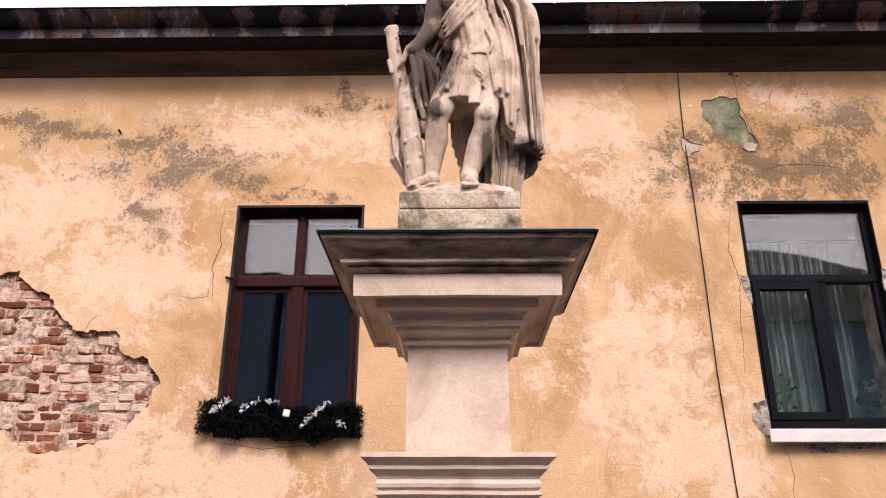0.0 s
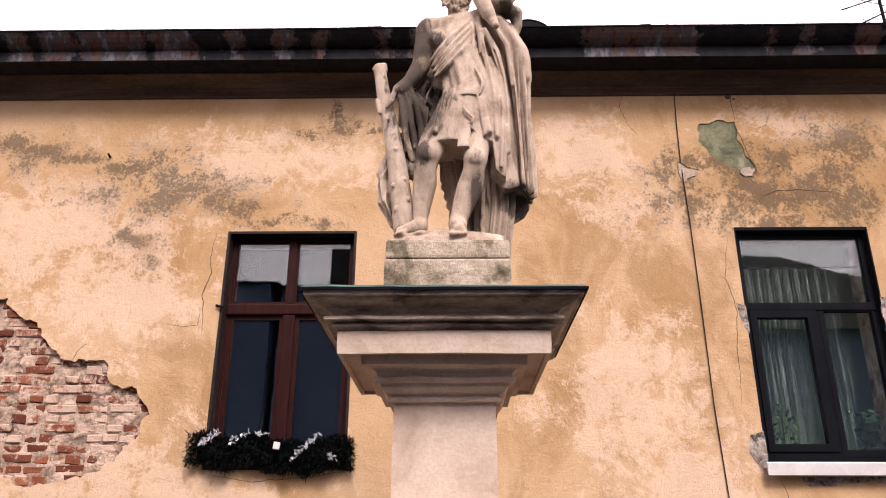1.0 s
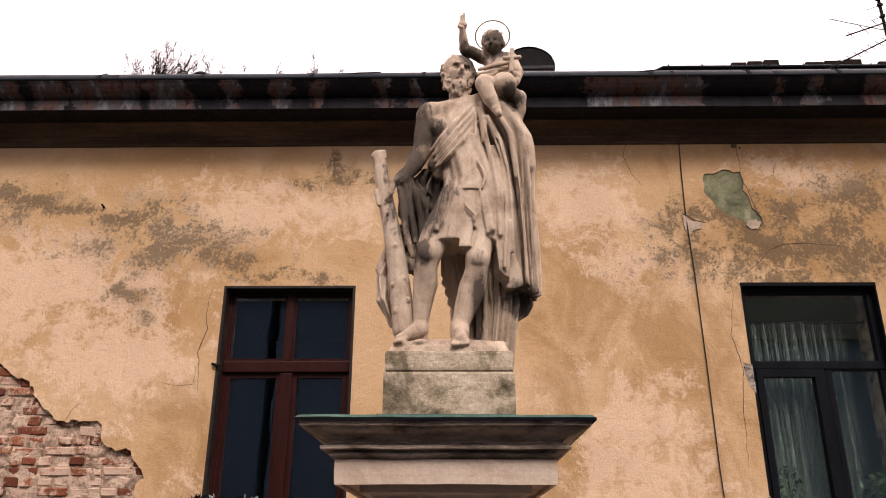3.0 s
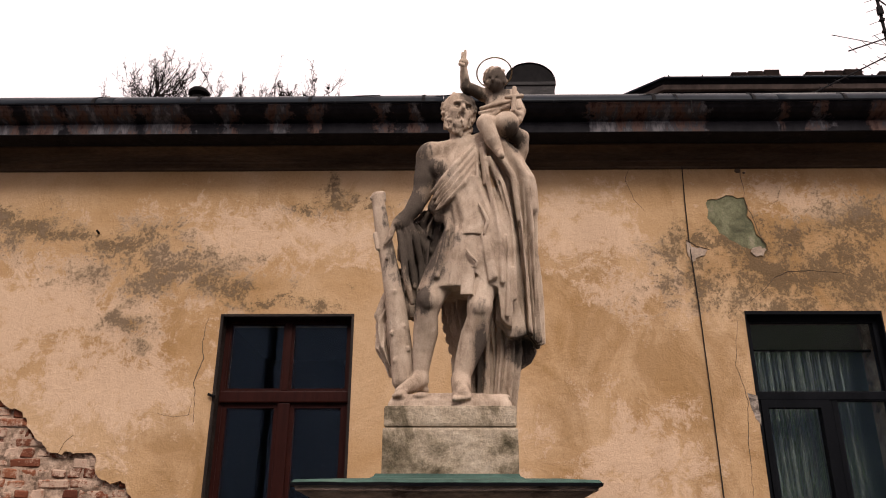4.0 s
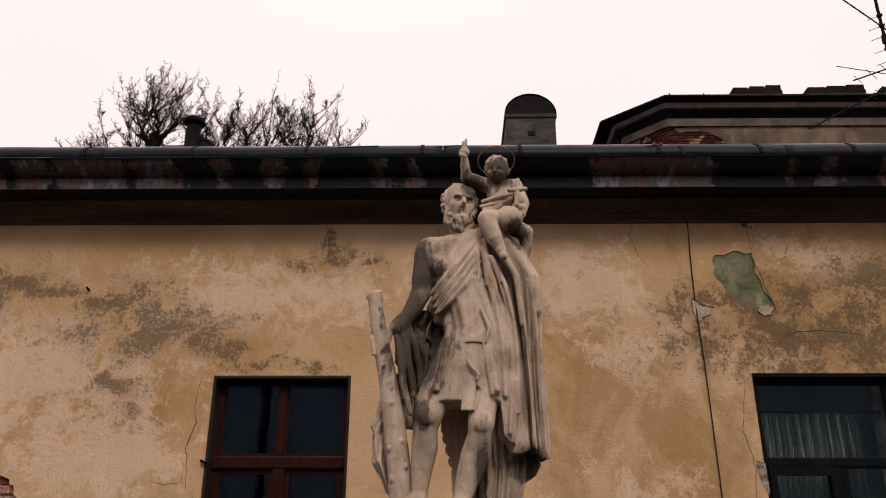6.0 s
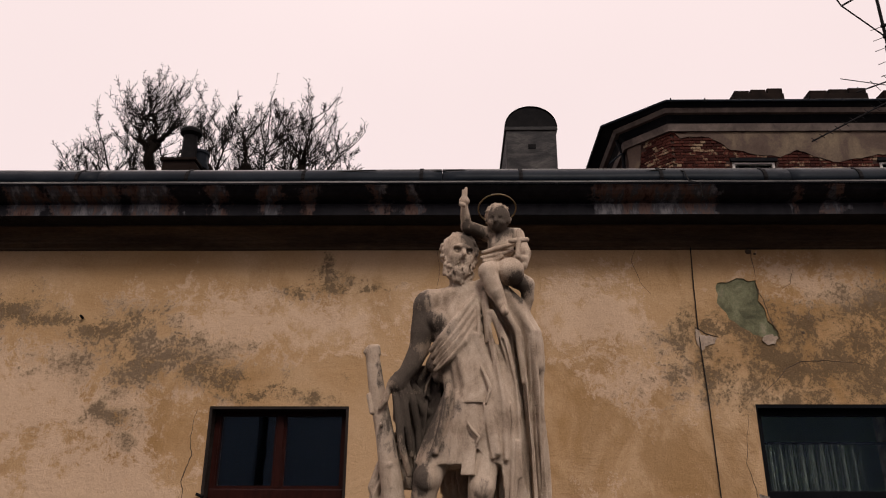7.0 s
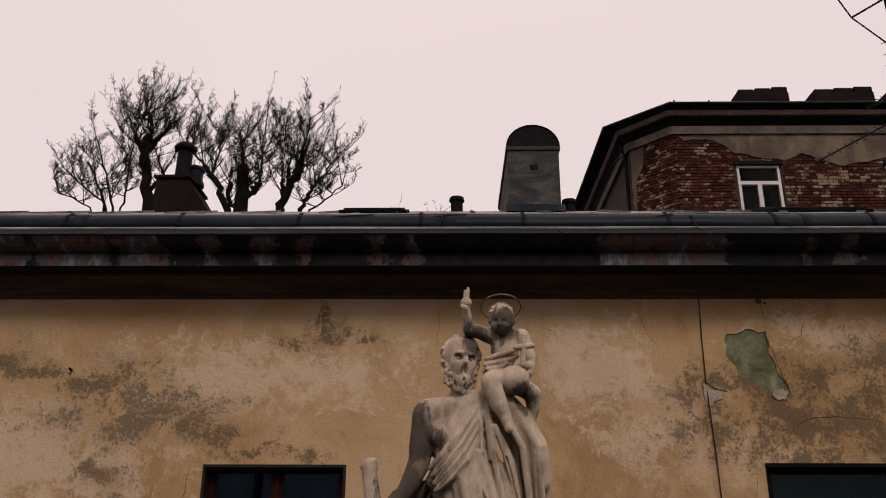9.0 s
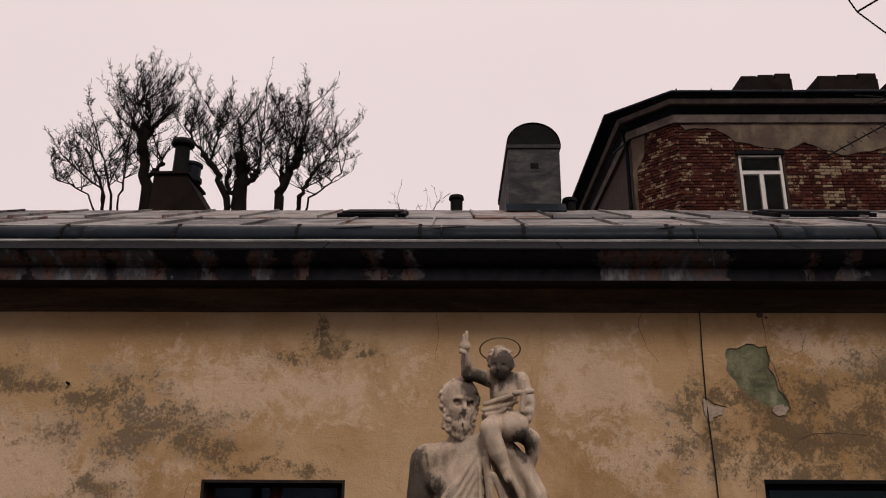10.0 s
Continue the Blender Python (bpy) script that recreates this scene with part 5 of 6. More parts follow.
        if hem:
            hx, hz = np.array(hem, float).T
            d = np.maximum(d, 0.8 * (np.interp(g[0].ravel(), hx, hz).reshape(g[0].shape).astype(np.float32) - z))
        self.join(s, d, k)

    def skin(self):
        """Surface nets: one vertex in each cell that the surface crosses."""
        d = self.d
        neg = d < 0
        n = self.n - 1
        count = np.zeros(n, np.int8)
        acc = np.zeros((*n, 3), np.float32)
        hits = np.zeros(n, np.float32)
        corner = lambda i, j, k: (slice(i, i + n[0]), slice(j, j + n[1]), slice(k, k + n[2]))
        cs = [(i, j, k) for i in (0, 1) for j in (0, 1) for k in (0, 1)]
        for c in cs:
            count += neg[corner(*c)]
        live = (count > 0) & (count < 8)
        for a in cs:
            for ax in range(3):
                if a[ax] == 0:
                    b = tuple(v + (i == ax) for i, v in enumerate(a))
                    da, db = d[corner(*a)], d[corner(*b)]
                    x = live & ((da < 0) != (db < 0))
                    f = np.where(x, da / np.where(x, da - db, 1), 0)
                    for i in range(3):
                        acc[..., i] += np.where(x, a[i] + (f if i == ax else 0), 0)
                    hits += x
        idx = np.full(n, -1, np.int64)
        cells = np.argwhere(live)
        idx[live] = np.arange(len(cells))
        verts = self.lo + self.step * (cells + acc[live] / hits[live][:, None])
        quads = []
        for ax in range(3):
            o = [i for i in range(3) if i != ax]
            lo_s, hi_s = [slice(1, n[0]), slice(1, n[1]), slice(1, n[2])], [slice(1, n[0]), slice(1, n[1]), slice(1, n[2])]
            lo_s[ax], hi_s[ax] = slice(0, n[ax]), slice(1, n[ax] + 1)
            na, nb = neg[tuple(lo_s)], neg[tuple(hi_s)]
            e = np.argwhere(na != nb)
            flip = na[tuple(e.T)]
            for i in range(3):
                if i != ax:
                    e[:, i] += 1
            q = []
            for da, db in ((0, 0), (1, 0), (1, 1), (0, 1)):
                c = e.copy()
                c[:, o[0]] -= da
                c[:, o[1]] -= db
                q.append(idx[tuple(c.T)])
            q = np.stack(q, 1)
            if ax == 1:
                flip = ~flip
            q[~flip] = q[~flip][:, ::-1]
            quads.append(q)
        return verts, np.concatenate(quads)


clay = Clay((-0.42, 3.06, 3.205), (0.60, 3.66, 5.30), 0.0043)
rng = random.Random(17)

# cloak behind the legs and down the far side
clay.drape([(3.230, 0.252, 3.50, 0.105, 0.045), (3.514, 0.262, 3.50, 0.125, 0.05), (3.761, 0.227, 3.48, 0.15, 0.06), (3.933, 0.241, 3.47, 0.16, 0.06)], 15, 0.018, 0.4, 1.0)
clay.drape([(3.225, 0.300, 3.46, 0.072, 0.05), (3.514, 0.330, 3.44, 0.075, 0.055), (3.761, 0.324, 3.40, 0.07, 0.06)], 9, 0.018, 0.9, 1.0)
clay.drape([(3.299, 0.464, 3.44, 0.03, 0.05), (3.577, 0.464, 3.42, 0.052, 0.075), (3.875, 0.455, 3.42, 0.058, 0.085), (4.170, 0.441, 3.42, 0.066, 0.095), (4.387, 0.422, 3.42, 0.078, 0.10), (4.515, 0.380, 3.42, 0.07, 0.09), (4.606, 0.338, 3.43, 0.05, 0.07)],
           9, 0.021, 0.2, 2.5, hem=[(0.302, 3.263), (0.365, 3.425), (0.387, 3.598), (0.434, 3.609), (0.469, 3.592), (0.501, 3.558)])
clay.panel([(3.627, 0.404, 0.504, 3.47), (3.542, 0.407, 0.505, 3.48), (3.494, 0.397, 0.478, 3.48), (3.449, 0.39, 0.412, 3.48)], 0.03, 0.01)
clay.limb([(0.414, 3.4, 3.598), (0.441, 3.385, 3.614), (0.469, 3.39, 3.601), (0.491, 3.41, 3.572)], [0.01, 0.012, 0.011, 0.01], 0.008)
clay.egg((0.458, 3.455, 3.542), (0.026, 0.022, 0.034), 0.006, True)
# the cloak over the shoulder under the child
clay.limb([(0.301, 3.360, 4.639), (0.378, 3.360, 4.546), (0.462, 3.370, 4.421), (0.484, 3.380, 4.267)], [0.06, 0.07, 0.058, 0.045], 0.03)
for a, b, c in (((0.318, 3.290, 4.558), (0.400, 3.290, 4.413), (0.422, 3.310, 4.174)), ((0.362, 3.300, 4.595), (0.472, 3.310, 4.416), (0.492, 3.330, 4.122)), ((0.279, 3.270, 4.499), (0.342, 3.280, 4.361), (0.388, 3.300, 4.170))):
    clay.limb([a, b, c], [0.014, 0.016, 0.010], 0.016)

# legs and feet
clay.limb([(0.092, 3.37, 3.996), (0.031, 3.31, 3.854), (-0.017, 3.27, 3.743)], [0.088, 0.074, 0.062], 0.02)
clay.limb([(-0.017, 3.27, 3.743), (-0.033, 3.285, 3.674), (-0.036, 3.32, 3.6), (-0.05, 3.335, 3.507), (-0.057, 3.335, 3.412), (-0.059, 3.33, 3.37)], [0.06, 0.056, 0.06, 0.05, 0.037, 0.036], 0.015)
clay.egg((-0.023, 3.222, 3.727), (0.034, 0.018, 0.036), 0.018)
clay.limb([(-0.061, 3.33, 3.37), (-0.098, 3.28, 3.335), (-0.145, 3.215, 3.295)], [0.04, 0.036, 0.024], 0.014)
clay.egg((-0.049, 3.35, 3.329), (0.03, 0.035, 0.024), 0.012)
clay.limb([(-0.119, 3.215, 3.298), (-0.142, 3.178, 3.275)], [0.012, 0.0095], 0.004)
clay.limb([(-0.128, 3.211, 3.294), (-0.149, 3.184, 3.275)], [0.012, 0.0095], 0.004)
clay.limb([(-0.136, 3.207, 3.29), (-0.156, 3.19, 3.274)], [0.012, 0.0095], 0.004)
clay.limb([(-0.144, 3.203, 3.286), (-0.163, 3.196, 3.274)], [0.012, 0.0095], 0.004)
clay.limb([(-0.153, 3.199, 3.282), (-0.17, 3.202, 3.274)], [0.012, 0.0095], 0.004)
clay.limb([(0.267, 3.36, 3.991), (0.234, 3.29, 3.817), (0.22, 3.255, 3.705)], [0.085, 0.068, 0.058], 0.02)
clay.limb([(0.22, 3.255, 3.705), (0.212, 3.265, 3.644), (0.192, 3.29, 3.563), (0.159, 3.28, 3.465), (0.134, 3.265, 3.381), (0.129, 3.26, 3.348)], [0.057, 0.055, 0.066, 0.054, 0.041, 0.04], 0.015)
clay.egg((0.219, 3.208, 3.69), (0.03, 0.018, 0.034), 0.016)
clay.limb([(0.129, 3.26, 3.354), (0.131, 3.205, 3.308), (0.136, 3.16, 3.27)], [0.044, 0.044, 0.033], 0.014)
clay.egg((0.129, 3.29, 3.315), (0.034, 0.04, 0.026), 0.012)
clay.limb([(0.105, 3.16, 3.271), (0.103, 3.118, 3.246)], [0.0125, 0.013], 0.004)
clay.limb([(0.12, 3.16, 3.269), (0.118, 3.124, 3.248)], [0.0125, 0.0105], 0.004)
clay.limb([(0.135, 3.16, 3.268), (0.133, 3.13, 3.25)], [0.0125, 0.0105], 0.004)
clay.limb([(0.149, 3.16, 3.269), (0.148, 3.136, 3.253)], [0.0125, 0.0105], 0.004)
clay.limb([(0.164, 3.16, 3.271), (0.163, 3.142, 3.255)], [0.0125, 0.0105], 0.004)

# the trunk-like staff
clay.limb([(-0.296, 3.4, 4.34), (-0.267, 3.39, 4.162), (-0.22, 3.38, 3.941), (-0.183, 3.37, 3.73), (-0.158, 3.37, 3.559), (-0.141, 3.37, 3.379)], [0.033, 0.038, 0.043, 0.05, 0.053, 0.054], 0.008)
clay.limb([(-0.325, 3.39, 4.336), (-0.308, 3.39, 4.352), (-0.272, 3.39, 4.358), (-0.263, 3.39, 4.329)], [0.012, 0.016, 0.017, 0.012], 0.01)
clay.limb([(-0.299, 3.37, 4.122), (-0.284, 3.36, 4.041)], [0.013, 0.01], 0.008)
clay.egg((-0.182, 3.327, 3.702), (0.014, 0.010, 0.0182), 0.008)
clay.egg((-0.181, 3.312, 3.697), (0.007, 0.008, 0.0098), 0.003, True)
clay.egg((-0.199, 3.327, 3.597), (0.01, 0.010, 0.013000000000000001), 0.008)
clay.egg((-0.198, 3.312, 3.593), (0.005, 0.008, 0.006999999999999999), 0.003, True)
clay.egg((-0.19, 3.327, 3.803), (0.011, 0.010, 0.0143), 0.008)
clay.egg((-0.189, 3.312, 3.798), (0.0055, 0.008, 0.007699999999999999), 0.003, True)
clay.egg((-0.18, 3.327, 3.465), (0.011, 0.010, 0.0143), 0.008)
clay.egg((-0.179, 3.312, 3.461), (0.0055, 0.008, 0.007699999999999999), 0.003, True)
clay.egg((-0.119, 3.327, 3.519), (0.01, 0.010, 0.013000000000000001), 0.008)
clay.egg((-0.118, 3.312, 3.515), (0.005, 0.008, 0.006999999999999999), 0.003, True)
clay.egg((-0.234, 3.327, 3.982), (0.01, 0.010, 0.013000000000000001), 0.008)
clay.egg((-0.232, 3.312, 3.976), (0.005, 0.008, 0.006999999999999999), 0.003, True)
clay.egg((-0.14, 3.327, 3.631), (0.009, 0.010, 0.0117), 0.008)
clay.egg((-0.139, 3.312, 3.626), (0.0045, 0.008, 0.006299999999999999), 0.003, True)
# cloth behind the staff and bunched at the hand
clay.drape([(3.405, -0.178, 3.45, 0.012, 0.03), (3.545, -0.228, 3.45, 0.035, 0.045), (3.673, -0.234, 3.46, 0.042, 0.05), (3.818, -0.192, 3.46, 0.03, 0.05), (3.962, -0.144, 3.46, 0.04, 0.05)], 6, 0.018, 1.0, 9.0)
clay.limb([(-0.243, 3.430, 3.819), (-0.279, 3.430, 3.713), (-0.237, 3.430, 3.607)], [0.016, 0.018, 0.012], 0.012)
clay.limb([(-0.237, 3.430, 3.607), (-0.267, 3.430, 3.548), (-0.194, 3.430, 3.458)], [0.012, 0.016, 0.008], 0.01)
clay.drape([(3.705, -0.071, 3.47, 0.05, 0.035), (3.875, -0.060, 3.47, 0.065, 0.04), (4.050, -0.052, 3.46, 0.10, 0.045), (4.170, -0.032, 3.45, 0.09, 0.045), (4.278, 0.018, 3.44, 0.05, 0.04)], 11, 0.018, 0.0, 9.0)
for a, b, c, d_ in (((-0.169, 3.340, 4.214), (-0.138, 3.330, 4.123), (-0.115, 3.360, 3.985), (-0.098, 3.400, 3.853)), ((-0.146, 3.330, 4.221), (-0.094, 3.350, 4.101), (-0.066, 3.400, 3.971), (-0.060, 3.420, 3.830)), ((-0.185, 3.335, 4.193), (-0.162, 3.335, 4.065), (-0.140, 3.350, 3.893), (-0.106, 3.380, 3.765)), ((-0.126, 3.380, 4.206), (-0.047, 3.410, 4.126), (0.032, 3.460, 4.116), (0.101, 3.520, 4.171)), ((-0.112, 3.390, 4.180), (-0.040, 3.420, 4.054), (0.021, 3.470, 4.052), (0.086, 3.520, 4.093))):
    clay.limb([a, b, c, d_], [0.016, 0.019, 0.017, 0.013], 0.013)
clay.limb([(-0.196, 3.330, 4.178), (-0.220, 3.320, 4.089), (-0.243, 3.330, 4.057)], [0.014, 0.015, 0.010], 0.008)

# trunk of the body
clay.egg((0.125, 3.370, 4.461), (0.135, 0.095, 0.17), 0.03)
clay.egg((0.021, 3.320, 4.478), (0.055, 0.045, 0.05), 0.04)
clay.limb([(-0.001, 3.370, 4.576), (0.234, 3.370, 4.625)], [0.062, 0.065], 0.04)
clay.limb([(0.137, 3.370, 4.645), (0.125, 3.360, 4.765)], [0.058, 0.050], 0.02)
# tunic: broad smooth cloth that falls from the belt
clay.drape([(3.795, 0.125, 3.36, 0.205, 0.15), (3.898, 0.139, 3.36, 0.185, 0.15), (4.018, 0.188, 3.36, 0.178, 0.142), (4.141, 0.221, 3.365, 0.165, 0.13), (4.267, 0.186, 3.37, 0.15, 0.118), (4.397, 0.146, 3.37, 0.135, 0.11)], 7, 0.007, 0.8, 2.0, 0.014, hem=[(-0.101, 3.819), (-0.063, 3.799), (0.001, 3.765), (0.071, 3.756), (0.095, 3.784), (0.127, 3.775), (0.14, 3.747), (0.188, 3.75), (0.198, 3.866), (0.245, 3.823), (0.301, 3.791), (0.316, 3.746), (0.329, 3.635), (0.368, 3.621)], second=0.5)
# under-tunic above the far knee
clay.drape([(3.783, 0.223, 3.325, 0.078, 0.09), (3.938, 0.236, 3.34, 0.09, 0.1)], 11, 0.005, 0.3, 2.0, 0.008)
# the hollow under the hem between the legs
clay.egg((0.1, 3.22, 3.709), (0.05, 0.12, 0.04), 0.01, True)
clay.egg((0.108, 3.24, 3.738), (0.03, 0.1, 0.03), 0.008, True)
# robe over the far hip, its hem falling in steps
clay.panel([(4.351, 0.238, 0.336, 3.295), (4.194, 0.229, 0.369, 3.262), (4.031, 0.22, 0.385, 3.236), (3.88, 0.195, 0.385, 3.226), (3.712, 0.193, 0.377, 3.232), (3.591, 0.192, 0.371, 3.245)], 0.055, 0.018, [(0.174, 3.884), (0.201, 3.873), (0.246, 3.829), (0.307, 3.792), (0.313, 3.73), (0.319, 3.646), (0.344, 3.619), (0.376, 3.608)])
clay.panel([(3.79, 0.305, 0.398, 3.3), (3.625, 0.296, 0.442, 3.315), (3.545, 0.306, 0.445, 3.33)], 0.04, 0.01, [(0.281, 3.669), (0.318, 3.638), (0.354, 3.579), (0.397, 3.573), (0.452, 3.598)])
clay.limb([(0.236, 3.225, 4.057), (0.256, 3.215, 3.934), (0.27, 3.215, 3.825)], [0.006, 0.011, 0.009], 0.014)
clay.limb([(0.359, 3.245, 4.064), (0.361, 3.235, 3.883), (0.349, 3.235, 3.656)], [0.006, 0.011, 0.01], 0.012)
clay.limb([(0.301, 3.225, 3.997), (0.309, 3.218, 3.877), (0.296, 3.218, 3.803)], [0.004, 0.007, 0.007], 0.006, True)
clay.limb([(0.335, 3.228, 3.823), (0.332, 3.226, 3.723), (0.324, 3.23, 3.641)], [0.005, 0.007, 0.007], 0.006, True)
# sash with a square end, and the pleat under it
clay.panel([(4.39, 0.175, 0.224, 3.275), (4.249, 0.15, 0.229, 3.245), (4.149, 0.141, 0.255, 3.228), (4.065, 0.129, 0.239, 3.215)], 0.016, 0.006)
clay.panel([(4.065, 0.143, 0.22, 3.228), (3.965, 0.153, 0.207, 3.216), (3.889, 0.163, 0.214, 3.21)], 0.014, 0.006)
clay.panel([(3.98, 0.139, 0.153, 3.218), (3.873, 0.141, 0.19, 3.206), (3.748, 0.127, 0.19, 3.196)], 0.018, 0.006)
clay.limb([(0.161, 3.2, 3.973), (0.18, 3.196, 3.939), (0.209, 3.196, 3.91), (0.2, 3.2, 3.885)], [0.006, 0.008, 0.007, 0.005], 0.005)
clay.limb([(0.223, 3.235, 4.229), (0.25, 3.222, 4.17), (0.263, 3.22, 4.13), (0.245, 3.215, 4.064)], [0.006, 0.009, 0.009, 0.006], 0.006)
clay.limb([(0.147, 3.205, 3.966), (0.149, 3.196, 3.87), (0.145, 3.19, 3.754)], [0.003, 0.005, 0.006], 0.004, True)
clay.limb([(0.135, 3.21, 4.051), (0.181, 3.205, 4.049), (0.23, 3.21, 4.047)], [0.005, 0.006, 0.005], 0.004, True)
# long shallow folds over the thigh and belly
clay.limb([(0.085, 3.26, 4.134), (0.052, 3.235, 3.973), (-0.01, 3.225, 3.824)], [0.005, 0.01, 0.008], 0.016)
clay.limb([(0.11, 3.25, 4.114), (0.101, 3.225, 3.939), (0.084, 3.21, 3.804)], [0.0055, 0.011, 0.0088], 0.016)
clay.limb([(0.298, 3.27, 4.245), (0.332, 3.255, 4.069), (0.338, 3.26, 3.864)], [0.005, 0.01, 0.008], 0.016)
clay.limb([(0.253, 3.225, 4.042), (0.272, 3.22, 3.936), (0.286, 3.225, 3.837)], [0.005, 0.01, 0.008], 0.016)
clay.limb([(0.066, 3.235, 4.062), (0.027, 3.22, 3.938), (-0.015, 3.215, 3.821)], [0.003, 0.005, 0.005], 0.006, True)
clay.limb([(0.126, 3.225, 4.058), (0.12, 3.205, 3.931), (0.108, 3.198, 3.814)], [0.0036, 0.006, 0.006], 0.006, True)
clay.limb([(0.387, 3.3, 4.242), (0.392, 3.28, 3.989), (0.382, 3.29, 3.673)], [0.0072, 0.012, 0.012], 0.006, True)
clay.limb([(0.349, 3.24, 4.032), (0.355, 3.24, 3.856), (0.338, 3.255, 3.705)], [0.0042, 0.007, 0.007], 0.006, True)
# mantle edge swept from the hip to the shoulder, and hanging folds
clay.limb([(-0.001, 3.360, 4.266), (0.051, 3.325, 4.337), (0.125, 3.315, 4.433), (0.200, 3.335, 4.553), (0.243, 3.360, 4.659)], [0.034, 0.046, 0.050, 0.046, 0.034], 0.022)
clay.limb([(0.022, 3.370, 4.208), (0.074, 3.325, 4.268), (0.136, 3.305, 4.321), (0.205, 3.315, 4.426)], [0.024, 0.036, 0.040, 0.036], 0.022)
clay.limb([(-0.01, 3.3, 4.322), (0.043, 3.268, 4.376), (0.112, 3.258, 4.46), (0.201, 3.3, 4.588)], [0.011, 0.018, 0.018, 0.010], 0.011)
clay.limb([(-0.001, 3.3, 4.29), (0.054, 3.268, 4.344), (0.123, 3.258, 4.424), (0.209, 3.3, 4.554)], [0.011, 0.018, 0.018, 0.010], 0.011)
clay.limb([(0.008, 3.3, 4.258), (0.065, 3.268, 4.312), (0.135, 3.258, 4.389), (0.218, 3.3, 4.521)], [0.011, 0.018, 0.018, 0.010], 0.011)
clay.limb([(0.016, 3.3, 4.227), (0.077, 3.268, 4.28), (0.146, 3.258, 4.354), (0.226, 3.3, 4.488)], [0.011, 0.018, 0.018, 0.010], 0.011)
clay.limb([(0.002, 3.282, 4.297), (0.054, 3.25, 4.35), (0.12, 3.241, 4.432), (0.194, 3.28, 4.55)], [0.004, 0.006, 0.006, 0.004], 0.004, True)
clay.limb([(0.014, 3.282, 4.265), (0.066, 3.25, 4.319), (0.132, 3.241, 4.396), (0.203, 3.28, 4.517)], [0.004, 0.006, 0.006, 0.004], 0.004, True)
clay.limb([(0.025, 3.282, 4.234), (0.077, 3.25, 4.287), (0.143, 3.241, 4.361), (0.211, 3.28, 4.484)], [0.004, 0.006, 0.006, 0.004], 0.004, True)
clay.limb([(0.207, 3.31, 4.607), (0.217, 3.285, 4.519), (0.218, 3.265, 4.385)], [0.008, 0.01, 0.009], 0.006)
clay.limb([(0.236, 3.3, 4.567), (0.246, 3.29, 4.479), (0.255, 3.28, 4.361)], [0.007, 0.009, 0.009], 0.006)
clay.limb([(0.23, 3.29, 4.575), (0.231, 3.272, 4.47), (0.234, 3.26, 4.351)], [0.004, 0.006, 0.005], 0.004, True)
clay.limb([(0.285, 3.29, 4.397), (0.306, 3.28, 4.344), (0.334, 3.29, 4.314)], [0.005, 0.008, 0.005], 0.005, True)
clay.limb([(0.252, 3.300, 4.596), (0.266, 3.265, 4.401), (0.301, 3.250, 4.208), (0.329, 3.235, 3.994), (0.329, 3.220, 3.818)], [0.012, 0.013, 0.014, 0.013, 0.010], 0.016)
clay.limb([(0.306, 3.280, 4.440), (0.361, 3.270, 4.248), (0.388, 3.270, 4.037), (0.388, 3.260, 3.748)], [0.012, 0.015, 0.014, 0.012], 0.016)
clay.limb([(0.075, 3.260, 4.153), (0.048, 3.235, 3.995), (0.018, 3.215, 3.845)], [0.010, 0.014, 0.012], 0.016)
clay.limb([(0.270, 3.235, 4.053), (0.283, 3.215, 3.900), (0.293, 3.210, 3.842)], [0.010, 0.014, 0.012], 0.016)
clay.limb([(0.250, 3.262, 4.463), (0.279, 3.240, 4.264), (0.308, 3.222, 4.047), (0.309, 3.205, 3.868)], [0.005, 0.008, 0.009, 0.008], 0.007, True)
clay.limb([(0.327, 3.270, 4.372), (0.369, 3.258, 4.151), (0.378, 3.245, 3.912)], [0.006, 0.010, 0.010], 0.007, True)
clay.limb([(0.429, 3.325, 4.367), (0.437, 3.325, 4.090), (0.429, 3.335, 3.716)], [0.007, 0.011, 0.011], 0.007, True)
clay.limb([(0.482, 3.335, 4.309), (0.487, 3.340, 4.036), (0.480, 3.350, 3.688)], [0.006, 0.009, 0.009], 0.007, True)
clay.limb([(0.070, 3.245, 4.087), (0.049, 3.215, 3.929), (0.039, 3.200, 3.825)], [0.004, 0.007, 0.008], 0.007, True)
clay.limb([(0.270, 3.380, 3.730), (0.278, 3.400, 3.540), (0.281, 3.410, 3.352)], [0.008, 0.010, 0.010], 0.007, True)
clay.limb([(0.328, 3.355, 3.689), (0.335, 3.380, 3.503), (0.343, 3.400, 3.319)], [0.007, 0.009, 0.010], 0.007, True)
clay.limb([(-0.144, 3.315, 4.166), (-0.114, 3.320, 4.059), (-0.086, 3.370, 3.900)], [0.004, 0.008, 0.008], 0.007, True)
clay.limb([(-0.163, 3.315, 4.147), (-0.141, 3.320, 4.000), (-0.117, 3.350, 3.835)], [0.004, 0.007, 0.007], 0.007, True)
clay.limb([(-0.084, 3.400, 4.190), (-0.018, 3.405, 4.093), (0.039, 3.410, 4.059)], [0.006, 0.010, 0.008], 0.007, True)
# bare arm reaching to the staff
clay.egg((-0.027, 3.360, 4.564), (0.066, 0.065, 0.07), 0.03)
clay.limb([(-0.039, 3.360, 4.548), (-0.054, 3.360, 4.418), (-0.065, 3.360, 4.348)], [0.058, 0.056, 0.046], 0.02)
clay.limb([(-0.065, 3.360, 4.348), (-0.102, 3.340, 4.257), (-0.151, 3.330, 4.178)], [0.047, 0.044, 0.030], 0.015)
clay.egg((-0.173, 3.325, 4.164), (0.034, 0.028, 0.032), 0.012)

# head, turned and raised
HC = Vector((0.126, 3.360, 4.820))
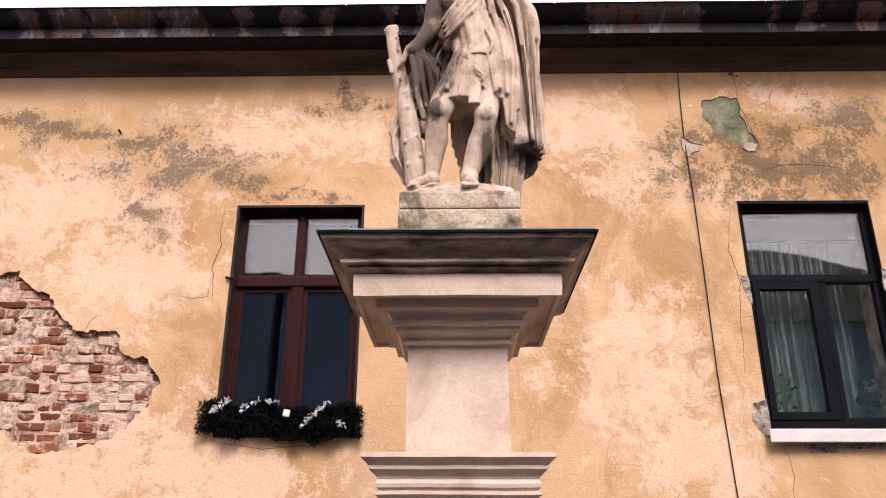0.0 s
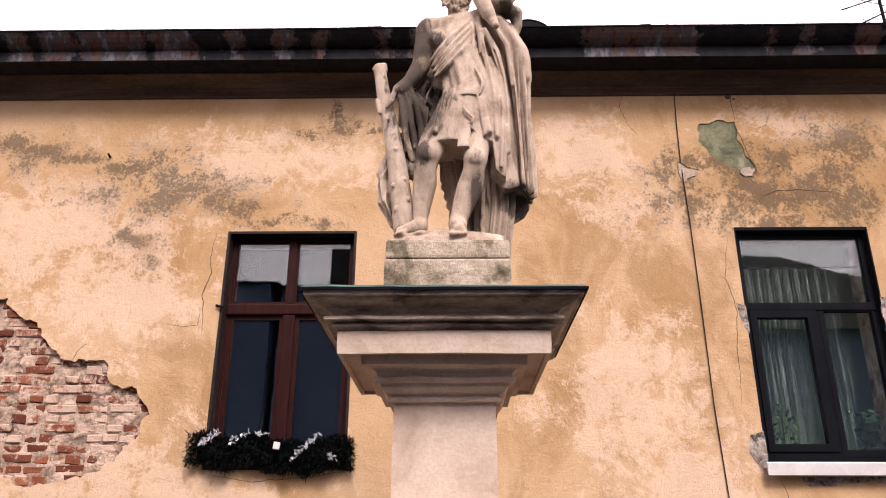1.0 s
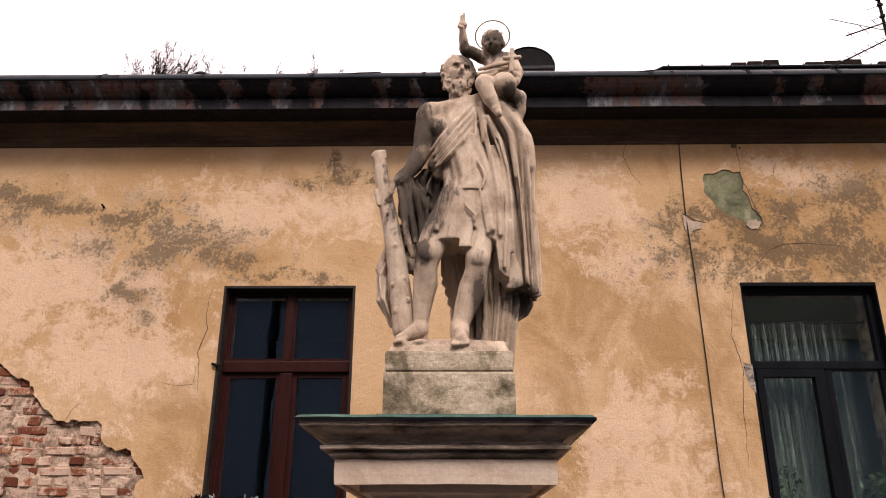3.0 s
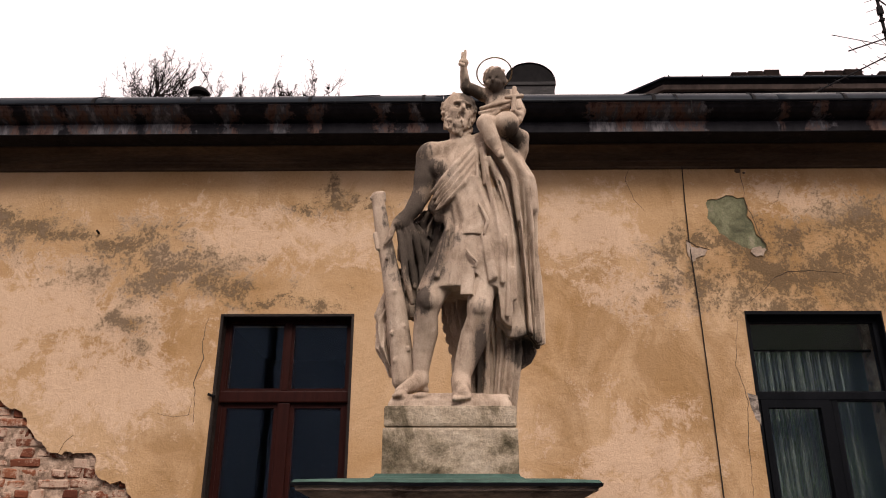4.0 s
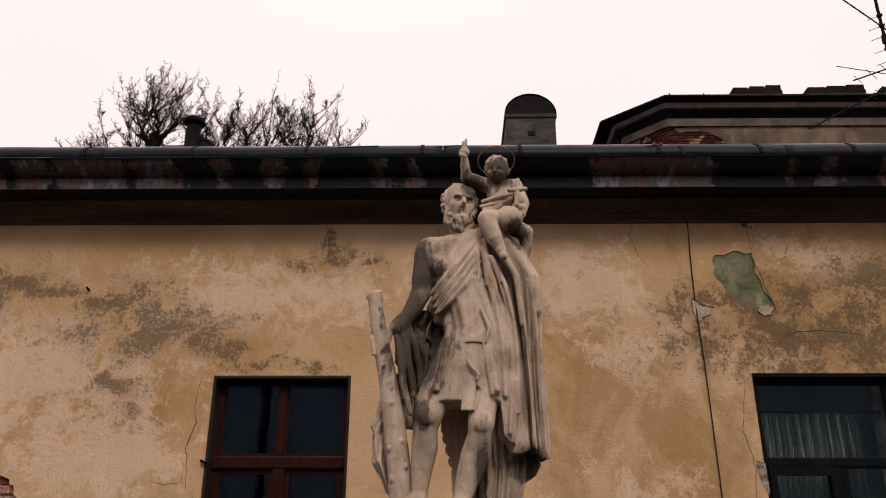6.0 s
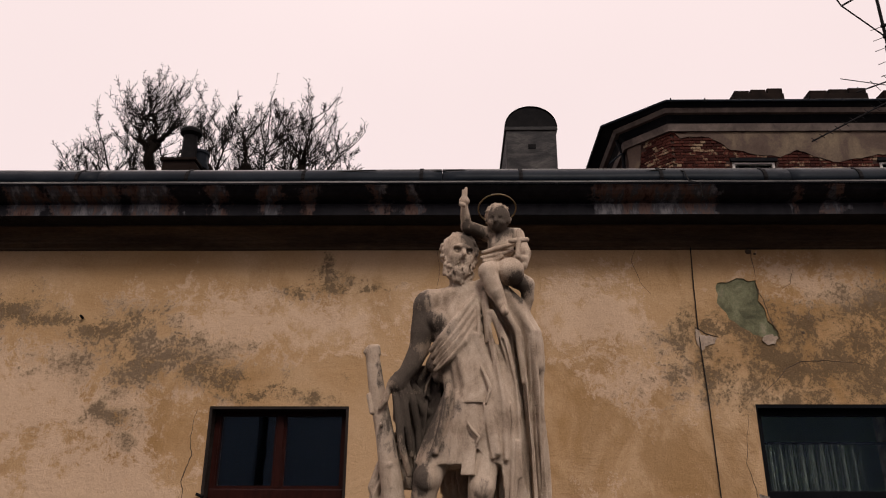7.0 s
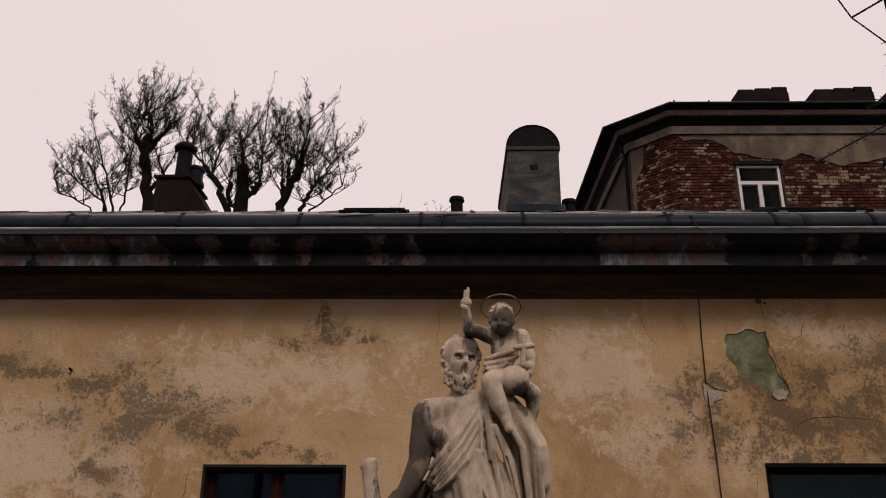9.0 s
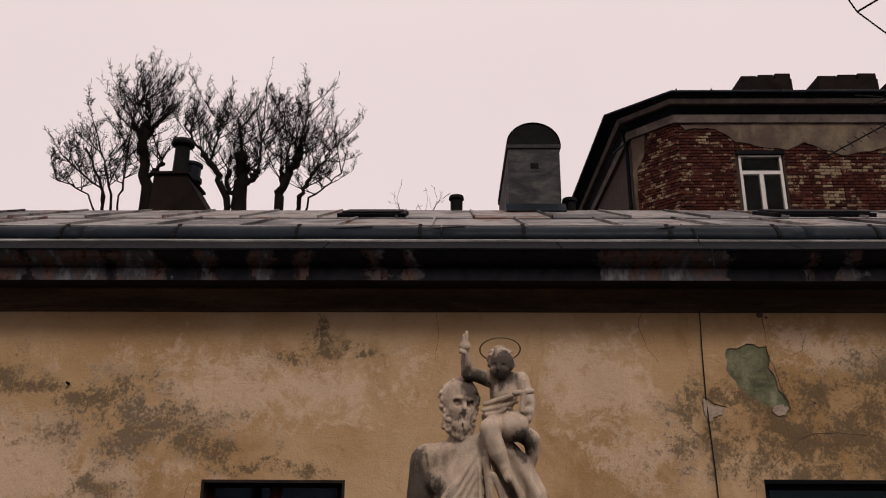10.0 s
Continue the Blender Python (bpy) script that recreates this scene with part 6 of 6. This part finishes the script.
hf = Vector((0.24, -0.94, -0.10)).normalized()
hr = hf.cross(Vector((0.06, 0.15, 1))).normalized()
hu = hr.cross(hf)


def at(c, r, u, f, a, b, d):
    return tuple(c + r * a + u * b + f * d)


def on_head(a, b, d):
    return at(HC, hr, hu, hf, a * 1.13, b * 1.13, d * 1.13)


clay.egg(on_head(0, 0.012, -0.012), (0.088, 0.099, 0.104), 0.01)
clay.egg(on_head(0, -0.026, 0.030), (0.062, 0.068, 0.084), 0.012)
clay.egg(on_head(0, -0.085, 0.052), (0.046, 0.041, 0.051), 0.010)
clay.limb([on_head(-0.034, 0.016, 0.070), on_head(0, 0.022, 0.080), on_head(0.034, 0.016, 0.070)], [0.012, 0.014, 0.012], 0.008)
for s_ in (-1, 1):
    clay.egg(on_head(0.027 * s_, 0.000, 0.076), (0.019, 0.016, 0.019), 0.005, True)
    clay.egg(on_head(0.027 * s_, -0.001, 0.063), (0.011, 0.011, 0.008), 0.003)
    clay.egg(on_head(0.036 * s_, -0.024, 0.056), (0.018, 0.018, 0.018), 0.015)
clay.limb([on_head(0, 0.016, 0.078), on_head(0, -0.018, 0.099)], [0.009, 0.0115], 0.005)
clay.egg(on_head(0, -0.047, 0.088), (0.021, 0.010, 0.016), 0.003, True)
for i in range(46):
    a_, b_ = rng.uniform(-0.056, 0.056), rng.uniform(-0.115, -0.036)
    if abs(a_) < 0.022 and b_ > -0.055:
        continue
    clay.egg(on_head(a_ * (1.05 + 4.0 * min(b_ + 0.05, 0)), b_, 0.062 + 0.012 * rng.random() - 0.45 * abs(a_) + 0.1 * (b_ + 0.06)), tuple(rng.uniform(0.010, 0.017) for _ in range(3)), 0.003)
for i in range(26):
    a_, b_ = rng.uniform(-0.040, 0.040), rng.uniform(-0.132, -0.090)
    clay.egg(on_head(a_ * (1.9 + 8 * b_), b_, 0.060 - 0.3 * abs(a_) + 0.012 * rng.random()), (rng.uniform(0.008, 0.012), rng.uniform(0.008, 0.012), rng.uniform(0.016, 0.024)), 0.003)
for i in range(44):
    a_ = rng.choice((-1, 1)) * rng.uniform(0.028, 0.064)
    b_ = rng.uniform(-0.108, -0.030) if abs(a_) > 0.045 else rng.uniform(-0.118, -0.062)
    clay.egg(on_head(a_, b_, 0.070 - 0.75 * abs(a_) + 0.012 * rng.random()), (rng.uniform(0.009, 0.014), rng.uniform(0.009, 0.013), rng.uniform(0.010, 0.015)), 0.003)
for i in range(90):
    th, ph = rng.uniform(0.25 * math.pi, 1.75 * math.pi), rng.uniform(-0.5, 1.45)
    x_, z_, y_ = 0.076 * math.sin(th) * math.cos(ph), 0.012 + 0.086 * math.sin(ph), 0.072 * math.cos(th) * math.cos(ph) - 0.008
    if z_ < 0.062 and y_ > 0.030:
        continue
    clay.egg(on_head(x_, z_, y_), tuple(rng.uniform(0.012, 0.019) for _ in range(3)), 0.003)

for i in range(70):
    th, ph = rng.uniform(0.3 * math.pi, 1.7 * math.pi), rng.uniform(-0.45, 1.3)
    x_, z_, y_ = 0.092 * math.sin(th) * math.cos(ph), 0.012 + 0.102 * math.sin(ph), 0.090 * math.cos(th) * math.cos(ph) - 0.008
    if z_ < 0.066 and y_ > 0.026:
        continue
    clay.egg(on_head(x_, z_, y_), (0.006, 0.006, 0.010), 0.003, True)
for i in range(46):
    a_, b_ = rng.uniform(-0.06, 0.06), rng.uniform(-0.125, -0.055)
    clay.egg(on_head(a_, b_, 0.084 - 0.62 * abs(a_)), (0.0055, 0.0055, 0.012), 0.003, True)

# the child on the shoulder
clay.egg((0.336, 3.380, 4.876), (0.066, 0.06, 0.085), 0.02)
clay.egg((0.316, 3.370, 4.759), (0.085, 0.07, 0.05), 0.025)
clay.limb([(0.271, 3.370, 4.940), (0.419, 3.380, 4.938)], [0.036, 0.036], 0.02)
clay.limb([(0.331, 3.370, 4.940), (0.328, 3.360, 4.969)], [0.034, 0.03], 0.012)
CC = Vector((0.322, 3.335, 5.009))
cf = Vector((-0.22, -0.95, -0.22)).normalized()
cr = cf.cross(Vector((0.08, 0, 1))).normalized()
cu = cr.cross(cf)


def on_child(a, b, d):
    return at(CC, cr, cu, cf, a, b, d)


clay.egg(on_child(0, 0.006, -0.008), (0.060, 0.066, 0.068), 0.01)
clay.egg(on_child(0, -0.024, 0.020), (0.044, 0.042, 0.050), 0.014)
for s_ in (-1, 1):
    clay.egg(on_child(0.021 * s_, -0.006, 0.058), (0.011, 0.008, 0.009), 0.006, True)
    clay.egg(on_child(0.026 * s_, -0.028, 0.044), (0.016, 0.014, 0.014), 0.01)
clay.limb([on_child(0, -0.004, 0.058), on_child(0, -0.024, 0.070)], [0.005, 0.008], 0.005)
for i in range(60):
    th, ph = rng.uniform(0.22 * math.pi, 1.78 * math.pi), rng.uniform(-0.45, 1.45)
    x_, z_, y_ = 0.060 * math.sin(th) * math.cos(ph), 0.008 + 0.066 * math.sin(ph), 0.056 * math.cos(th) * math.cos(ph) - 0.004
    if z_ < 0.042 and y_ > 0.022:
        continue
    clay.egg(on_child(x_, z_, y_), tuple(rng.uniform(0.007, 0.012) for _ in range(3)), 0.004)
# raised arm with two fingers
clay.limb([(0.259, 3.370, 4.940), (0.198, 3.340, 4.957), (0.165, 3.320, 4.958)], [0.036, 0.032, 0.029], 0.012)
clay.limb([(0.165, 3.320, 4.958), (0.156, 3.290, 5.009), (0.153, 3.270, 5.048)], [0.028, 0.024, 0.018], 0.010)
clay.egg((0.153, 3.260, 5.073), (0.027, 0.022, 0.025), 0.008)
clay.limb([(0.159, 3.250, 5.084), (0.162, 3.245, 5.137)], [0.0095, 0.0075], 0.004)
clay.limb([(0.147, 3.250, 5.084), (0.147, 3.245, 5.123)], [0.0085, 0.007], 0.004)
for i in range(3):
    clay.egg(tuple(Vector((0.132, 3.238, 5.047)) + Vector((0.011 * i, -0.003, -0.004 * i))), (0.008, 0.010, 0.014), 0.003)
# other arm, ball and cross
clay.limb([(0.422, 3.380, 4.931), (0.456, 3.350, 4.826), (0.437, 3.320, 4.750)], [0.034, 0.030, 0.024], 0.012)
clay.limb([(0.444, 3.320, 4.784), (0.409, 3.280, 4.780)], [0.022, 0.018], 0.008)
clay.egg((0.373, 3.295, 4.712), (0.069, 0.069, 0.069), 0.006)
clay.limb([(0.411, 3.265, 4.778), (0.421, 3.270, 4.917)], [0.013, 0.013], 0.004)
clay.limb([(0.378, 3.265, 4.859), (0.458, 3.270, 4.869)], [0.0125, 0.0125], 0.003)
# legs and scarf of the child
clay.limb([(0.315, 3.350, 4.734), (0.264, 3.260, 4.702)], [0.052, 0.046], 0.012)
clay.limb([(0.264, 3.255, 4.692), (0.297, 3.250, 4.597), (0.324, 3.250, 4.545)], [0.045, 0.040, 0.026], 0.010)
clay.limb([(0.324, 3.250, 4.539), (0.338, 3.210, 4.482)], [0.026, 0.018], 0.008)
clay.limb([(0.412, 3.360, 4.692), (0.453, 3.340, 4.660)], [0.045, 0.040], 0.012)
clay.limb([(0.456, 3.340, 4.660), (0.462, 3.360, 4.595), (0.452, 3.370, 4.538)], [0.038, 0.030, 0.020], 0.010)
for a, b, c in (((0.243, 3.300, 4.813), (0.309, 3.300, 4.834), (0.399, 3.315, 4.863)), ((0.237, 3.300, 4.786), (0.308, 3.300, 4.799), (0.391, 3.310, 4.825)), ((0.249, 3.300, 4.766), (0.302, 3.300, 4.772), (0.337, 3.300, 4.792))):
    clay.limb([a, b, c], [0.010, 0.013, 0.009], 0.006)
# rough ground under the feet
clay.panel([(3.205, -0.200, 0.358, 3.135), (3.245, -0.196, 0.354, 3.142), (3.280, -0.175, 0.335, 3.160)], 0.40, 0.012)
for i in range(26):
    a_ = rng.uniform(-0.17, 0.32)
    clay.egg((a_, 3.17 + 0.25 * (a_ - 0.08) ** 2 / 0.28 + rng.uniform(0, 0.06), rng.uniform(3.235, 3.280)), (rng.uniform(0.02, 0.05), rng.uniform(0.02, 0.04), rng.uniform(0.010, 0.022)), 0.008)

verts_, quads_ = clay.skin()
me = bpy.data.meshes.new("statue")
me.from_pydata(verts_.tolist(), [], quads_.tolist())
# thin metal halo, in the same mesh
bm = bmesh.new()
bm.from_mesh(me)
hc, tilt_ = Vector((0.322, 3.370, 5.079)), radians(65)
ring = [hc + 0.096 * (Vector((1, 0, 0)) * math.cos(a_) + Vector((0, math.sin(tilt_), -math.cos(tilt_))) * math.sin(a_)) for a_ in [2 * math.pi * i / 48 for i in range(49)]]
n_before = len(bm.faces)
tube(bm, ring, 0.0038, 6, cap=False)
tube(bm, [ring[12], hc + Vector((0, 0.055, -0.03))], 0.0035, 5)
bm.faces.ensure_lookup_table()
for f in bm.faces[n_before:]:
    f.material_index = 1
bm.to_mesh(me)
bm.free()
for p in me.polygons:
    p.use_smooth = True
me.materials.append(STATUE_STONE)
me.materials.append(BRASS)
statue = new("statue", me)
tagged(statue, "weathered grey stone statue of a robed bearded figure carrying a child", "statue")

# ---- fir garland with tinsel on the brown window's sill ----
gar = thing("fir_garland", (-1.35, 6.12, 2.5), "dark artificial fir garland with silver tinsel on the sill", "garland")
rng = random.Random(8)
spine = [Vector((-2.0 + 1.27 * i / 40, 6.10 + 0.03 * math.sin(i * 0.7), 2.635 + 0.030 * math.sin(i * 0.55) - 0.035 * (i / 40) - (0.05 if 22 < i < 30 else 0))) for i in range(41)]
bm = bmesh.new()
for c in spine:
    for _ in range(300):
        d = Vector((rng.gauss(0, 0.8), rng.gauss(-0.2, 0.8), rng.gauss(0, 0.9))).normalized()
        o = c + Vector((rng.uniform(-0.03, 0.03), rng.uniform(-0.03, 0.05), rng.uniform(-0.13, 0.12)))
        e = o + d * rng.uniform(0.022, 0.05)
        s_ = d.cross(Vector((0.3, 0.5, 0.8))).normalized() * 0.0040
        bm.faces.new([bm.verts.new(v) for v in (o - s_, o + s_, e + s_ * 0.4, e - s_ * 0.4)])
part("needles", bm, NEEDLES, gar)
bm = bmesh.new()
tube(bm, spine, 0.018, 7)
part("core", bm, NEEDLES, gar)
for centre, n_, sx_, sz_, slope_ in (((-1.84, 6.04, 2.72), 60, 0.07, 0.05, 0.6), ((-1.60, 6.04, 2.73), 36, 0.07, 0.04, 0.5), ((-1.42, 6.04, 2.75), 30, 0.06, 0.015, 0.0), ((-1.08, 6.03, 2.65), 90, 0.11, 0.03, 0.95), ((-0.86, 6.04, 2.58), 20, 0.03, 0.04, 0.0)):
    bm = bmesh.new()
    for _ in range(n_):
        u_ = rng.uniform(-1, 1)
        o = Vector(centre) + Vector((u_ * sx_, rng.uniform(-0.02, 0.01), u_ * sx_ * slope_ + rng.uniform(-1, 1) * sz_ * 0.5))
        d = Vector((rng.gauss(0, 1), rng.gauss(-0.3, 0.6), rng.gauss(0, 1))).normalized()
        e = o + d * rng.uniform(0.012, 0.032)
        s_ = d.cross(Vector((0.1, 1, 0.2))).normalized() * 0.0026
        bm.faces.new([bm.verts.new(v) for v in (o - s_, o + s_, e + s_, e - s_)])
    part("tinsel", bm, TINSEL, gar, "curled silver tinsel")
bm = boxed(-0.026, 0.026, -0.02, 0.02, -0.028, 0.028, bevel=0.006)
bm.transform(Matrix.Translation((-1.30, 6.03, 2.655)) @ pose(0, 0, 0, 0, 8, 12))
tagged(solid("ornament_box", bm, WHITE_PLASTIC), "small white box ornament hanging in the fir garland", "ornament")

# ---- bricks laid bare where the plaster has fallen ----
def brick_meshes(name, material, w, d, h, rough, count, seed):
    out = []
    r = random.Random(seed)
    for _ in range(count):
        bm = boxed(-w / 2, w / 2, 0, d, -h / 2, h / 2, bevel=0.0)
        for e in bm.verts:
            e.co += Vector((r.gauss(0, rough), r.gauss(0, rough) if e.co.y < d / 2 else 0, r.gauss(0, rough * 0.7)))
        bmesh.ops.bevel(bm, geom=list(bm.edges), offset=rough * 1.6, segments=1, affect="EDGES")
        me = bpy.data.meshes.new(name)
        bm.to_mesh(me)
        bm.free()
        me.materials.append(material)
        out.append(me)
    return out


def inside_loop(x, z, loop):
    hit = False
    for (xa, za), (xb, zb) in zip(loop, loop[1:] + loop[:1]):
        if (za > z) != (zb > z) and x < (xb - xa) * (z - za) / (zb - za) + xa:
            hit = not hit
    return hit


COURSE = 0.081
# mortar and limewash smeared over the joints
bm = bmesh.new()
nx, nz = 190, 125
grid = []
for j in range(nz):
    for i in range(nx):
        x, z = -5.0 + 2.7 * i / (nx - 1), 2.2 + 1.95 * j / (nz - 1)
        d = 0.016 * noise.noise((x * 3.1, z * 3.1, 4)) + 0.013 * noise.noise((x * 11, z * 13, 2)) + 0.007 * noise.noise((x * 34, z * 34, 8))
        grid.append(bm.verts.new((x, min(WALL + 0.053, max(WALL + 0.012, WALL + 0.0405 + d)), z)))
for j in range(nz - 1):
    for i in range(nx - 1):
        a = j * nx + i
        x, z = grid[a].co.x, grid[a].co.z
        if inside_loop(x, z, PATCH) or inside_loop(x + 0.03, z, PATCH) or inside_loop(x - 0.03, z, PATCH) or inside_loop(x, z + 0.03, PATCH) or inside_loop(x, z - 0.03, PATCH):
            bm.faces.new((grid[a], grid[a + 1], grid[a + nx + 1], grid[a + nx]))
bmesh.ops.delete(bm, geom=[v for v in bm.verts if not v.link_faces], context="VERTS")
part("mortar_smear", bm, MORTAR, wall, "pale mortar smeared over the bricks")
stretchers = brick_meshes("brick", BRICK, 0.248, 0.06, 0.069, 0.006, 7, 1)
headers = brick_meshes("brick", BRICK, 0.120, 0.06, 0.069, 0.006, 7, 2)
r = random.Random(6)
for row in range(21):
    z = 2.33 + row * COURSE
    x = -5.1 + (0.065 if row % 2 else 0.0) + r.uniform(-0.02, 0.02)
    while x < -2.2:
        head = (row % 2 == 1) if r.random() < 0.8 else r.random() < 0.5
        w = 0.133 if head else 0.261
        c = x + w / 2
        if any(inside_loop(c + dx, z + dz, PATCH) for dx in (-w * 0.55, 0, w * 0.55) for dz in (-0.05, 0.05)) and r.random() > 0.03:
            part_from("brick", r.choice(headers if head else stretchers), wall, Matrix.Translation((c, WALL + 0.034 + r.uniform(-0.010, 0.012), z + r.gauss(0, 0.003))) @ pose(0, 0, 0, r.gauss(0, 1.2), r.gauss(0, 0.8), r.gauss(0, 1.2)))
        x += w

# ---- bricks of the house behind ----
far_st = brick_meshes("brick", FAR_BRICK, 0.245, 0.06, 0.068, 0.004, 3, 3)
far_hd = brick_meshes("brick", FAR_BRICK, 0.118, 0.06, 0.068, 0.004, 3, 4)
rest = bmesh.new()
made = 0
turn_ = math.degrees(math.atan2(-0.9, 0.86))
for face in range(2):
    for row in range(48):
        z = 13.22 - row * COURSE
        x, end = (5.55, 13.3) if face == 0 else (0.02, 1.22)
        x += 0.06 if row % 2 else 0
        while x < end:
            head = row % 2 == 1
            w = 0.131 if head else 0.258
            c = x + w / 2
            x += w
            if face == 0:
                if inside_loop(c, z, REND) and inside_loop(c, z - 0.12, REND):
                    continue
                if any(a - 0.06 < c < b + 0.06 and cc - 0.05 < z < d + 0.05 for a, b, cc, d in (WIN1, WIN2)):
                    continue
                m = Matrix.Translation((c, FY - 0.022 + r.uniform(-0.008, 0.006), z)) @ pose(0, 0, 0, r.gauss(0, 1), 0, r.gauss(0, 1))
            else:
                if c > 1.2 or inside_loop(c, z, REND2):
                    continue
                m = Matrix.Translation((4.66, 18.1, 0)) @ pose(0, 0, 0, 0, 0, turn_) @ Matrix.Translation((c, -0.02 + r.uniform(-0.008, 0.006), z))
            me = r.choice(far_hd if head else far_st)
            if made < 300 and face == 0 and c < 9.6 and z > 10.9:
                part_from("brick", me, wall_far, m)
                made += 1
            else:
                n0 = len(rest.verts)
                rest.from_mesh(me)
                rest.verts.ensure_lookup_table()
                for i in range(n0, len(rest.verts)):
                    rest.verts[i].co = m @ rest.verts[i].co
tagged(part("brickwork", rest, FAR_BRICK, wall_far), kind="stuff")
